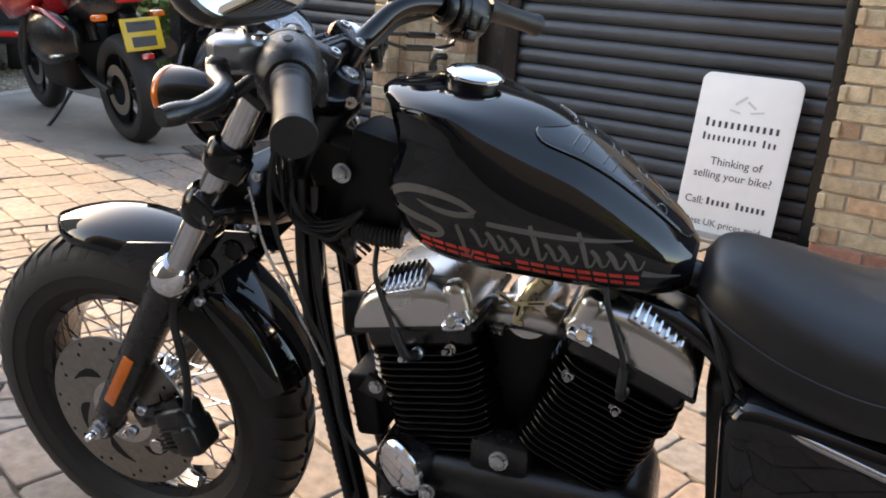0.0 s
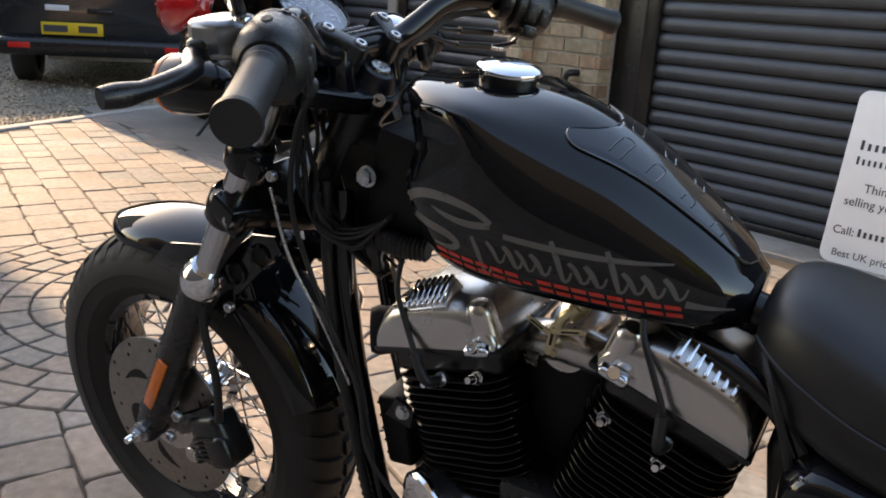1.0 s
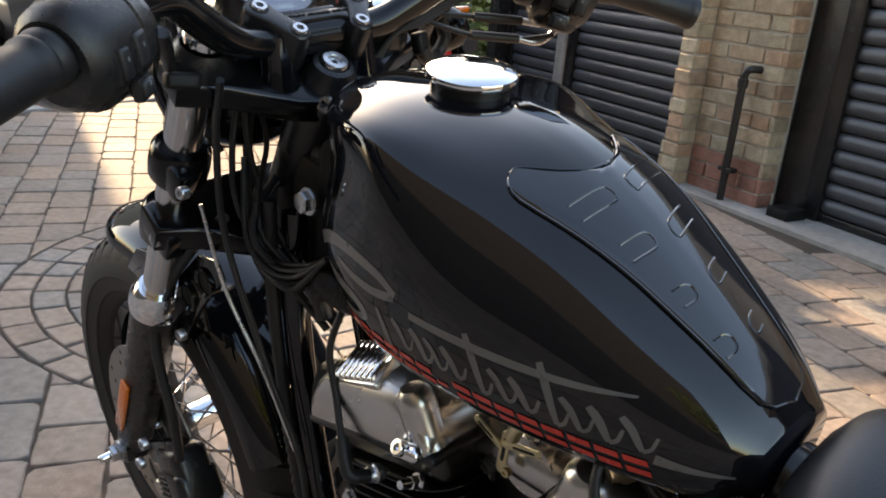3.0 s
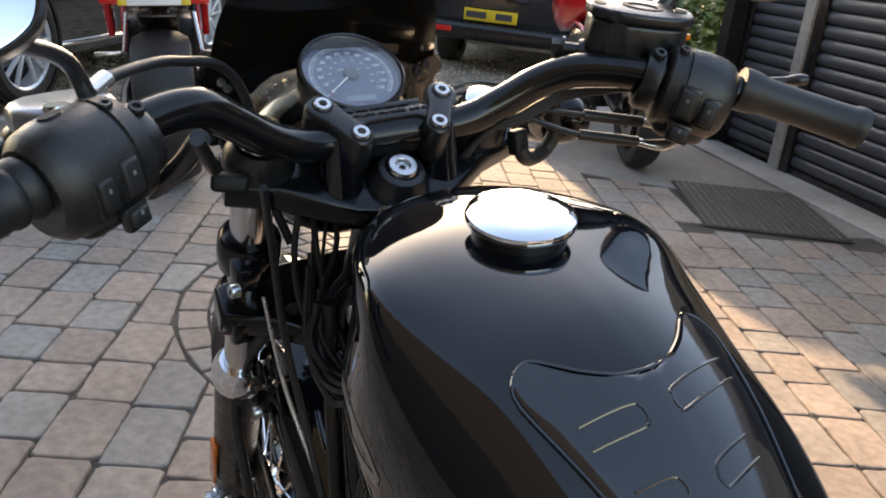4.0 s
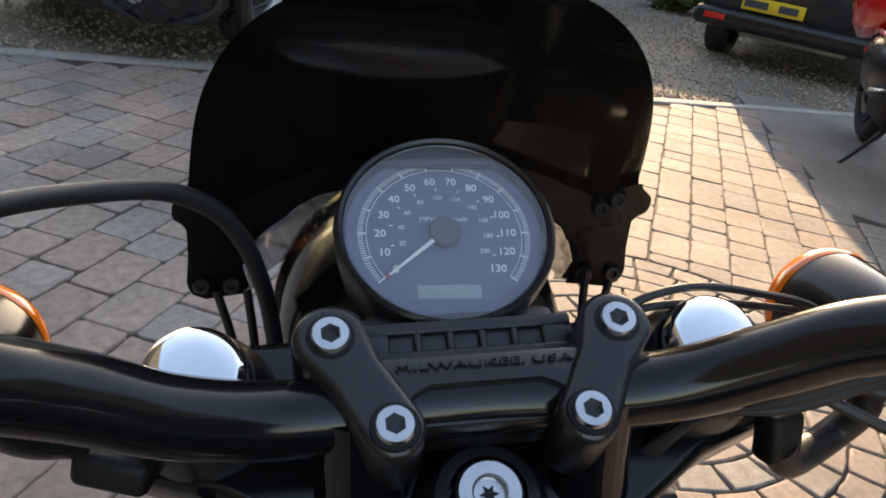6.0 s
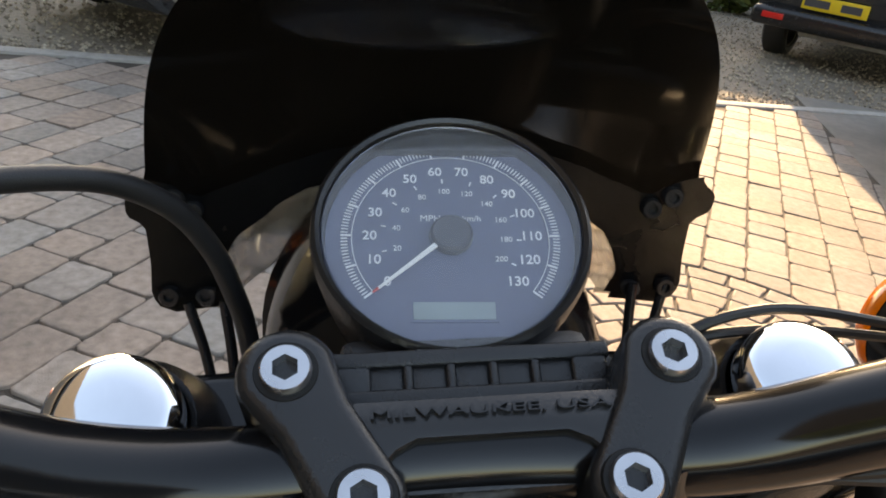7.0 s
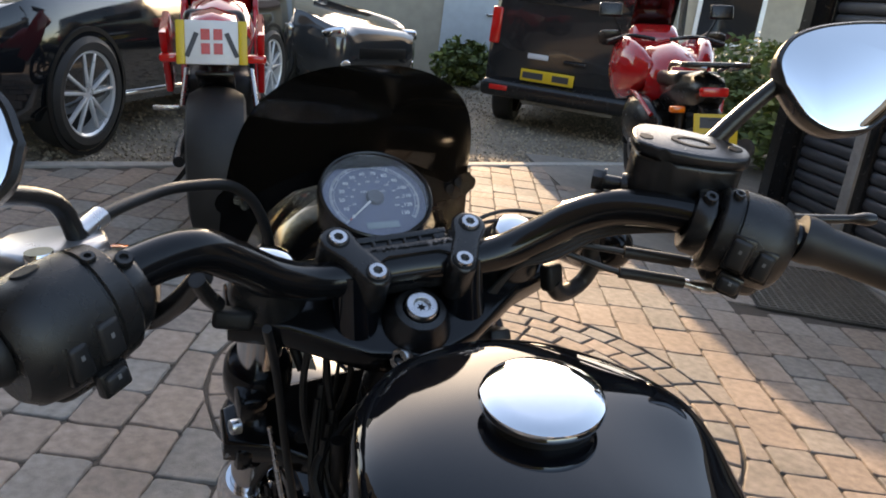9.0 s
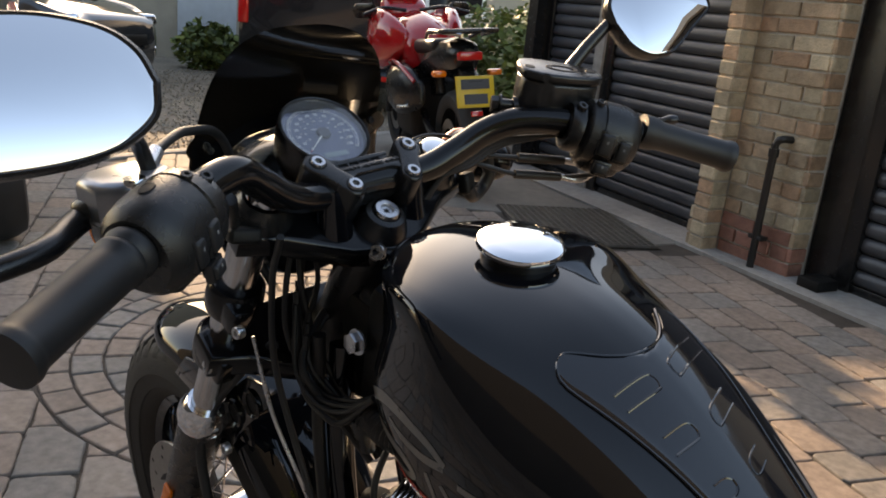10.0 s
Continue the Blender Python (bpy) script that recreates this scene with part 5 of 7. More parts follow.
# riser clamps, centre plate, lamp strip
for sg in (1, -1):
    f, r = (Vector((0.032, 0.0555, 0.9680)), Vector((0.001, 0.0352, 0.9490))) if sg > 0 else (Vector((0.032, -0.0555, 0.9668)), Vector((0.001, -0.0366, 0.9485)))
    dirn = (r - f).normalized()
    up = Vector((-0.50, 0, 0.86))
    up = (up - dirn * up.dot(dirn)).normalized()
    m = aim((f + r) / 2, up, dirn)
    L = (r - f).length
    cap2 = [(-L / 2 + 0.0146 * math.cos(a), 0.0146 * math.sin(a)) for a in (radians(90 + 180 * k / 14) for k in range(15))]
    cap2 += [(-L * 0.12, -0.0112)] + [(L / 2 + 0.0118 * math.cos(a), 0.0118 * math.sin(a)) for a in (radians(-90 + 180 * k / 14) for k in range(15))] + [(-L * 0.12, 0.0112)]
    bm = slab(bmesh.new(), cap2, 0.040, m @ Matrix.Translation((0, 0, -0.0375)), 0.0044, 4)
    cl = part("riser_clamp", bm, SATIN, hbar, "satin black handlebar clamp")
    for p in (f, r):
        # dark ring on the clamp top, recess shade round the bolt as colour
        part("bolt_recess_shade", lathe(bmesh.new(), [(0.0072, 0.0029), (0.0088, 0.0029), (0.0094, 0.0020)], aim(p, up), 28), DEEP, cl)
        bolt("clamp_bolt", cl, p, up, 0.0074, 0.0056, ZINC)
    part("riser", lathe(bmesh.new(), [(0.0, 0.0), (0.019, 0.0), (0.0165, 0.02), (0.016, 0.05), (0.0, 0.05)], aim((0.022, 0.047 * sg, 0.895), (0, 0, 1)), 24), GLOSS, hbar)
CM = aim((0.0215, -0.001, 0.9592), (-0.42, 0, 0.90), (0, -1, 0)) @ Matrix.Diagonal((0.96, 0.96, 1, 1))
bm = slab(bmesh.new(), [(-0.040, 0.006), (0.040, 0.006), (0.043, -0.002), (0.036, -0.018), (0.028, -0.010), (0.022, -0.007), (-0.022, -0.007), (-0.028, -0.010), (-0.036, -0.018), (-0.043, -0.002)], 0.006, CM @ Matrix.Translation((0, 0, -0.006)), 0.0016)
plate = part("clamp_plate", bm, SATIN, hbar)
words("raised_lettering", "MILWAUKEE, USA", 0.0082, SATIN, plate, CM @ Matrix.Translation((0, 0.0005, 0.0006)) @ Matrix.Diagonal((1.10, 0.52, 1, 1)), 0.0009)
bm = slab(bmesh.new(), rounded(0.086, 0.018, 0.004), 0.022, aim((0.026, 0, 0.926), (-0.42, 0, 0.90), (0, -1, 0)), 0.003)
part("clamp_bridge", bm, SATIN, hbar)
LM = aim((0.048, 0.0003, 0.9537), (-0.62, 0, 0.78), (0, -1, 0))
bm = slab(bmesh.new(), rounded(0.093, 0.0170, 0.005), 0.006, LM @ Matrix.Translation((0, 0, -0.010)), 0.0012)
for y in (0.0062, -0.0062):
    rbox(bm, (0.089, 0.0058, 0.006), LM @ Matrix.Translation((0, y, -0.002)), 0.0014, 3)
for k in range(6):
    rbox(bm, (0.0036 if 0 < k < 5 else 0.012, 0.0112, 0.0055), LM @ Matrix.Translation((-0.0335 + 0.0134 * k + (-0.004 if k == 0 else 0.004 if k == 5 else 0), 0, -0.0022)), 0.0016, 3)
strip = part("lamp_strip", bm, POWDER, hbar, "black strip of five warning lamps")
for k in range(5):
    part("warning_lamp", rbox(bmesh.new(), (0.0104, 0.0092, 0.0012), LM @ Matrix.Translation((-0.0268 + 0.0134 * k, 0.0, -0.0018)), 0.0004), POWDER, strip)

# speedometer
TH = radians(57.0)
SN = Vector((-math.cos(TH), 0, math.sin(TH)))
SV = Vector((math.sin(TH), 0, math.cos(TH)))
SC = Vector((0.0995, 0.0012, 0.9780))
SM = Matrix((Vector((0, -1, 0)), SV, SN)).transposed().to_4x4()
SM.translation = SC
SM = SM @ Matrix.Rotation(radians(-2.8), 4, "Z")
bm = lathe(bmesh.new(), [(0.0, -0.045), (0.036, -0.045), (0.045, -0.036), (0.0480, -0.018), (0.0495, -0.006), (0.0500, 0.002), (0.0492, 0.0058), (0.0477, 0.0070), (0.0463, 0.0060), (0.0452, 0.0015), (0.0448, -0.003), (0.0, -0.003)], SM, 96)
spd = part("speedometer", bm, SATIN, bike, "round black speedometer with pale blue-grey dial")
part("dial", lathe(bmesh.new(), [(0.0, -0.0022), (0.0446, -0.0022), (0.0448, -0.0028)], SM, 72), FACE, spd, "blue-grey dial face")
K = 1.98
chord = [(0.0449 * math.cos(a), 0.0449 * math.sin(a)) for a in (radians(54 + 72 * k / 14) for k in range(15))]
part("dial_mask", slab(bmesh.new(), chord, 0.004, SM @ Matrix.Translation((0, 0, -0.0024))), SATIN, spd)
for mph in range(0, 131):
    a = radians(90 + (65 - mph) * K)
    big = mph % 10 == 0
    ln, wd = (0.0036, 0.0007) if big else (0.0024, 0.00038)
    part("tick", rbox(bmesh.new(), (ln, wd, 0.0003), SM @ Matrix.Rotation(a, 4, "Z") @ Matrix.Translation((0.0392 - ln / 2, 0, -0.0019)), 0), PRINT, spd)
    if big:
        r = 0.0290
        words("numeral", str(mph), 0.0053, PRINT, spd, SM @ Matrix.Translation((r * math.cos(a), r * math.sin(a), -0.0019)), 0.0001, bold=0.00006)
arc = [(0.03545 * math.cos(a), 0.03545 * math.sin(a)) for a in (radians(90 + 65 * K - 130 * K * k / 90) for k in range(91))]
arc += [(x * 0.992, y * 0.992) for x, y in arc[::-1]]
part("scale_arc", slab(bmesh.new(), arc, 0.0002, SM @ Matrix.Translation((0, 0, -0.0020))), PRINT, spd)
for kmh in range(20, 201, 20):
    a = radians(90 + (65 - kmh / 1.609) * K)
    words("small_numeral", str(kmh), 0.0031, PRINT, spd, SM @ Matrix.Translation((0.0198 * math.cos(a), 0.0198 * math.sin(a), -0.0019)), 0.0001)
    part("small_tick", rbox(bmesh.new(), (0.0018, 0.0005, 0.0003), SM @ Matrix.Rotation(a, 4, "Z") @ Matrix.Translation((0.0245, 0, -0.0019)), 0), PRINT, spd)
words("legend", "MPH", 0.0038, PRINT, spd, SM @ Matrix.Translation((-0.0072, 0.0078, -0.0019)), 0.0001)
words("legend", "km/h", 0.0034, PRINT, spd, SM @ Matrix.Translation((0.0078, 0.0078, -0.0019)), 0.0001)
part("display", rbox(bmesh.new(), (0.0280, 0.0066, 0.0006), SM @ Matrix.Translation((0, -0.0295, -0.0019)), 0.0002), LCD, spd, "grey-green liquid crystal display")
part("display_frame", rbox(bmesh.new(), (0.0300, 0.0086, 0.0004), SM @ Matrix.Translation((0, -0.0295, -0.0020)), 0), FACE, spd)
NA = radians(90 + 66 * K)
part("needle", slab(bmesh.new(), [(0.0, 0.0011), (0.034, 0.0004), (0.034, -0.0004), (0.0, -0.0011)], 0.0007, SM @ Matrix.Translation((0, 0, 0.0004)) @ Matrix.Rotation(NA, 4, "Z")), WHITE, spd, "white needle at zero")
part("needle_tip", slab(bmesh.new(), [(0.0340, 0.0005), (0.0365, 0.0003), (0.0365, -0.0003), (0.0340, -0.0005)], 0.0007, SM @ Matrix.Translation((0, 0, 0.0004)) @ Matrix.Rotation(NA, 4, "Z")), DECAL_RED, spd)
part("needle_hub", lathe(bmesh.new(), [(0.0, 0.0022), (0.0066, 0.0020), (0.0076, 0.0010), (0.0078, -0.0015)], SM, 32), mat("grey_hub", (0.05, 0.055, 0.07), 0.35), spd)
lens = part("lens", lathe(bmesh.new(), [(0.0, 0.0050), (0.0455, 0.0046), (0.0455, 0.0036), (0.0, 0.0040)], SM, 48), CLEAR, spd, "clear dial glass with sky glare put in its colour")
lens.visible_shadow = False
bm = rbox(bmesh.new(), (0.075, 0.02, 0.040), SM @ Matrix.Translation((0, -0.046, -0.030)), 0.008)
rbox(bm, (0.034, 0.085, 0.020), pose(0.060, 0.0, 0.940, 0, -30, 0), 0.006)
part("speedometer_bracket", bm, POWDER, spd)

# fly screen: a shallow smoked sheet with two legs, and the black arch that carries it
def screen_point(u, z, back=0.0):
    """u: across, -1 to 1; z: height over the ground plane of the bike; back: towards the rider."""
    rise = max(0.0, z - 0.965)
    y = 0.004 + 0.124 * u * (1 - 0.95 * rise) - 0.070 * rise
    return Vector((0.182 + 0.018 * (1 - u * u) - 0.35 * (z - 0.912) - back, y, z - 0.0095 + 0.028 * y))


def screen_half(z):
    """Half width as a share, with the rounded ear above the legs and the rounded shoulders."""
    if z > 0.985:
        k = 0.955 * max(0.0, 1 - ((z - 0.985) / 0.1095) ** 3.6) ** 0.40
    else:
        k = float(np.interp(z, [0.912, 0.915, 0.920, 0.928, 0.945, 0.965, 0.985], [0.90, 0.955, 0.985, 0.99, 0.965, 0.95, 0.955]))
    return max(0.01, k + 0.055 * math.exp(-(((z - 0.9765) / 0.0085) ** 4)))


def screen_sheet(low, high, back, thick, n1=60, n2=90):
    bm = bmesh.new()
    grid = []
    for j in range(n1 + 1):
        row = []
        for i in range(n2 + 1):
            w = 2 * i / n2 - 1
            a, c = low(abs(w)), high(abs(w))
            z = a + (c - a) * math.sin(0.5 * math.pi * j / n1)
            row.append(bm.verts.new(screen_point(w * screen_half(z), z, back)))
        grid.append(row)
    for j in range(n1):
        for i in range(n2):
            bm.faces.new((grid[j][i], grid[j][i + 1], grid[j + 1][i + 1], grid[j + 1][i]))
    bmesh.ops.solidify(bm, geom=bm.faces[:], thickness=thick)
    return bm


def arch_low(w):
    return 0.912 + 0.068 * max(0.0, 1 - (w / 0.77) ** 1.3)


def arch_edge(w):
    return float(np.interp(w, [0, 0.42, 0.56, 0.70, 0.76, 0.80, 1.0], [0.988, 0.979, 0.968, 0.955, 0.940, 0.9135, 0.9135]))


screen = part("fly_screen", screen_sheet(arch_edge, lambda w: 1.0942, 0.0, 0.0035), SMOKE, bike, "dark smoked fly screen over the headlight", smooth=60)
lip = part("screen_lip", screen_sheet(arch_low, lambda w: max(arch_edge(w), arch_low(w) + 0.0012) + 0.001, 0.0, 0.0030, 10, 90), glass("pale_smoked_acrylic", (0.72, 0.68, 0.52), 0.03), screen, "pale translucent lower lip of the screen", smooth=60)
arch = screen_sheet(arch_edge, lambda w: float(np.interp(w, [0, 0.2, 0.38, 0.58, 0.77, 0.88, 1.0], [1.003, 1.001, 0.998, 0.990, 0.978, 0.985, 0.990])), 0.0065, 0.003, 24, 90)
part("screen_arch", arch, SATIN, screen, "black arched screen bracket", smooth=60)
for u, z in ((0.86, 0.979), (0.80, 0.972), (0.93, 0.926), (0.81, 0.923)):
    for sg in (1, -1):
        bolt("screen_screw", screen, screen_point(u * sg, z, 0.0085), (-1, 0, 0.1), 0.0046, 0.003, SATIN)
for sg in (1, -1):
    for dy in (0.0, 0.016):
        bar("screen_stay", [(0.172, (0.112 - dy) * sg, 0.915), (0.164, (0.105 - 0.7 * dy) * sg, 0.885), (0.14, (0.098 - 0.4 * dy) * sg, 0.84), (0.12, 0.09 * sg, 0.79)], 0.0025, SATIN, screen)
# headlight
bm = lathe(bmesh.new(), [(0.0, -0.085), (0.030, -0.082), (0.060, -0.062), (0.076, -0.030), (0.081, 0.0), (0.081, 0.028), (0.085, 0.030), (0.085, 0.040), (0.078, 0.046), (0.0, 0.050)], aim((0.175, 0.0, 0.880), (1, 0, -0.12)), 48)
hl = part("headlight", bm, BARBLACK, bike, "gloss black headlight shell")
part("headlight_lens", lathe(bmesh.new(), [(0.0, 0.062), (0.040, 0.058), (0.076, 0.046)], aim((0.175, 0.0, 0.880), (1, 0, -0.12)), 40), CHROME, hl)
part("eyebrow_bracket", rbox(bmesh.new(), (0.10, 0.06, 0.02), pose(0.11, 0, 0.935, 0, 10, 0), 0.006), SATIN, hl)
# turn signals
for sg in (1, -1):
    sc = Vector((0.0840, 0.2150, 0.9265)) if sg > 0 else Vector((0.0975, -0.2210, 0.9113))
    sm = aim(sc, (1, -0.055 * sg, -0.045)) @ Matrix.Diagonal((1.02, 1.02, 1.02, 1))
    sig = part("turn_signal", lathe(bmesh.new(), [(0.0, -0.052), (0.010, -0.050), (0.020, -0.040), (0.027, -0.022), (0.0305, 0.0), (0.0315, 0.022), (0.0312, 0.030), (0.0, 0.030)], sm, 40), BARBLACK, bike, "black bullet turn signal with amber lens")
    part("signal_lens", lathe(bmesh.new(), [(0.0316, 0.027), (0.0322, 0.029), (0.0320, 0.033), (0.0295, 0.038), (0.020, 0.0418), (0.0, 0.0430)], sm, 40), AMBER, sig, "amber lens")
    part("signal_stalk", tube(bmesh.new(), spline([sc + Vector((-0.008, -0.012 * sg, -0.017)), (0.078, 0.190 * sg, 0.908), (0.045, 0.172 * sg, 0.934), (0.014, 0.160 * sg, 0.962)], 5), 0.0085, 14), SATIN, sig)
# bodies hanging under the bars, hoses and wires
for sg in (1, -1):
    part("bar_arm", tube(bmesh.new(), spline([(0.0, 0.165 * sg, 0.965), (0.012, 0.158 * sg, 0.948), (0.030, 0.149 * sg, 0.932)], 5), 0.006, 14), SATIN, hbar)
part("switch_block", rbox(bmesh.new(), (0.020, 0.030, 0.015), pose(0.034, 0.138, 0.917, 10, 10, -12), 0.004, 3), DEEP, bike)
part("hose_block", rbox(bmesh.new(), (0.014, 0.018, 0.024), pose(0.020, -0.130, 0.914, 0, 8, 14), 0.004, 3), DEEP, bike)
bar("brake_hose", [(0.010, -0.168, 0.985), (0.036, -0.180, 0.950), (0.040, -0.183, 0.922), (0.038, -0.184, 0.910), (0.040, -0.174, 0.894), (0.030, -0.152, 0.892), (0.020, -0.137, 0.899), (0.018, -0.130, 0.910)], 0.0075, RUBBER, n=8, seg=14)
part("hose_clip", rbox(bmesh.new(), (0.03, 0.022, 0.034), pose(0.060, -0.10, 0.835, 0, 20, 0), 0.005), RUBBER, bike)
bar("wire_hook", [(0.055, -0.105, 0.822), (0.048, -0.112, 0.803), (0.040, -0.110, 0.80), (0.030, -0.10, 0.77)], 0.0028, RUBBER, n=6, seg=8)
cab = bar("clutch_hose", [(-0.010, 0.236, 1.008), (0.012, 0.219, 1.014), (0.06, 0.178, 1.013), (0.09, 0.150, 1.0065), (0.11, 0.122, 0.9985), (0.125, 0.103, 0.982), (0.135, 0.092, 0.960), (0.142, 0.086, 0.935), (0.147, 0.083, 0.91), (0.135, 0.078, 0.86), (0.11, 0.07, 0.82)], 0.0045, RUBBER, n=8, seg=16, label="thick black clutch cable sheath")
part("cable_ferrule", tube(bmesh.new(), [(-0.006, 0.233, 1.009), (0.012, 0.219, 1.014)], 0.0070, 14), ZINC, cab)
for k in range(3):
    bar("bar_wire", [(-0.04, -0.205 - 0.003 * k, 0.966), (-0.004, -0.165, 0.962 - 0.003 * k), (0.008, -0.125, 0.945 - 0.004 * k), (0.02, -0.09, 0.925), (0.03, -0.06, 0.89 - 0.01 * k)], 0.0024, RUBBER, hbar, n=6, seg=8)
for k in range(2):
    bar("signal_wire", [(0.080, -0.205, 0.908), (0.074, -0.176, 0.936 + 0.004 * k), (0.060, -0.136, 0.953 + 0.006 * k), (0.060, -0.100, 0.957 + 0.008 * k), (0.058, -0.070, 0.954 + 0.003 * k), (0.060, -0.055, 0.93)], 0.0019, RUBBER, n=6, seg=8)
for k in range(10):
    rnd = random.Random(k)
    y0, y1 = rnd.uniform(-0.05, 0.07), rnd.uniform(-0.04, 0.08)
    bar("wire", [(0.08 + rnd.uniform(-0.02, 0.02), y0, 0.90), (0.085 + rnd.uniform(-0.02, 0.02), y0 + rnd.uniform(-0.01, 0.02), 0.83), (0.06 + rnd.uniform(-0.02, 0.03), y1, 0.76), (0.02, y1 * 0.8, 0.70), (-0.03, y1 * 0.7, 0.66)], rnd.uniform(0.002, 0.004), RUBBER, n=6, seg=8)

# ---- sign against the shutter ----
sign = thing("sign", WALL @ Matrix.Translation((2.142, -0.02, 0.012)) @ Matrix.Rotation(radians(-8), 4, "X"), "white upright advertising board leaning against the roller shutter", "sign")
SG = Matrix.Rotation(radians(90), 4, "X")
part("board", slab(bmesh.new(), [(x, y + 0.365) for x, y in rounded(0.452, 0.73, 0.045, 8)], 0.008, SG @ Matrix.Translation((0, 0, -0.008)), 0.0015), SIGN, sign)
for text, x, z, size in (("Thinking of", 0.005, 0.330, 0.052), ("selling your bike?", 0.0, 0.268, 0.052), ("Call:", -0.150, 0.142, 0.050), ("Best UK prices paid", 0.0, 0.045, 0.044)):
    words("lettering", text, size, INK, sign, SG @ Matrix.Translation((x, z, 0.0012)), 0.0003)
def bar_row(name, x0, z, groups, pitch, h, w):
    """A row of plain upright bars, one a character, with gaps between the groups."""
    x = x0
    for g in groups:
        for k in range(g):
            part(name, rbox(bmesh.new(), (w, h * (1.0 if k == 0 else 0.72), 0.0012), SG @ Matrix.Translation((x, z + (h * 0.14 if k == 0 else 0), 0.0008)), 0), INK, sign)
            x += pitch
        x += pitch * 0.8


bar_row("name_bar", -0.163, 0.500, (12,), 0.0288, 0.040, 0.0125)
bar_row("name_bar", -0.166, 0.436, (11, 3), 0.0232, 0.034, 0.0095)
bar_row("number_bar", -0.085, 0.142, (5, 6), 0.0235, 0.034, 0.0115)
for k, (x, z, w, h, r) in enumerate(((-0.03, 0.615, 0.06, 0.012, 40), (0.02, 0.60, 0.05, 0.010, -35), (0.05, 0.57, 0.06, 0.008, 10), (-0.05, 0.565, 0.05, 0.008, -12))):
    part("emblem_bar", rbox(bmesh.new(), (w, h, 0.001), SG @ Matrix.Translation((x, z, 0.0008)) @ Matrix.Rotation(radians(r), 4, "Z"), 0), PALE_INK, sign)

# waste pipe on the pier
pipe = thing("waste_pipe", WALL, "black plastic waste pipe down a brick pier", "pipe")
part("down_pipe", tube(bmesh.new(), spline([(0.49, 0.03, 0.650), (0.468, -0.045, 0.652), (0.452, -0.064, 0.630), (0.450, -0.066, 0.58), (0.450, -0.066, 0.30), (0.450, -0.066, 0.0)], 6), 0.0185, 16), PIPE, pipe)
part("elbow_collar", lathe(bmesh.new(), [(0.019, -0.02), (0.025, -0.02), (0.025, 0.02), (0.019, 0.02)], Matrix.Translation((0.450, -0.066, 0.585)), 18, True), PIPE, pipe)
part("pipe_clip", rbox(bmesh.new(), (0.085, 0.05, 0.022), Matrix.Translation((0.450, -0.055, 0.165)), 0.005), PIPE, pipe)

# ---- drive edging, grate ----
kerb = wall_block("trim_threshold", -2.1, 5.4, -0.14, 0.14, -0.03, 0.012, KERB, "pale concrete threshold strip along the garage front", "trim")
bm = bmesh.new()
rbox(bm, (0.10, 9.2, 0.06), pose(-4.12, 1.7, -0.022, 0, 0, 0), 0.008)
tagged(part("trim_gravel_edge", bm, KERB), "concrete edging between paving and gravel", "trim", kind="structure")
GALV = mat("dusty_galvanised_steel", (0.15, 0.135, 0.115), 0.7, 0.2, 0.3, 30, stain=0.2)
PIT = mat("silt_under_grate", (0.055, 0.047, 0.038), 0.95, 0.0, 0.4, 14, bump=0.004, bscale=80)
CONCRETE = mat("smooth_grey_concrete", (0.215, 0.195, 0.17), 0.9, 0.0, 0.16, 18, bump=0.0015, bscale=260, stain=0.22)
bm = slab(bmesh.new(), [(-3.4, -1.30), (-0.98, -1.30), (-0.62, -0.62), (0.0, -0.30), (0.0, -0.145), (-3.4, -0.145)], 0.026, WALL @ Matrix.Translation((0, 0, -0.026)), 0.002)
tagged(part("pavement_apron", bm, CONCRETE), "smooth grey concrete apron along the garage shutters", "paving", kind="structure")
grate = thing("drain_grate", pose(-1.48, 4.57, 0.006, 0, 0, -41), "dark steel mesh drain cover set in the paving", "drain cover")
for k in range(25):
    part("grate_bar", rbox(bmesh.new(), (0.008, 0.68, 0.010), Matrix.Translation((-0.384 + 0.032 * k, 0, 0.0)), 0), GALV, grate)
for k in range(18):
    part("cross_bar", rbox(bmesh.new(), (0.79, 0.007, 0.008), Matrix.Translation((0, -0.332 + 0.039 * k, 0.001)), 0), GALV, grate)
part("tray", rbox(bmesh.new(), (0.80, 0.70, 0.004), Matrix.Translation((0, 0, -0.007)), 0), PIT, grate)

# unseen walls added behind the camera; the tall dark one blackens tank reflections
for name, c, size in (("wall_south", (0.0, -3.5, 3.5), (17, 0.2, 7.0)), ("wall_east", (9.5, -0.5, 0.45), (0.2, 9.5, 0.9))):
    bm = bmesh.new()
    rbox(bm, size, Matrix.Translation(c), 0)
    tagged(part(name, bm, mat("unseen_dark_" + name, (0.060, 0.054, 0.048), 0.9, 0, 0.3, 9, 0.004, 60)), "plain dark brown wall added out of view, closing the yard", "wall", kind="structure")


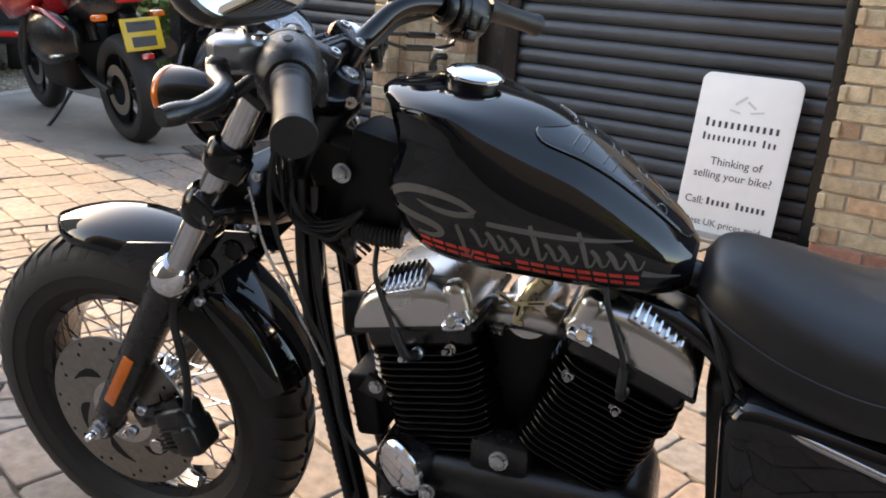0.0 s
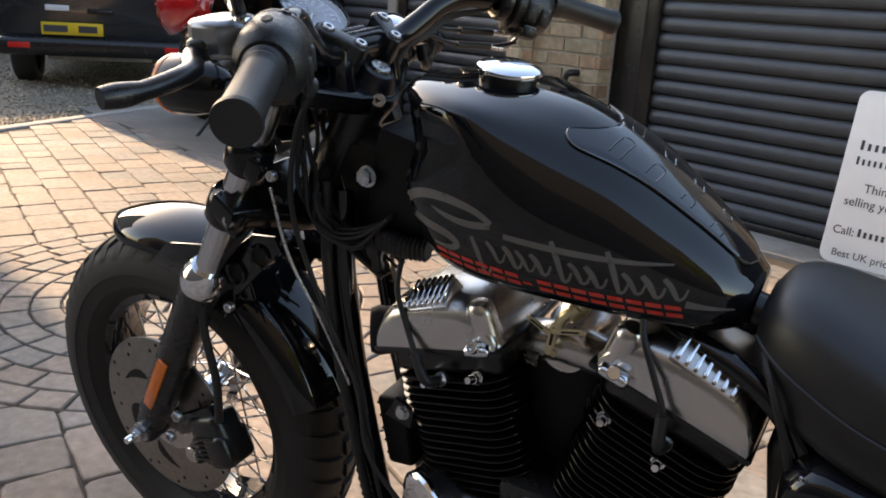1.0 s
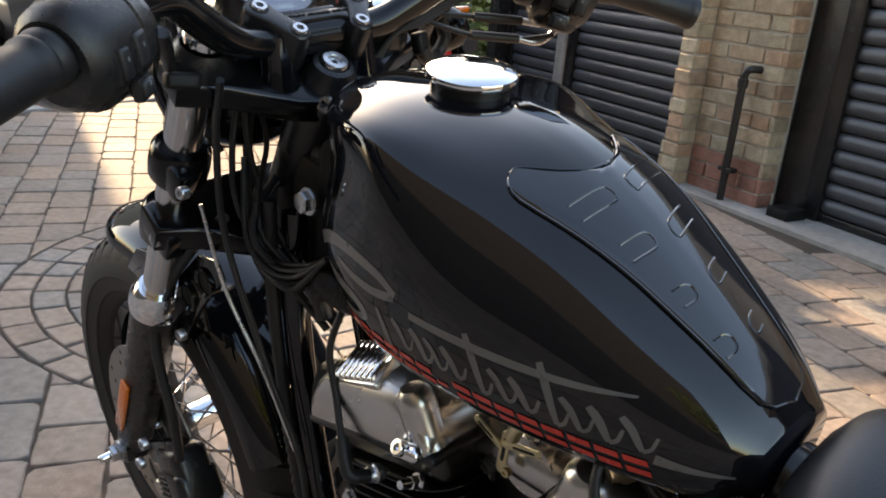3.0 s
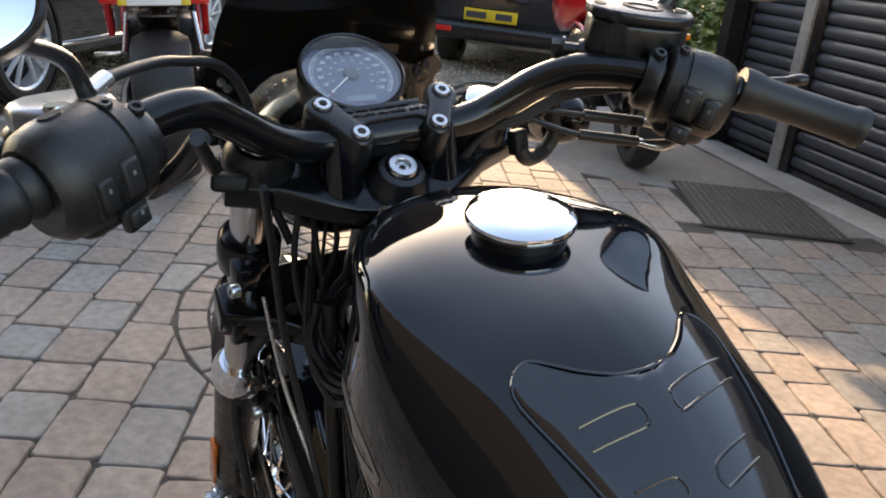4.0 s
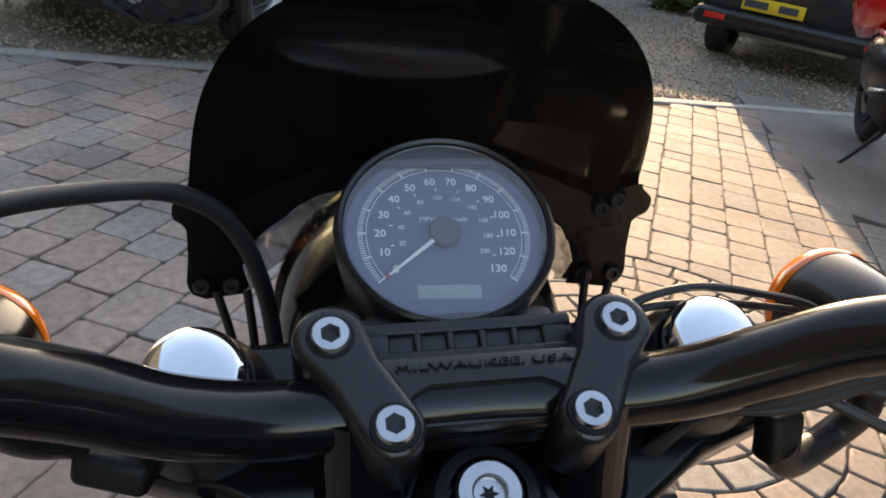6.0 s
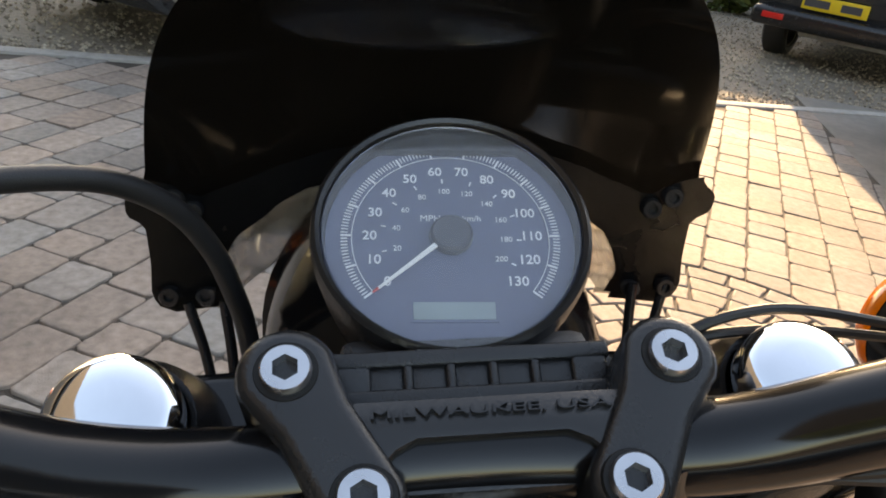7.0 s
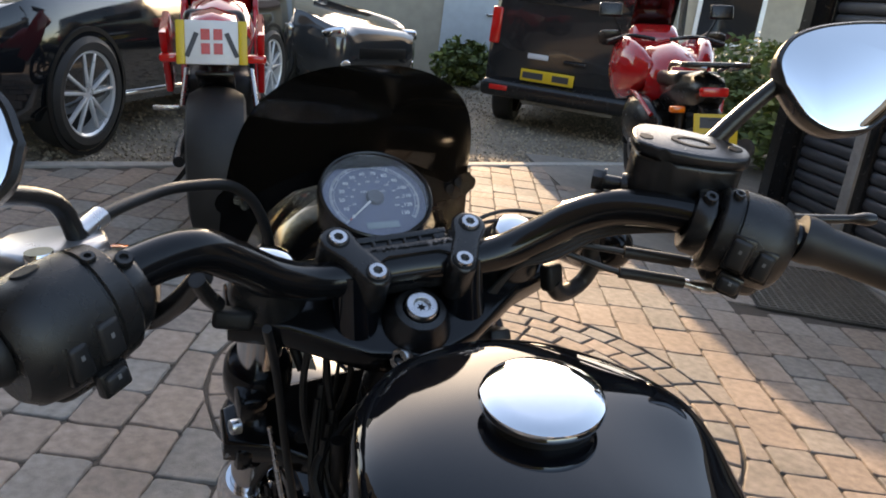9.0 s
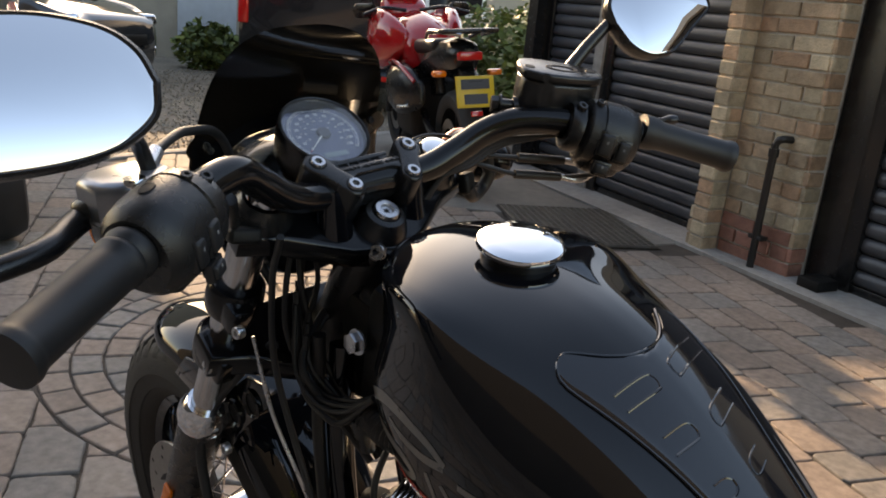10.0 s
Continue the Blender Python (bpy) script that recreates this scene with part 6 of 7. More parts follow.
# ---- vehicles ----
RIM = mat("silver_wheel_lacquer", (0.72, 0.73, 0.74), 0.30, 0.3, 0.06, 10, coat=0.6)
GRAPHITE = mat("graphite_car_paint", (0.045, 0.047, 0.05), 0.12, 0.3, 0.1, 8, coat=1.0)
def wheel_set(parent, m, r, w, rim, spokes=10, dark=None):
    """A road wheel about the y axis at m: tyre, rim, spokes."""
    ax = m @ Matrix.Rotation(radians(-90), 4, "X")
    wh = part("wheel", lathe(bmesh.new(), [(r * 0.72, -w * 0.42), (r * 0.76, -w * 0.5), (r * 0.88, -w * 0.52), (r * 0.97, -w * 0.42), (r, -w * 0.2), (r, w * 0.2), (r * 0.97, w * 0.42), (r * 0.88, w * 0.52), (r * 0.76, w * 0.5), (r * 0.72, w * 0.42)], ax, 48), TYRE, parent)
    part("rim", lathe(bmesh.new(), [(r * 0.68, w * 0.10), (r * 0.69, w * 0.42), (r * 0.73, w * 0.47), (r * 0.75, w * 0.44), (r * 0.72, -w * 0.42), (r * 0.68, -w * 0.42), (r * 0.68, w * 0.10)], ax, 40), rim, wh)
    part("wheel_back", lathe(bmesh.new(), [(0.0, w * 0.02), (r * 0.69, w * 0.02)], ax, 32), dark or DEEP, wh)
    for k in range(spokes):
        part("spoke", rbox(bmesh.new(), (r * 0.60, r * 0.058, w * 0.12), ax @ Matrix.Rotation(2 * math.pi * (k + (0.13 if k % 2 else -0.13)) / spokes, 4, "Z") @ Matrix.Translation((r * 0.40, 0, w * 0.39)), r * 0.02), rim, wh)
    part("centre_cap", lathe(bmesh.new(), [(0.0, w * 0.40), (r * 0.13, w * 0.38), (r * 0.15, w * 0.30)], ax, 20), rim, wh)
    return wh


def car(m, paint, label, L_front=0.86, L_rear=3.4, half=0.88, group=""):
    """A saloon, x forward with the front axle at 0, y to its left."""
    th = thing("car", m, label, "car", group)
    st = [(L_front, 0.60, 0.30, 0.58, 0.62), (L_front - 0.06, 0.72, 0.22, 0.70, 0.74), (L_front - 0.25, 0.82, 0.20, 0.78, 0.80), (0.35, half, 0.20, 0.86, 0.86), (-0.35, half, 0.22, 0.93, 0.95), (-0.70, half, 0.22, 0.96, 1.02), (-1.35, half, 0.22, 0.98, 1.42), (-2.2, half, 0.22, 0.99, 1.46), (-2.9, half, 0.24, 1.0, 1.30), (-L_rear + 0.1, half - 0.05, 0.30, 0.98, 1.05), (-L_rear, half - 0.15, 0.36, 0.92, 0.95)]
    loops = []
    for x, hw, z0, zb, zr in st:
        ri = hw * (0.76 if zr > zb + 0.15 else 0.80)
        side = [(hw * 0.90, z0), (hw * 0.985, z0 + 0.10), (hw, (z0 + zb) / 2 + 0.05), (hw * 0.975, zb - 0.06), (hw * 0.93, zb), ((hw * 0.93 + ri) / 2, (zb + zr) / 2), (ri, zr - 0.03), (ri * 0.8, zr)]
        loops.append([Vector((x, y, z)) for y, z in side] + [Vector((x, -y, z)) for y, z in side[::-1]])
    n = len(loops[0])
    lines = [spline([lp[k] for lp in loops], 4) for k in range(n)]
    bm = bmesh.new()
    rings(bm, [[lines[k][j] for k in range(n)] for j in range(len(lines[0]))])
    part("body", bm, paint, th, smooth=35)
    for sg in (1, -1):
        bm = bmesh.new()
        pts = [(-0.72, 0.985), (-1.38, 1.375), (-2.2, 1.405), (-2.75, 1.28), (-2.85, 1.02)]
        def yy(z):
            return half * (0.93 - 0.17 * min(1, max(0, (z - 0.97) / 0.45))) + 0.012
        slab(bm, [(x, z) for x, z in pts], 0.006, Matrix(((1, 0, 0, 0), (0, -0.30 * sg, sg, (half * 0.93 + 0.012 + 0.30 * 0.97) * sg), (0, 1, 0, 0), (0, 0, 0, 1))))
        part("side_glass", bm, DARKGLASS, th)
        part("sill_trim", rbox(bmesh.new(), (2.0, 0.02, 0.02), Matrix.Translation((-1.35, sg * half * 0.985, 0.30)), 0.004), CHROME, th)
        mir = part("door_mirror", rbox(bmesh.new(), (0.12, 0.20, 0.13), Matrix.Translation((-0.85, sg * (half + 0.08), 1.03)), 0.04, 3), paint, th)
        part("headlamp", rbox(bmesh.new(), (0.26, 0.30, 0.13), pose(L_front - 0.20, sg * 0.62, 0.68, 0, -16, -28 * sg), 0.04, 3), CHROME, th)
        part("fog_lamp", lathe(bmesh.new(), [(0.0, 0.02), (0.05, 0.018), (0.07, 0.0), (0.0, -0.03)], aim((L_front - 0.03, sg * 0.64, 0.37), (0.9, 0.45 * sg, 0)), 24), CHROME, th)
        for x in (0.0, -2.65):
            wheel_set(th, Matrix.Translation((x, sg * (half - 0.09), 0.335)) @ (Matrix.Rotation(math.pi, 4, "Z") if sg < 0 else Matrix()), 0.335, 0.22, RIM)
            part("wheel_arch", lathe(bmesh.new(), [(0.345, 0.0), (0.372, 0.0), (0.372, 0.010), (0.345, 0.010)], Matrix.Translation((x, sg * (half - 0.005), 0.345)) @ Matrix.Rotation(radians(-90), 4, "X"), 40, True), DEEP, th)
    bm = bmesh.new()
    slab(bm, [(-0.66, 0.0), (0.66, 0.0), (0.56, 0.70), (-0.56, 0.70)], 0.006, aim((-0.70, 0, 1.015), (0.52, 0, 0.85), (0, 1, 0)) @ Matrix.Rotation(math.pi, 4, "Z") @ Matrix.Translation((0, 0, 0)))
    part("windscreen", bm, DARKGLASS, th)
    part("grille", rbox(bmesh.new(), (0.04, 0.9, 0.12), Matrix.Translation((L_front - 0.01, 0, 0.50)), 0.02), DEEP, th)
    return th


ca = radians(-44.4)
car(Matrix.Translation((-4.525 - 0.79 * 0.70, 1.759 - 0.79 * 0.715, 0.0)) @ Matrix.Rotation(ca, 4, "Z"), CARPAINT, "black saloon car with bright alloy wheels, parked on gravel", group="parked cars")
cb = radians(26)
car(Matrix.Translation((-7.90, 4.34, -0.06)) @ Matrix.Rotation(cb, 4, "Z") @ Matrix.Translation((0, 0.80, 0)), GRAPHITE, "graphite grey car parked behind a red sports motorcycle", group="parked cars")


def van(m):
    """A dark van seen from behind: x forward, the rear face at 0."""
    th = thing("van", m, "dark grey van parked with its rear doors to the drive", "van")
    st = [(0.0, 0.80, 0.42, 1.92), (0.03, 0.84, 0.38, 1.99), (0.2, 0.86, 0.34, 2.03), (2.6, 0.86, 0.34, 2.03), (3.2, 0.84, 0.34, 1.5), (4.1, 0.80, 0.36, 1.1), (4.4, 0.70, 0.4, 0.9)]
    loops = []
    for x, hw, z0, z1 in st:
        side = [(hw * 0.92, z0), (hw, z0 + 0.08), (hw, z0 + 0.5), (hw * 0.98, min(1.1, z1 - 0.25)), (hw * 0.90, z1 - 0.10), (hw * 0.78, z1)]
        loops.append([Vector((x, y, z)) for y, z in side] + [Vector((x, -y, z)) for y, z in side[::-1]])
    bm = bmesh.new()
    rings(bm, loops)
    part("body", bm, VANPAINT, th, smooth=30)
    part("rear_window", rbox(bmesh.new(), (0.02, 1.24, 0.46), Matrix.Translation((-0.004, 0, 1.46)), 0.03), DARKGLASS, th)
    part("bumper", rbox(bmesh.new(), (0.16, 1.70, 0.16), Matrix.Translation((-0.04, 0, 0.40)), 0.05, 3), SATIN, th)
    part("tow_plate", rbox(bmesh.new(), (0.05, 0.9, 0.12), Matrix.Translation((0.02, 0, 0.34)), 0.02), KERB, th)
    pl = part("number_plate", rbox(bmesh.new(), (0.012, 0.52, 0.111), Matrix.Translation((-0.030, 0.22, 0.56)), 0.004), PLATE_Y, th, "yellow number plate")
    for y, w in ((0.36, 0.20), (0.09, 0.16)):
        part("plate_bar", rbox(bmesh.new(), (0.003, w, 0.06), Matrix.Translation((-0.0375, y, 0.56)), 0), INK, pl)
    part("door_badge", rbox(bmesh.new(), (0.01, 0.20, 0.05), Matrix.Translation((-0.012, 0.34, 0.74)), 0.01), PALE_INK, th)
    part("door_handle", rbox(bmesh.new(), (0.03, 0.22, 0.04), Matrix.Translation((-0.015, -0.02, 0.72)), 0.012), SATIN, th)
    for sg in (1, -1):
        part("tail_lamp", rbox(bmesh.new(), (0.08, 0.10, 0.34), Matrix.Translation((0.015, sg * 0.795, 0.98)), 0.02), REDLENS, th, "red tail lamp")
        part("bumper_reflector", rbox(bmesh.new(), (0.02, 0.18, 0.05), Matrix.Translation((-0.122, sg * 0.66, 0.41)), 0.008), REDLENS, th)
        for x in (0.72, 3.5):
            wheel_set(th, Matrix.Translation((x, sg * 0.74, 0.32)) @ (Matrix.Rotation(math.pi, 4, "Z") if sg < 0 else Matrix()), 0.32, 0.21, DISC, 6)
    return th


van(Matrix.Translation((-5.31, 6.26, -0.04)) @ Matrix.Rotation(math.atan2(0.78, -0.62), 4, "Z"))


def far_bike(name, m, paint, label, wheel_r, tyre_w, sporty):
    """A parked motorcycle, x forward, the rear axle at 0."""
    th = thing(name, m, label, "motorcycle", "other motorcycles")
    for x, w, nm in ((0.0, tyre_w, "rear_wheel"), (1.42, 0.12, "front_wheel")):
        ax = Matrix.Translation((x, 0, wheel_r)) @ Matrix.Rotation(radians(-90), 4, "X")
        r = wheel_r
        prof = [(r * 0.70, -w * 0.40), (r * 0.80, -w * 0.50), (r * 0.90, -w * 0.46), (r * 0.965, -w * 0.30), (r * 0.995, -w * 0.12), (r, 0)]
        wh = part(nm, lathe(bmesh.new(), prof + [(a, -b) for a, b in prof[-2::-1]], ax, 48), TYRE, th)
        part("rim", lathe(bmesh.new(), [(r * 0.66, -w * 0.38), (r * 0.71, -w * 0.40), (r * 0.71, w * 0.40), (r * 0.66, w * 0.38)], ax, 36, True), DEEP, wh)
        for k in range(5):
            part("spoke", rbox(bmesh.new(), (r * 0.62, r * 0.09, w * 0.18), ax @ Matrix.Rotation(2 * math.pi * k / 5, 4, "Z") @ Matrix.Translation((r * 0.36, 0, 0)), 0.008), DEEP, wh)
        part("brake_disc", lathe(bmesh.new(), [(r * 0.28, w * 0.44), (r * 0.46, w * 0.44), (r * 0.46, w * 0.47), (r * 0.28, w * 0.47)], ax, 32, True), DISC, wh)
    for sg in (1, -1):
        part("swing_arm", tube(bmesh.new(), spline([(0.0, sg * (tyre_w / 2 + 0.045), wheel_r), (0.25, sg * (tyre_w / 2 + 0.04), wheel_r + 0.05), (0.52, sg * 0.09, wheel_r + 0.14)], 5), 0.026, 12), SATIN, th)
        part("fork_leg", tube(bmesh.new(), [(1.42, sg * 0.10, wheel_r), (1.16, sg * 0.10, 0.90)], 0.027, 12), SATIN, th)
        part("footpeg", rbox(bmesh.new(), (0.03, 0.12, 0.02), Matrix.Translation((0.38, sg * 0.24, 0.50)), 0.005), ALU, th)
        part("peg_hanger", tube(bmesh.new(), [(0.40, sg * 0.17, 0.50), (0.55, sg * 0.15, 0.66)], 0.014, 8), ALU, th)
    part("engine", rbox(bmesh.new(), (0.50, 0.34, 0.40), Matrix.Translation((0.72, 0, 0.45)), 0.07, 3), DEEP, th)
    part("frame", tube(bmesh.new(), spline([(0.45, 0, 0.55), (0.55, 0, 0.75), (0.95, 0, 0.80), (1.14, 0, 0.86)], 5), 0.05, 12), SATIN, th)
    tz = 0.83 if sporty else 0.80
    bm = bmesh.new()
    loops = []
    for x, hw, z0, z1 in ((-0.16, 0.05, tz + 0.02, tz + 0.09), (-0.08, 0.10, tz - 0.03, tz + 0.13), (0.10, 0.13, tz - 0.05, tz + 0.14), (0.34, 0.15, tz - 0.10, tz + 0.06), (0.50, 0.12, tz - 0.14, tz - 0.01)):
        side = [(0.0, z0), (hw * 0.7, z0), (hw, z0 + (z1 - z0) * 0.45), (hw * 0.75, z0 + (z1 - z0) * 0.85), (0.0, z1)]
        loops.append([Vector((x, y, z)) for y, z in side] + [Vector((x, -y, z)) for y, z in side[-2:0:-1]])
    n = len(loops[0])
    lines = [spline([lp[k] for lp in loops], 4) for k in range(n)]
    rings(bm, [[lines[k][j] for k in range(n)] for j in range(len(lines[0]))])
    part("tail_unit", bm, paint if sporty else SATIN, th, smooth=50)
    part("seat", rbox(bmesh.new(), (0.46, 0.26, 0.09), pose(0.36, 0, tz + 0.07, 0, 4, 0), 0.035, 4), VINYL, th)
    bm = bmesh.new()
    loops = []
    fat, lift = (1.0, 0.0) if sporty else (1.15, 0.06)
    for x, hw, z0, z1 in ((0.56, 0.09, 0.74, 0.84), (0.66, 0.15, 0.70, 0.93), (0.86, 0.18, 0.68, 1.0), (1.04, 0.16, 0.72, 0.98), (1.14, 0.09, 0.80, 0.92)):
        hw, z1 = hw * fat, z1 + lift
        side = [(0.0, z0), (hw * 0.8, z0), (hw, z0 + (z1 - z0) * 0.5), (hw * 0.7, z0 + (z1 - z0) * 0.88), (0.0, z1)]
        loops.append([Vector((x, y, z)) for y, z in side] + [Vector((x, -y, z)) for y, z in side[-2:0:-1]])
    lines = [spline([lp[k] for lp in loops], 4) for k in range(n)]
    rings(bm, [[lines[k][j] for k in range(n)] for j in range(len(lines[0]))])
    part("fuel_tank", bm, paint, th, smooth=60)
    for sg in (1, -1):
        if sporty:
            bm = slab(bmesh.new(), [(0.80, 0.55), (1.02, 0.45), (1.30, 0.72), (1.42, 0.98), (1.20, 1.06), (0.95, 0.86)], 0.03, Matrix(((1, 0, 0, 0), (0, 0, sg, 0.17 * sg), (0, 1, 0, 0), (0, 0, 0, 1))), 0.01)
            part("side_fairing", bm, paint, th)
        else:
            loops = []
            for x, yo, hw, z0, z1 in ((0.66, 0.15, 0.03, 0.82, 0.94), (0.76, 0.20, 0.07, 0.74, 1.02), (0.92, 0.24, 0.09, 0.68, 1.08), (1.10, 0.24, 0.09, 0.66, 1.08), (1.28, 0.19, 0.07, 0.72, 1.02), (1.40, 0.12, 0.03, 0.82, 0.94)):
                ring = [(math.cos(radians(36 * q)), math.sin(radians(36 * q))) for q in range(10)]
                loops.append([Vector((x, sg * (yo + hw * c), (z0 + z1) / 2 + (z1 - z0) / 2 * d)) for c, d in ring])
            bm = bmesh.new()
            rings(bm, [[spline([lp[q] for lp in loops], 3)[j] for q in range(10)] for j in range(16)])
            part("side_fairing", bm, paint, th, smooth=60)
            bm = bmesh.new()
            loops = []
            for x, yo, hw, z0, z1 in ((0.30, 0.16, 0.03, 0.50, 0.66), (0.42, 0.20, 0.07, 0.44, 0.74), (0.60, 0.22, 0.08, 0.42, 0.76), (0.80, 0.20, 0.07, 0.44, 0.72), (0.92, 0.16, 0.03, 0.50, 0.64)):
                loops.append([Vector((x, sg * (yo + hw * c), (z0 + z1) / 2 + (z1 - z0) / 2 * d)) for c, d in ring])
            rings(bm, [[spline([lp[q] for lp in loops], 3)[j] for q in range(10)] for j in range(13)])
            part("side_pod", bm, SATIN, th, smooth=60)
            part("red_stripe", tube(bmesh.new(), spline([(0.32, 0.20 * sg, 0.66), (0.46, 0.25 * sg, 0.745), (0.62, 0.26 * sg, 0.765), (0.78, 0.24 * sg, 0.74)], 5), 0.014, 8), paint, th)
            part("hand_guard", slab(bmesh.new(), rounded(0.10, 0.16, 0.04), 0.02, pose(1.06, 0.34 * sg, 1.06, 0, 80, 0), 0.008), SATIN, th)
            part("grab_rail", tube(bmesh.new(), spline([(0.24, 0.14 * sg, 0.93), (0.05, 0.17 * sg, 0.98), (-0.14, 0.15 * sg, 0.98), (-0.20, 0.06 * sg, 0.97)], 5), 0.012, 10), ALU, th)
        part("handlebar", tube(bmesh.new(), spline([(1.05, 0.05 * sg, 1.06), (1.02, 0.22 * sg, 1.08), (0.94, 0.38 * sg, 1.04)], 5), 0.013, 10), SATIN, th)
        mi = part("mirror", rbox(bmesh.new(), (0.03, 0.15, 0.09), pose(1.02, 0.36 * sg, 1.24, 0, 12, 0), 0.02, 3), SATIN, th)
        part("mirror_stem", tube(bmesh.new(), [(1.02, 0.27 * sg, 1.07), (1.03, 0.34 * sg, 1.21)], 0.007, 8), SATIN, mi)
        part("indicator", rbox(bmesh.new(), (0.06, 0.08, 0.035), Matrix.Translation((-0.12, 0.17 * sg, tz - 0.05)), 0.012), REDLENS if sporty else AMBER, th)
    part("front_fairing", rbox(bmesh.new(), (0.22, 0.34, 0.28), pose(1.34, 0, 1.0, 0, -30, 0), 0.07, 4), paint, th)
    part("fly_screen", rbox(bmesh.new(), (0.02, 0.30, 0.26), pose(1.34, 0, 1.22, 0, -35, 0), 0.008), SMOKE, th)
    part("tail_lamp", rbox(bmesh.new(), (0.04, 0.15, 0.05), Matrix.Translation((-0.17, 0, tz + 0.05)), 0.012), REDLENS, th, "red tail lamp")
    px, pz, ph = (-0.22, tz + 0.02, 0.17) if sporty else (-0.27, 0.66, 0.178)
    pm = pose(px, 0, pz, 0, 14, 0)
    if sporty:
        for y in (0.118, -0.118):
            part("plate_band", rbox(bmesh.new(), (0.012, 0.034, ph), pm @ Matrix.Translation((0, y, 0)), 0.004), PLATE_Y, th)
        pl = part("number_plate", rbox(bmesh.new(), (0.012, 0.202, ph), pm, 0.004), PLATE_W, th, "white show plate with red marks")
        for y, z in ((0.024, 0.03), (-0.024, 0.03), (0.024, -0.025), (-0.024, -0.025)):
            part("plate_bar", rbox(bmesh.new(), (0.003, 0.034, 0.042), pm @ Matrix.Translation((-0.0075, y, z)), 0), DECAL_RED, pl)
        for y in (0.076, -0.076):
            part("plate_bar", rbox(bmesh.new(), (0.003, 0.018, 0.10), pm @ Matrix.Translation((-0.0075, y, -0.01)) @ Matrix.Rotation(0.4 if y > 0 else -0.4, 4, "X"), 0), INK, pl)
        for sg in (1, -1):
            part("side_panel", slab(bmesh.new(), [(-0.16, 0.88), (0.05, 0.95), (0.30, 0.86), (0.26, 0.66), (0.05, 0.62)], 0.03, Matrix(((1, 0, 0, 0), (0, 0, sg, 0.175 * sg), (0, 1, 0, 0), (0, 0, 0, 1))), 0.008), paint, th)
        part("exhaust", tube(bmesh.new(), [(0.62, -0.14, 0.35), (0.30, -0.20, 0.42), (-0.10, -0.24, 0.52), (-0.13, -0.246, 0.53)], [0.03, 0.05, 0.055, 0.040], 20), SATIN, th)
        part("hugger", rbox(bmesh.new(), (0.30, 0.16, 0.02), pose(0.10, 0, 0.66, 0, 20, 0), 0.008), SATIN, th)
    else:
        pl = part("number_plate", rbox(bmesh.new(), (0.012, 0.229, ph), pm, 0.004), PLATE_Y, th, "yellow number plate")
        for y, z, w in ((0.0, 0.042, 0.17), (0.0, -0.042, 0.14)):
            part("plate_bar", rbox(bmesh.new(), (0.003, w, 0.056), pm @ Matrix.Translation((-0.0075, y, z)), 0), INK, pl)
        part("plate_hanger", rbox(bmesh.new(), (0.20, 0.10, 0.03), pose(-0.17, 0, 0.74, 0, -20, 0), 0.01), SATIN, th)
        part("plate_reflector", rbox(bmesh.new(), (0.012, 0.07, 0.03), pm @ Matrix.Translation((0, 0, -0.125)), 0.004), REDLENS, th)
        part("luggage_rack", rbox(bmesh.new(), (0.30, 0.34, 0.03), pose(-0.05, 0, 0.98, 0, 4, 0), 0.012), SATIN, th)
        part("exhaust", tube(bmesh.new(), [(0.62, -0.14, 0.35), (0.30, -0.19, 0.42), (-0.12, -0.22, 0.55)], [0.03, 0.05, 0.055], 20), SATIN, th)
    part("side_stand", tube(bmesh.new(), spline([(0.62, 0.12, 0.24), (0.66, 0.22, 0.10), (0.68, 0.30, 0.012)], 4), 0.012, 8), SATIN, th)
    part("stand_foot", rbox(bmesh.new(), (0.08, 0.06, 0.012), Matrix.Translation((0.69, 0.305, 0.010)), 0.003), SATIN, th)
    return th


far_bike("motorcycle", Matrix.Translation((-2.313, 4.62, 0.0)) @ Matrix.Rotation(radians(146), 4, "Z") @ Matrix.Rotation(radians(-6), 4, "X"), REDPAINT, "red and black adventure motorcycle with a yellow number plate", 0.32, 0.16, False)
far_bike("motorcycle", Matrix.Translation((-2.82, 2.07, 0.0)) @ Matrix.Rotation(radians(160), 4, "Z") @ Matrix.Rotation(radians(-5), 4, "X"), REDPAINT, "red sports motorcycle with a wide rear tyre and show plate", 0.325, 0.245, True)


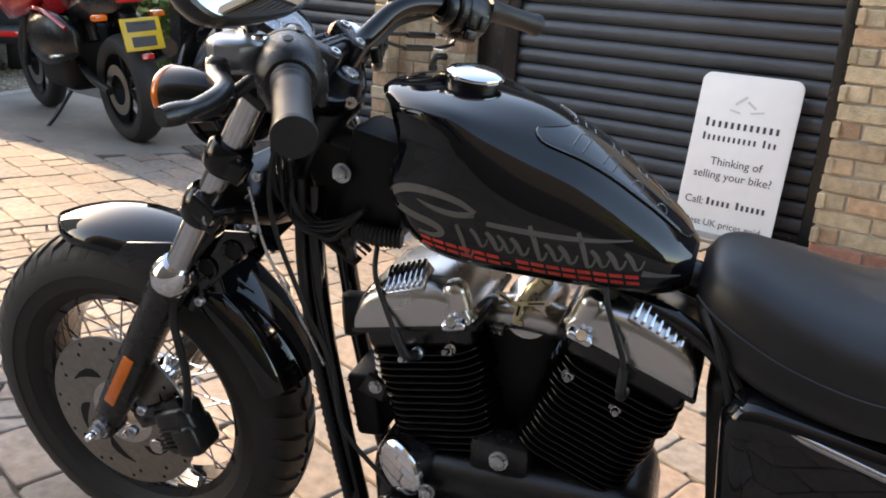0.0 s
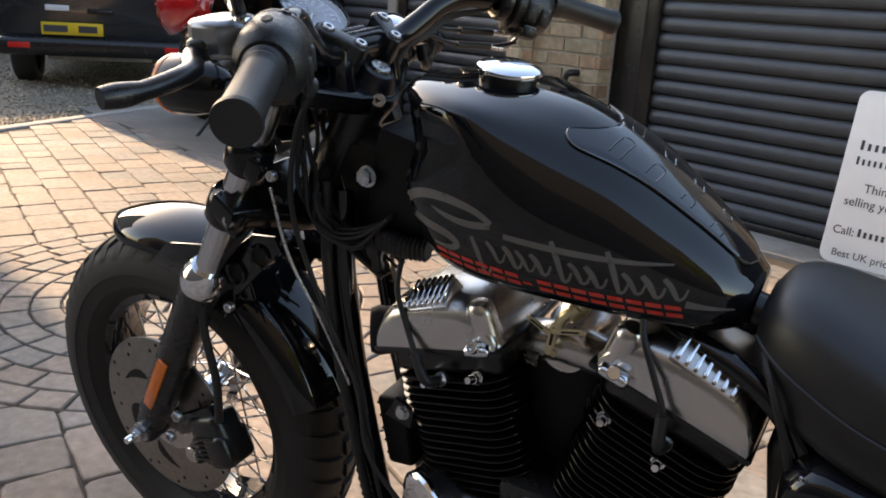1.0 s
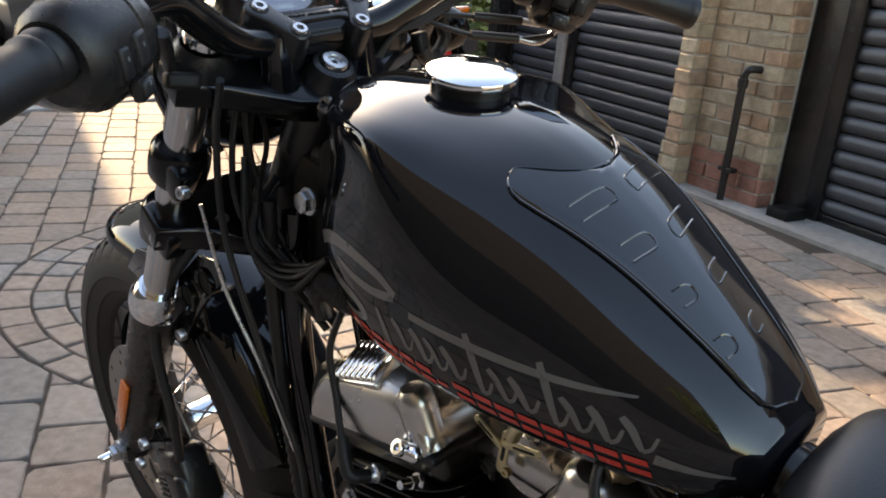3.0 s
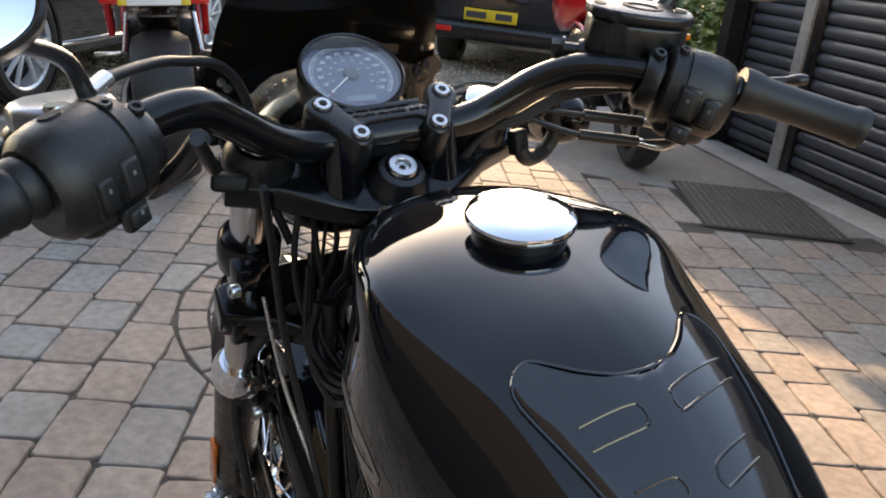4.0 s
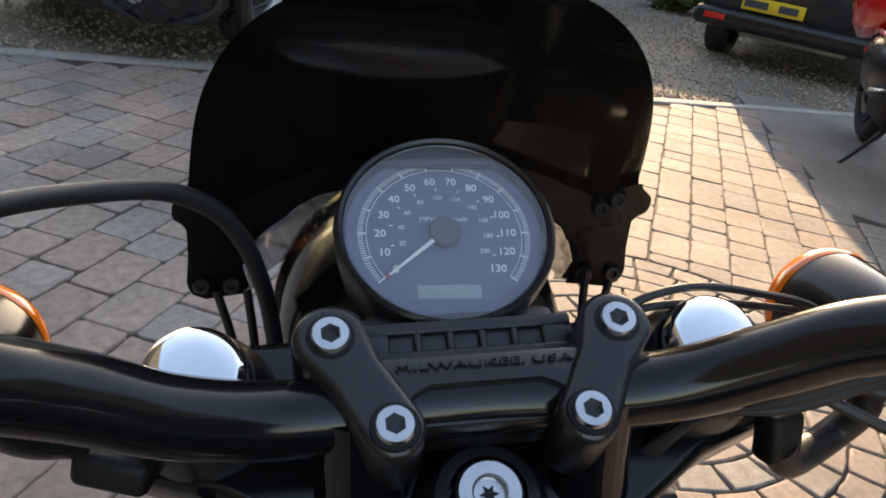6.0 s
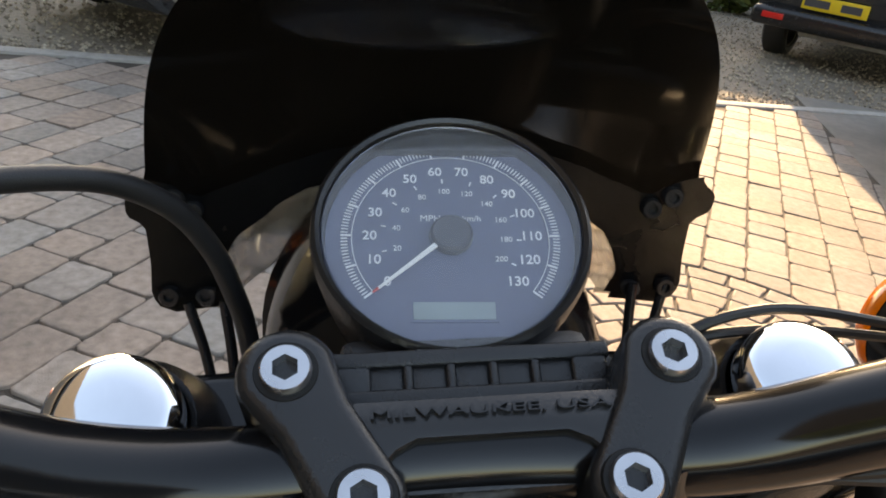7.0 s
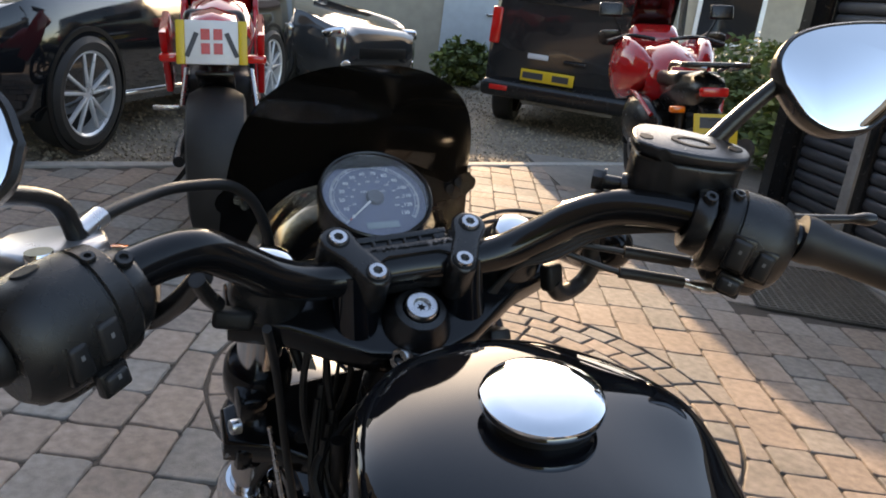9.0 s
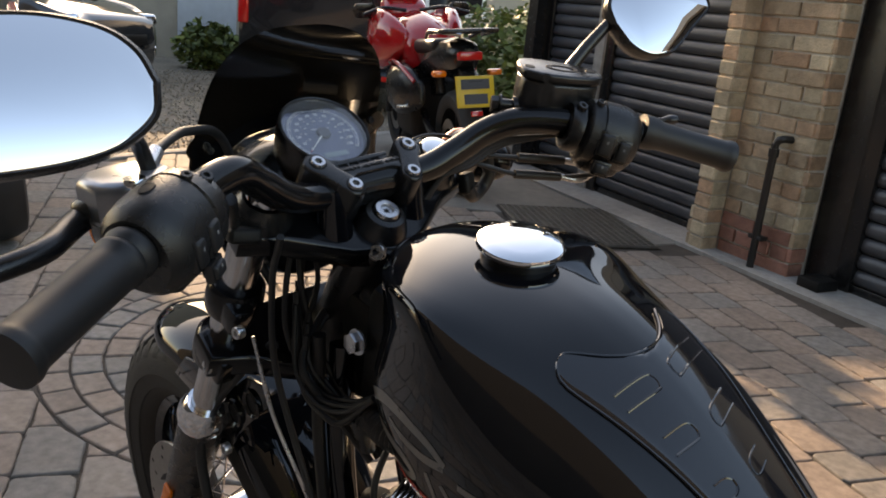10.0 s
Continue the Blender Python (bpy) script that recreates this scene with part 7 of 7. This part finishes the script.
# ---- distance: pale outbuilding, house, hedge, shrubs ----
def outbuilding():
    th = thing("outbuilding", Matrix.Translation((-10.2, 8.2, -0.05)) @ Matrix.Rotation(radians(55), 4, "Z"), "pale rendered building with a low wing, a pale blue door and an added shade wall", "building")
    part("wall", rbox(bmesh.new(), (4.4, 4.0, 2.1), Matrix.Translation((-0.8, 2.0, 1.05)), 0.02), RENDERED, th)
    # tall wall added, rising out of view, to shade the paving left of the bike
    part("shade_wall", rbox(bmesh.new(), (7.25, 0.9, 8.2), Matrix.Translation((-5.475, 0.49, 4.10)), 0.02), RENDERED, th)
    part("roof", slab(bmesh.new(), [(-0.2, 2.06), (2.0, 2.40), (4.2, 2.06), (4.2, 2.14), (2.0, 2.50), (-0.2, 2.14)], 3.1, Matrix(((0, 0, 1, -1.66), (1, 0, 0, 0), (0, 1, 0, 0), (0, 0, 0, 1)))), ROOF, th)
    dr = part("door", rbox(bmesh.new(), (0.85, 0.06, 1.9), Matrix.Translation((0.2, -0.02, 0.97)), 0.01), DOORPAINT, th)
    part("door_handle", rbox(bmesh.new(), (0.12, 0.05, 0.03), Matrix.Translation((0.5, -0.07, 1.0)), 0.01), ALU, dr)
    part("window", rbox(bmesh.new(), (0.9, 0.05, 0.7), Matrix.Translation((-1.7, -0.01, 1.45)), 0.01), DARKGLASS, th)
    return th


outbuilding()


def house():
    th = thing("house", Matrix.Translation((-10.2, 15.2, 0)) @ Matrix.Rotation(radians(37), 4, "Z"), "low cream house with a brown tiled roof, behind a hedge", "house")
    part("wall", rbox(bmesh.new(), (11, 7, 2.5), Matrix.Translation((0, 3.5, 1.25)), 0.02), RENDERED, th)
    part("roof", slab(bmesh.new(), [(-0.5, 2.4), (3.5, 4.0), (7.5, 2.4), (7.5, 2.55), (3.5, 4.2), (-0.5, 2.55)], 11.8, Matrix(((0, 0, 1, -5.9), (1, 0, 0, 0), (0, 1, 0, 0), (0, 0, 0, 1)))), ROOF, th)
    for x in (-3.6, -0.4, 3.2):
        for z in (1.45,):
            w = part("window", rbox(bmesh.new(), (1.3, 0.08, 1.1), Matrix.Translation((x, -0.01, z)), 0.01), SIGN, th)
            part("pane", rbox(bmesh.new(), (1.12, 0.02, 0.92), Matrix.Translation((x, -0.055, z)), 0.0), DARKGLASS, w)
    return th


house()


def leaves(bm, rnd, centre, size, count, leaf=0.05):
    """Small bent leaves through a lumpy crown."""
    c = Vector(centre)
    for _ in range(count):
        d = Vector((rnd.gauss(0, 1), rnd.gauss(0, 1), rnd.gauss(0, 1))).normalized()
        r = rnd.random() ** 0.4
        lump = 0.78 + 0.4 * noise.noise(d * 2.3 + c)
        p = c + Vector((d.x * size[0], d.y * size[1], d.z * size[2])) * r * lump
        a = Vector((rnd.gauss(0, 1), rnd.gauss(0, 1), rnd.gauss(0, 0.6))).normalized()
        b = a.orthogonal().normalized()
        s = leaf * rnd.uniform(0.6, 1.3)
        vs = [bm.verts.new(p + q) for q in (a * s, b * s * 0.45 - a * 0.1 * s, -a * s, -b * s * 0.45 + a.cross(b) * 0.15 * s)]
        bm.faces.new(vs)


def shrub(name, m, size, count, leaf, label, trunk=0.0):
    rnd = random.Random(int(count + size[0] * 100))
    th = thing(name, m, label, "tree" if trunk else "shrub")
    bm = bmesh.new()
    top = trunk + size[2] * 0.8
    leaves(bm, rnd, (0, 0, top), size, count, leaf)
    part("crown", bm, LEAF, th, smooth=180)
    bm = bmesh.new()
    tube(bm, spline([(0, 0, 0), (0.02, 0.01, top * 0.5), (0, 0.03, top)], 4), [0.03 + 0.10 * bool(trunk)] * 4 + [0.02 + 0.05 * bool(trunk)] * 5, 10)
    for k in range(6):
        a = 2 * math.pi * k / 6
        tube(bm, [(0, 0, top * 0.55), (size[0] * 0.5 * math.cos(a), size[1] * 0.5 * math.sin(a), top * 1.05)], [0.02 + 0.03 * bool(trunk), 0.006], 6)
    part("trunk", bm, BARK, th)
    return th


shrub("shrub", Matrix.Translation((-8.9, 7.55, -0.05)), (0.55, 0.55, 0.40), 1500, 0.06, "low bright green shrub beside the gravel")
shrub("shrub", Matrix.Translation((-4.6, 8.4, -0.05)), (1.0, 0.8, 0.75), 4000, 0.05, "dense green garden shrub behind a motorcycle")
shrub("shrub", Matrix.Translation((-3.6, 7.6, -0.05)), (0.8, 0.7, 0.7), 3000, 0.05, "dense green garden shrub beside the garage")
shrub("shrub", Matrix.Translation((-6.9, 10.0, -0.05)), (1.5, 1.2, 0.62), 6000, 0.05, "long clipped green hedge in front of a low house")
shrub("tree", Matrix.Translation((6.2, -3.6, 0)), (1.7, 1.7, 1.8), 7000, 0.09, "leafy tree behind the camera, seen in the mirror", 2.0)

# ---- paving, gravel and bricks ----
CD, CN2 = Vector((-0.8192, 0.5736)), Vector((0.5736, 0.8192))
CC, CR = Vector((-1.18, 2.32)), 0.80
pave = tagged(new("pavement"), "tumbled block paving in mixed buff and grey, laid in courses with a round inset", "paving", kind="structure")
bed = bmesh.new()
rbox(bed, (13.8, 14.0, 0.03), pose(2.8, 2.4, -0.0235, 0, 0, 0), 0)
part("joint_bed", bed, JOINT, pave)
rest_v, rest_f = [], []
STONE_H = 0.030


def stone_mesh(corners, z, near, rnd):
    """A worn stone over a polygon of corners: chipped corners, sunk rim, rounded shoulder, slightly tilted top."""
    if len(corners) == 4:
        cut = []
        for i, p in enumerate(corners):
            before, after = corners[i - 1] - p, corners[(i + 1) % 4] - p
            c0, c1 = rnd.uniform(0.005, 0.016), rnd.uniform(0.005, 0.016)
            if before.length > 0.05 and after.length > 0.05:
                cut += [p + before.normalized() * c0, p + after.normalized() * c1]
            else:
                cut.append(p)
        corners = cut
    n = len(corners)
    c = sum(corners, Vector((0, 0))) / n
    if (c - Vector((-0.9, 1.6))).length < 2.6:
        # ragged edges where the stones are seen close to
        worn = []
        for i, p in enumerate(corners):
            q = corners[(i + 1) % n]
            worn.append(p)
            steps = int((q - p).length / 0.028)
            side = (q - p).normalized()
            side = Vector((-side.y, side.x))
            for k in range(1, steps):
                worn.append(p + (q - p) * (k / steps + rnd.uniform(-0.08, 0.08)) + side * rnd.uniform(-0.0018, 0.0028))
        corners, n = worn, len(worn)
    verts, faces = [], []
    tilt = Vector((rnd.uniform(-1, 1), rnd.uniform(-1, 1))) * 0.010
    for inset, h in ((0.0, -0.016), (0.0008, -0.0030), (0.0026, -0.0006), (0.0065, 0.0)):
        for p in corners:
            d = (c - p)
            q = p + d.normalized() * min(inset * 1.3, d.length * 0.6)
            verts.append((q.x, q.y, z + h + tilt.dot(q - c)))
    for k in range(3):
        for i in range(n):
            j = (i + 1) % n
            faces.append((k * n + i, k * n + j, (k + 1) * n + j, (k + 1) * n + i))
    faces.append(tuple(3 * n + i for i in range(n)))
    if near:
        me = bpy.data.meshes.new("paving_stone")
        me.from_pydata(verts, [], faces)
        for p in me.polygons:
            p.use_smooth = len(p.vertices) == 4 and p.index < 3 * n
        me.materials.append(SETT)
        sharing("paving_stone", me, pave)
    else:
        o = len(rest_v)
        rest_v.extend(verts)
        rest_f.extend([tuple(o + i for i in f) for f in faces])


def clip_circle(poly):
    c = sum(poly, Vector((0, 0))) / len(poly)
    away = (c - CC).normalized()
    lim = CR + 0.006
    if all((p - CC).length > lim for p in poly):
        return poly
    out = []
    for i, p in enumerate(poly):
        q = poly[(i + 1) % len(poly)]
        dp, dq = (p - CC).dot(away) - lim, (q - CC).dot(away) - lim
        if dp >= 0:
            out.append(p)
        if dp * dq < 0:
            out.append(p + (q - p) * (dp / (dp - dq)))
    return out if len(out) > 2 else None


WN = Vector((math.sin(-WALL_A), math.cos(WALL_A)))
rnd = random.Random(5)
org = Vector((-1.044, 1.301))
near_left = 112
for row in range(-62, 52):
    t0, u = row * 0.147, -10.5 - rnd.uniform(0, 0.2)
    wob = rnd.uniform(-0.003, 0.003)
    while u < 7.5:
        ln = rnd.choice((0.148, 0.190, 0.190, 0.232, 0.232, 0.232))
        a = [org + CD * (u + 0.003) + CN2 * (t0 + 0.003), org + CD * (u + ln - 0.003) + CN2 * (t0 + 0.003), org + CD * (u + ln - 0.003) + CN2 * (t0 + 0.144), org + CD * (u + 0.003) + CN2 * (t0 + 0.144)]
        u += ln
        c = (a[0] + a[2]) / 2
        if c.x < -4.05 or c.x > 9.3 or c.y < -4.4 or (c - Vector((WALL_O.x, WALL_O.y))).dot(WN) > -0.20:
            continue
        gx, gy = c.x + 1.48, c.y - 4.57
        cg, sg = math.cos(radians(-41)), math.sin(radians(-41))
        if abs(gx * cg + gy * sg) < 0.46 and abs(-gx * sg + gy * cg) < 0.40:
            continue
        wl = WALL.inverted() @ Vector((c.x, c.y, 0))
        if wl.x < -0.62 and wl.y > -0.62 or -0.62 <= wl.x < 0.0 and wl.y > -0.62 + 0.32 * (wl.x + 0.62) / 0.62 or wl.x < -0.80 and wl.y > -1.28:
            continue
        a = [p + Vector((rnd.uniform(-0.004, 0.004), rnd.uniform(-0.004, 0.004))) for p in a]
        if (c - CC).length < CR + 0.3:
            a = clip_circle(a)
            if not a or (sum(a, Vector((0, 0))) / len(a) - CC).length < CR:
                continue
        near = -1.75 < c.x < 0.0 and 0.55 < c.y < 1.75 and near_left > 0
        near_left -= near
        stone_mesh(a, rnd.uniform(-0.0025, 0.0015), near, rnd)
ring_edges = [0.075, 0.165, 0.255, 0.345, 0.437, 0.527, 0.618, 0.709, 0.80]
stone_mesh([CC + 0.07 * Vector((math.cos(a), math.sin(a))) for a in (2 * math.pi * k / 9 for k in range(9))], 0, True, rnd)
for r0, r1 in zip(ring_edges, ring_edges[1:]):
    n = max(6, round(2 * math.pi * (r0 + r1) / 2 / 0.125))
    off = rnd.random()
    cuts = [(k + off + rnd.uniform(-0.07, 0.07)) / n * 2 * math.pi for k in range(n)]
    for k in range(n):
        a0, a1 = cuts[k], cuts[(k + 1) % n] + (2 * math.pi if k == n - 1 else 0)
        g = 0.0045 / ((r0 + r1) / 2)
        pts = [(r0 + 0.004, a0 + g), (r1 - 0.004, a0 + g), (r1 - 0.003, (a0 + a1) / 2), (r1 - 0.004, a1 - g), (r0 + 0.004, a1 - g)]
        stone_mesh([CC + r * Vector((math.cos(a), math.sin(a))) for r, a in pts], rnd.uniform(-0.002, 0.001), True, rnd)
me = bpy.data.meshes.new("paving_field")
me.from_pydata(rest_v, [], rest_f)
me.materials.append(SETT)
field = new("paving_field", me)
field.parent = pave
tagged(field, kind="stuff")

# loose gravel beyond the edging
gv, gf = [], []
rnd = random.Random(11)
for k in range(15000):
    x, y = -4.2 - 4.6 * rnd.random() ** 1.3, rnd.uniform(-1.5, 8.5)
    if (Vector((x, y)) - Vector((WALL_O.x, WALL_O.y))).dot(WN) > -0.1 and x > -3.0:
        continue
    s = rnd.uniform(0.007, 0.019)
    o = len(gv)
    for d in ((1, 0, 0), (0, 1, 0), (-1, 0, 0), (0, -1, 0), (0, 0, 0.7), (0, 0, -0.7)):
        gv.append((x + d[0] * s * rnd.uniform(0.7, 1.2), y + d[1] * s * rnd.uniform(0.7, 1.2), -0.026 + s * 0.5 + d[2] * s))
    for i in range(4):
        j = (i + 1) % 4
        gf += [(o + i, o + j, o + 4), (o + j, o + i, o + 5)]
me = bpy.data.meshes.new("gravel")
me.from_pydata(gv, [], gf)
me.materials.append(GRAVEL)
tagged(new("gravel", me), "loose buff gravel beyond the paving edge", "gravel", kind="stuff")


def brick_mesh(length, mat_):
    bm = bmesh.new()
    rbox(bm, (length, 0.030, 0.0655), Matrix(), 0.004, 1)
    me = bpy.data.meshes.new("brick")
    bm.to_mesh(me)
    bm.free()
    me.materials.append(mat_)
    return me


BR = {(l, m.name): brick_mesh(l, m) for l in (0.215, 0.1025, 0.16, 0.07) for m in (BRICK, REDBRICK)}


def brick_face(parent, x0, x1, face_m, z_top, red_courses, seed):
    """Courses of bricks over a face whose x runs along it, y into the wall."""
    rnd = random.Random(seed)
    course = 0
    z = 0.036
    while z < z_top:
        m_ = REDBRICK if course < red_courses else BRICK
        x = x0
        first = course % 2
        while x < x1 - 0.03:
            want = 0.1025 if first else 0.215
            first = 0
            left = x1 - x
            l = max((q for q in (0.215, 0.16, 0.1025, 0.07) if q <= min(want, left) + 0.012), default=0.07)
            jx, jy, jr = rnd.uniform(-0.002, 0.002), rnd.uniform(-0.006, 0.003), rnd.uniform(-0.6, 0.6)
            sharing("brick", BR[(l, m_.name)], parent, face_m @ Matrix.Translation((x + l / 2 + jx, 0.011 + jy, z + rnd.uniform(-0.0015, 0.0015))) @ Matrix.Rotation(radians(jr), 4, "Y"))
            x += l + 0.010
        z += 0.0755
        course += 1


I4 = Matrix()
right_m = Matrix(((0, -1, 0, 0), (1, 0, 0, 0), (0, 0, 1, 0), (0, 0, 0, 1)))  # a face looking to +x
left_m = Matrix(((0, 1, 0, 0), (-1, 0, 0, 0), (0, 0, 1, 0), (0, 0, 0, 1)))  # a face looking to -x
brick_face(pier, 0.155, 0.612, I4, 1.62, 3, 1)
brick_face(pier, 0.0, 0.125, Matrix.Translation((0.612, 0, 0)) @ right_m, 1.62, 2, 3)
bm = rbox(bmesh.new(), (0.092, 0.105, 2.4), WALL @ Matrix.Translation((0.096, -0.049, 1.2)), 0.0)
column = tagged(part("wall_column", bm, MORTAR), "half-brick column of buff bricks proud of the pier", "wall", kind="structure")
brick_face(column, 0.045, 0.148, WALL @ Matrix.Translation((0, -0.107, 0)), 1.62, 0, 2)
brick_face(column, -0.105, 0.005, WALL @ Matrix.Translation((0.147, 0, 0)) @ right_m, 1.62, 0, 6)
brick_face(column, -0.005, 0.105, WALL @ Matrix.Translation((0.045, 0, 0)) @ left_m, 1.62, 0, 7)
brick_face(column, 0.015, 0.075, WALL @ Matrix.Translation((0, -0.095, 0)), 0.22, 0, 8)
brick_face(pier_r, 2.53, 3.30, I4, 1.55, 1, 4)
brick_face(pier_r, -0.16, 0.005, Matrix.Translation((2.53, 0, 0)) @ left_m, 1.55, 1, 5)
bm = rbox(bmesh.new(), (0.12, 0.14, 0.05), WALL @ Matrix.Translation((0.78, 0.02, 0.037)), 0.006)
tagged(part("trim_block", bm, DEEP), "dark stone block at the foot of the pier", "trim", kind="structure")
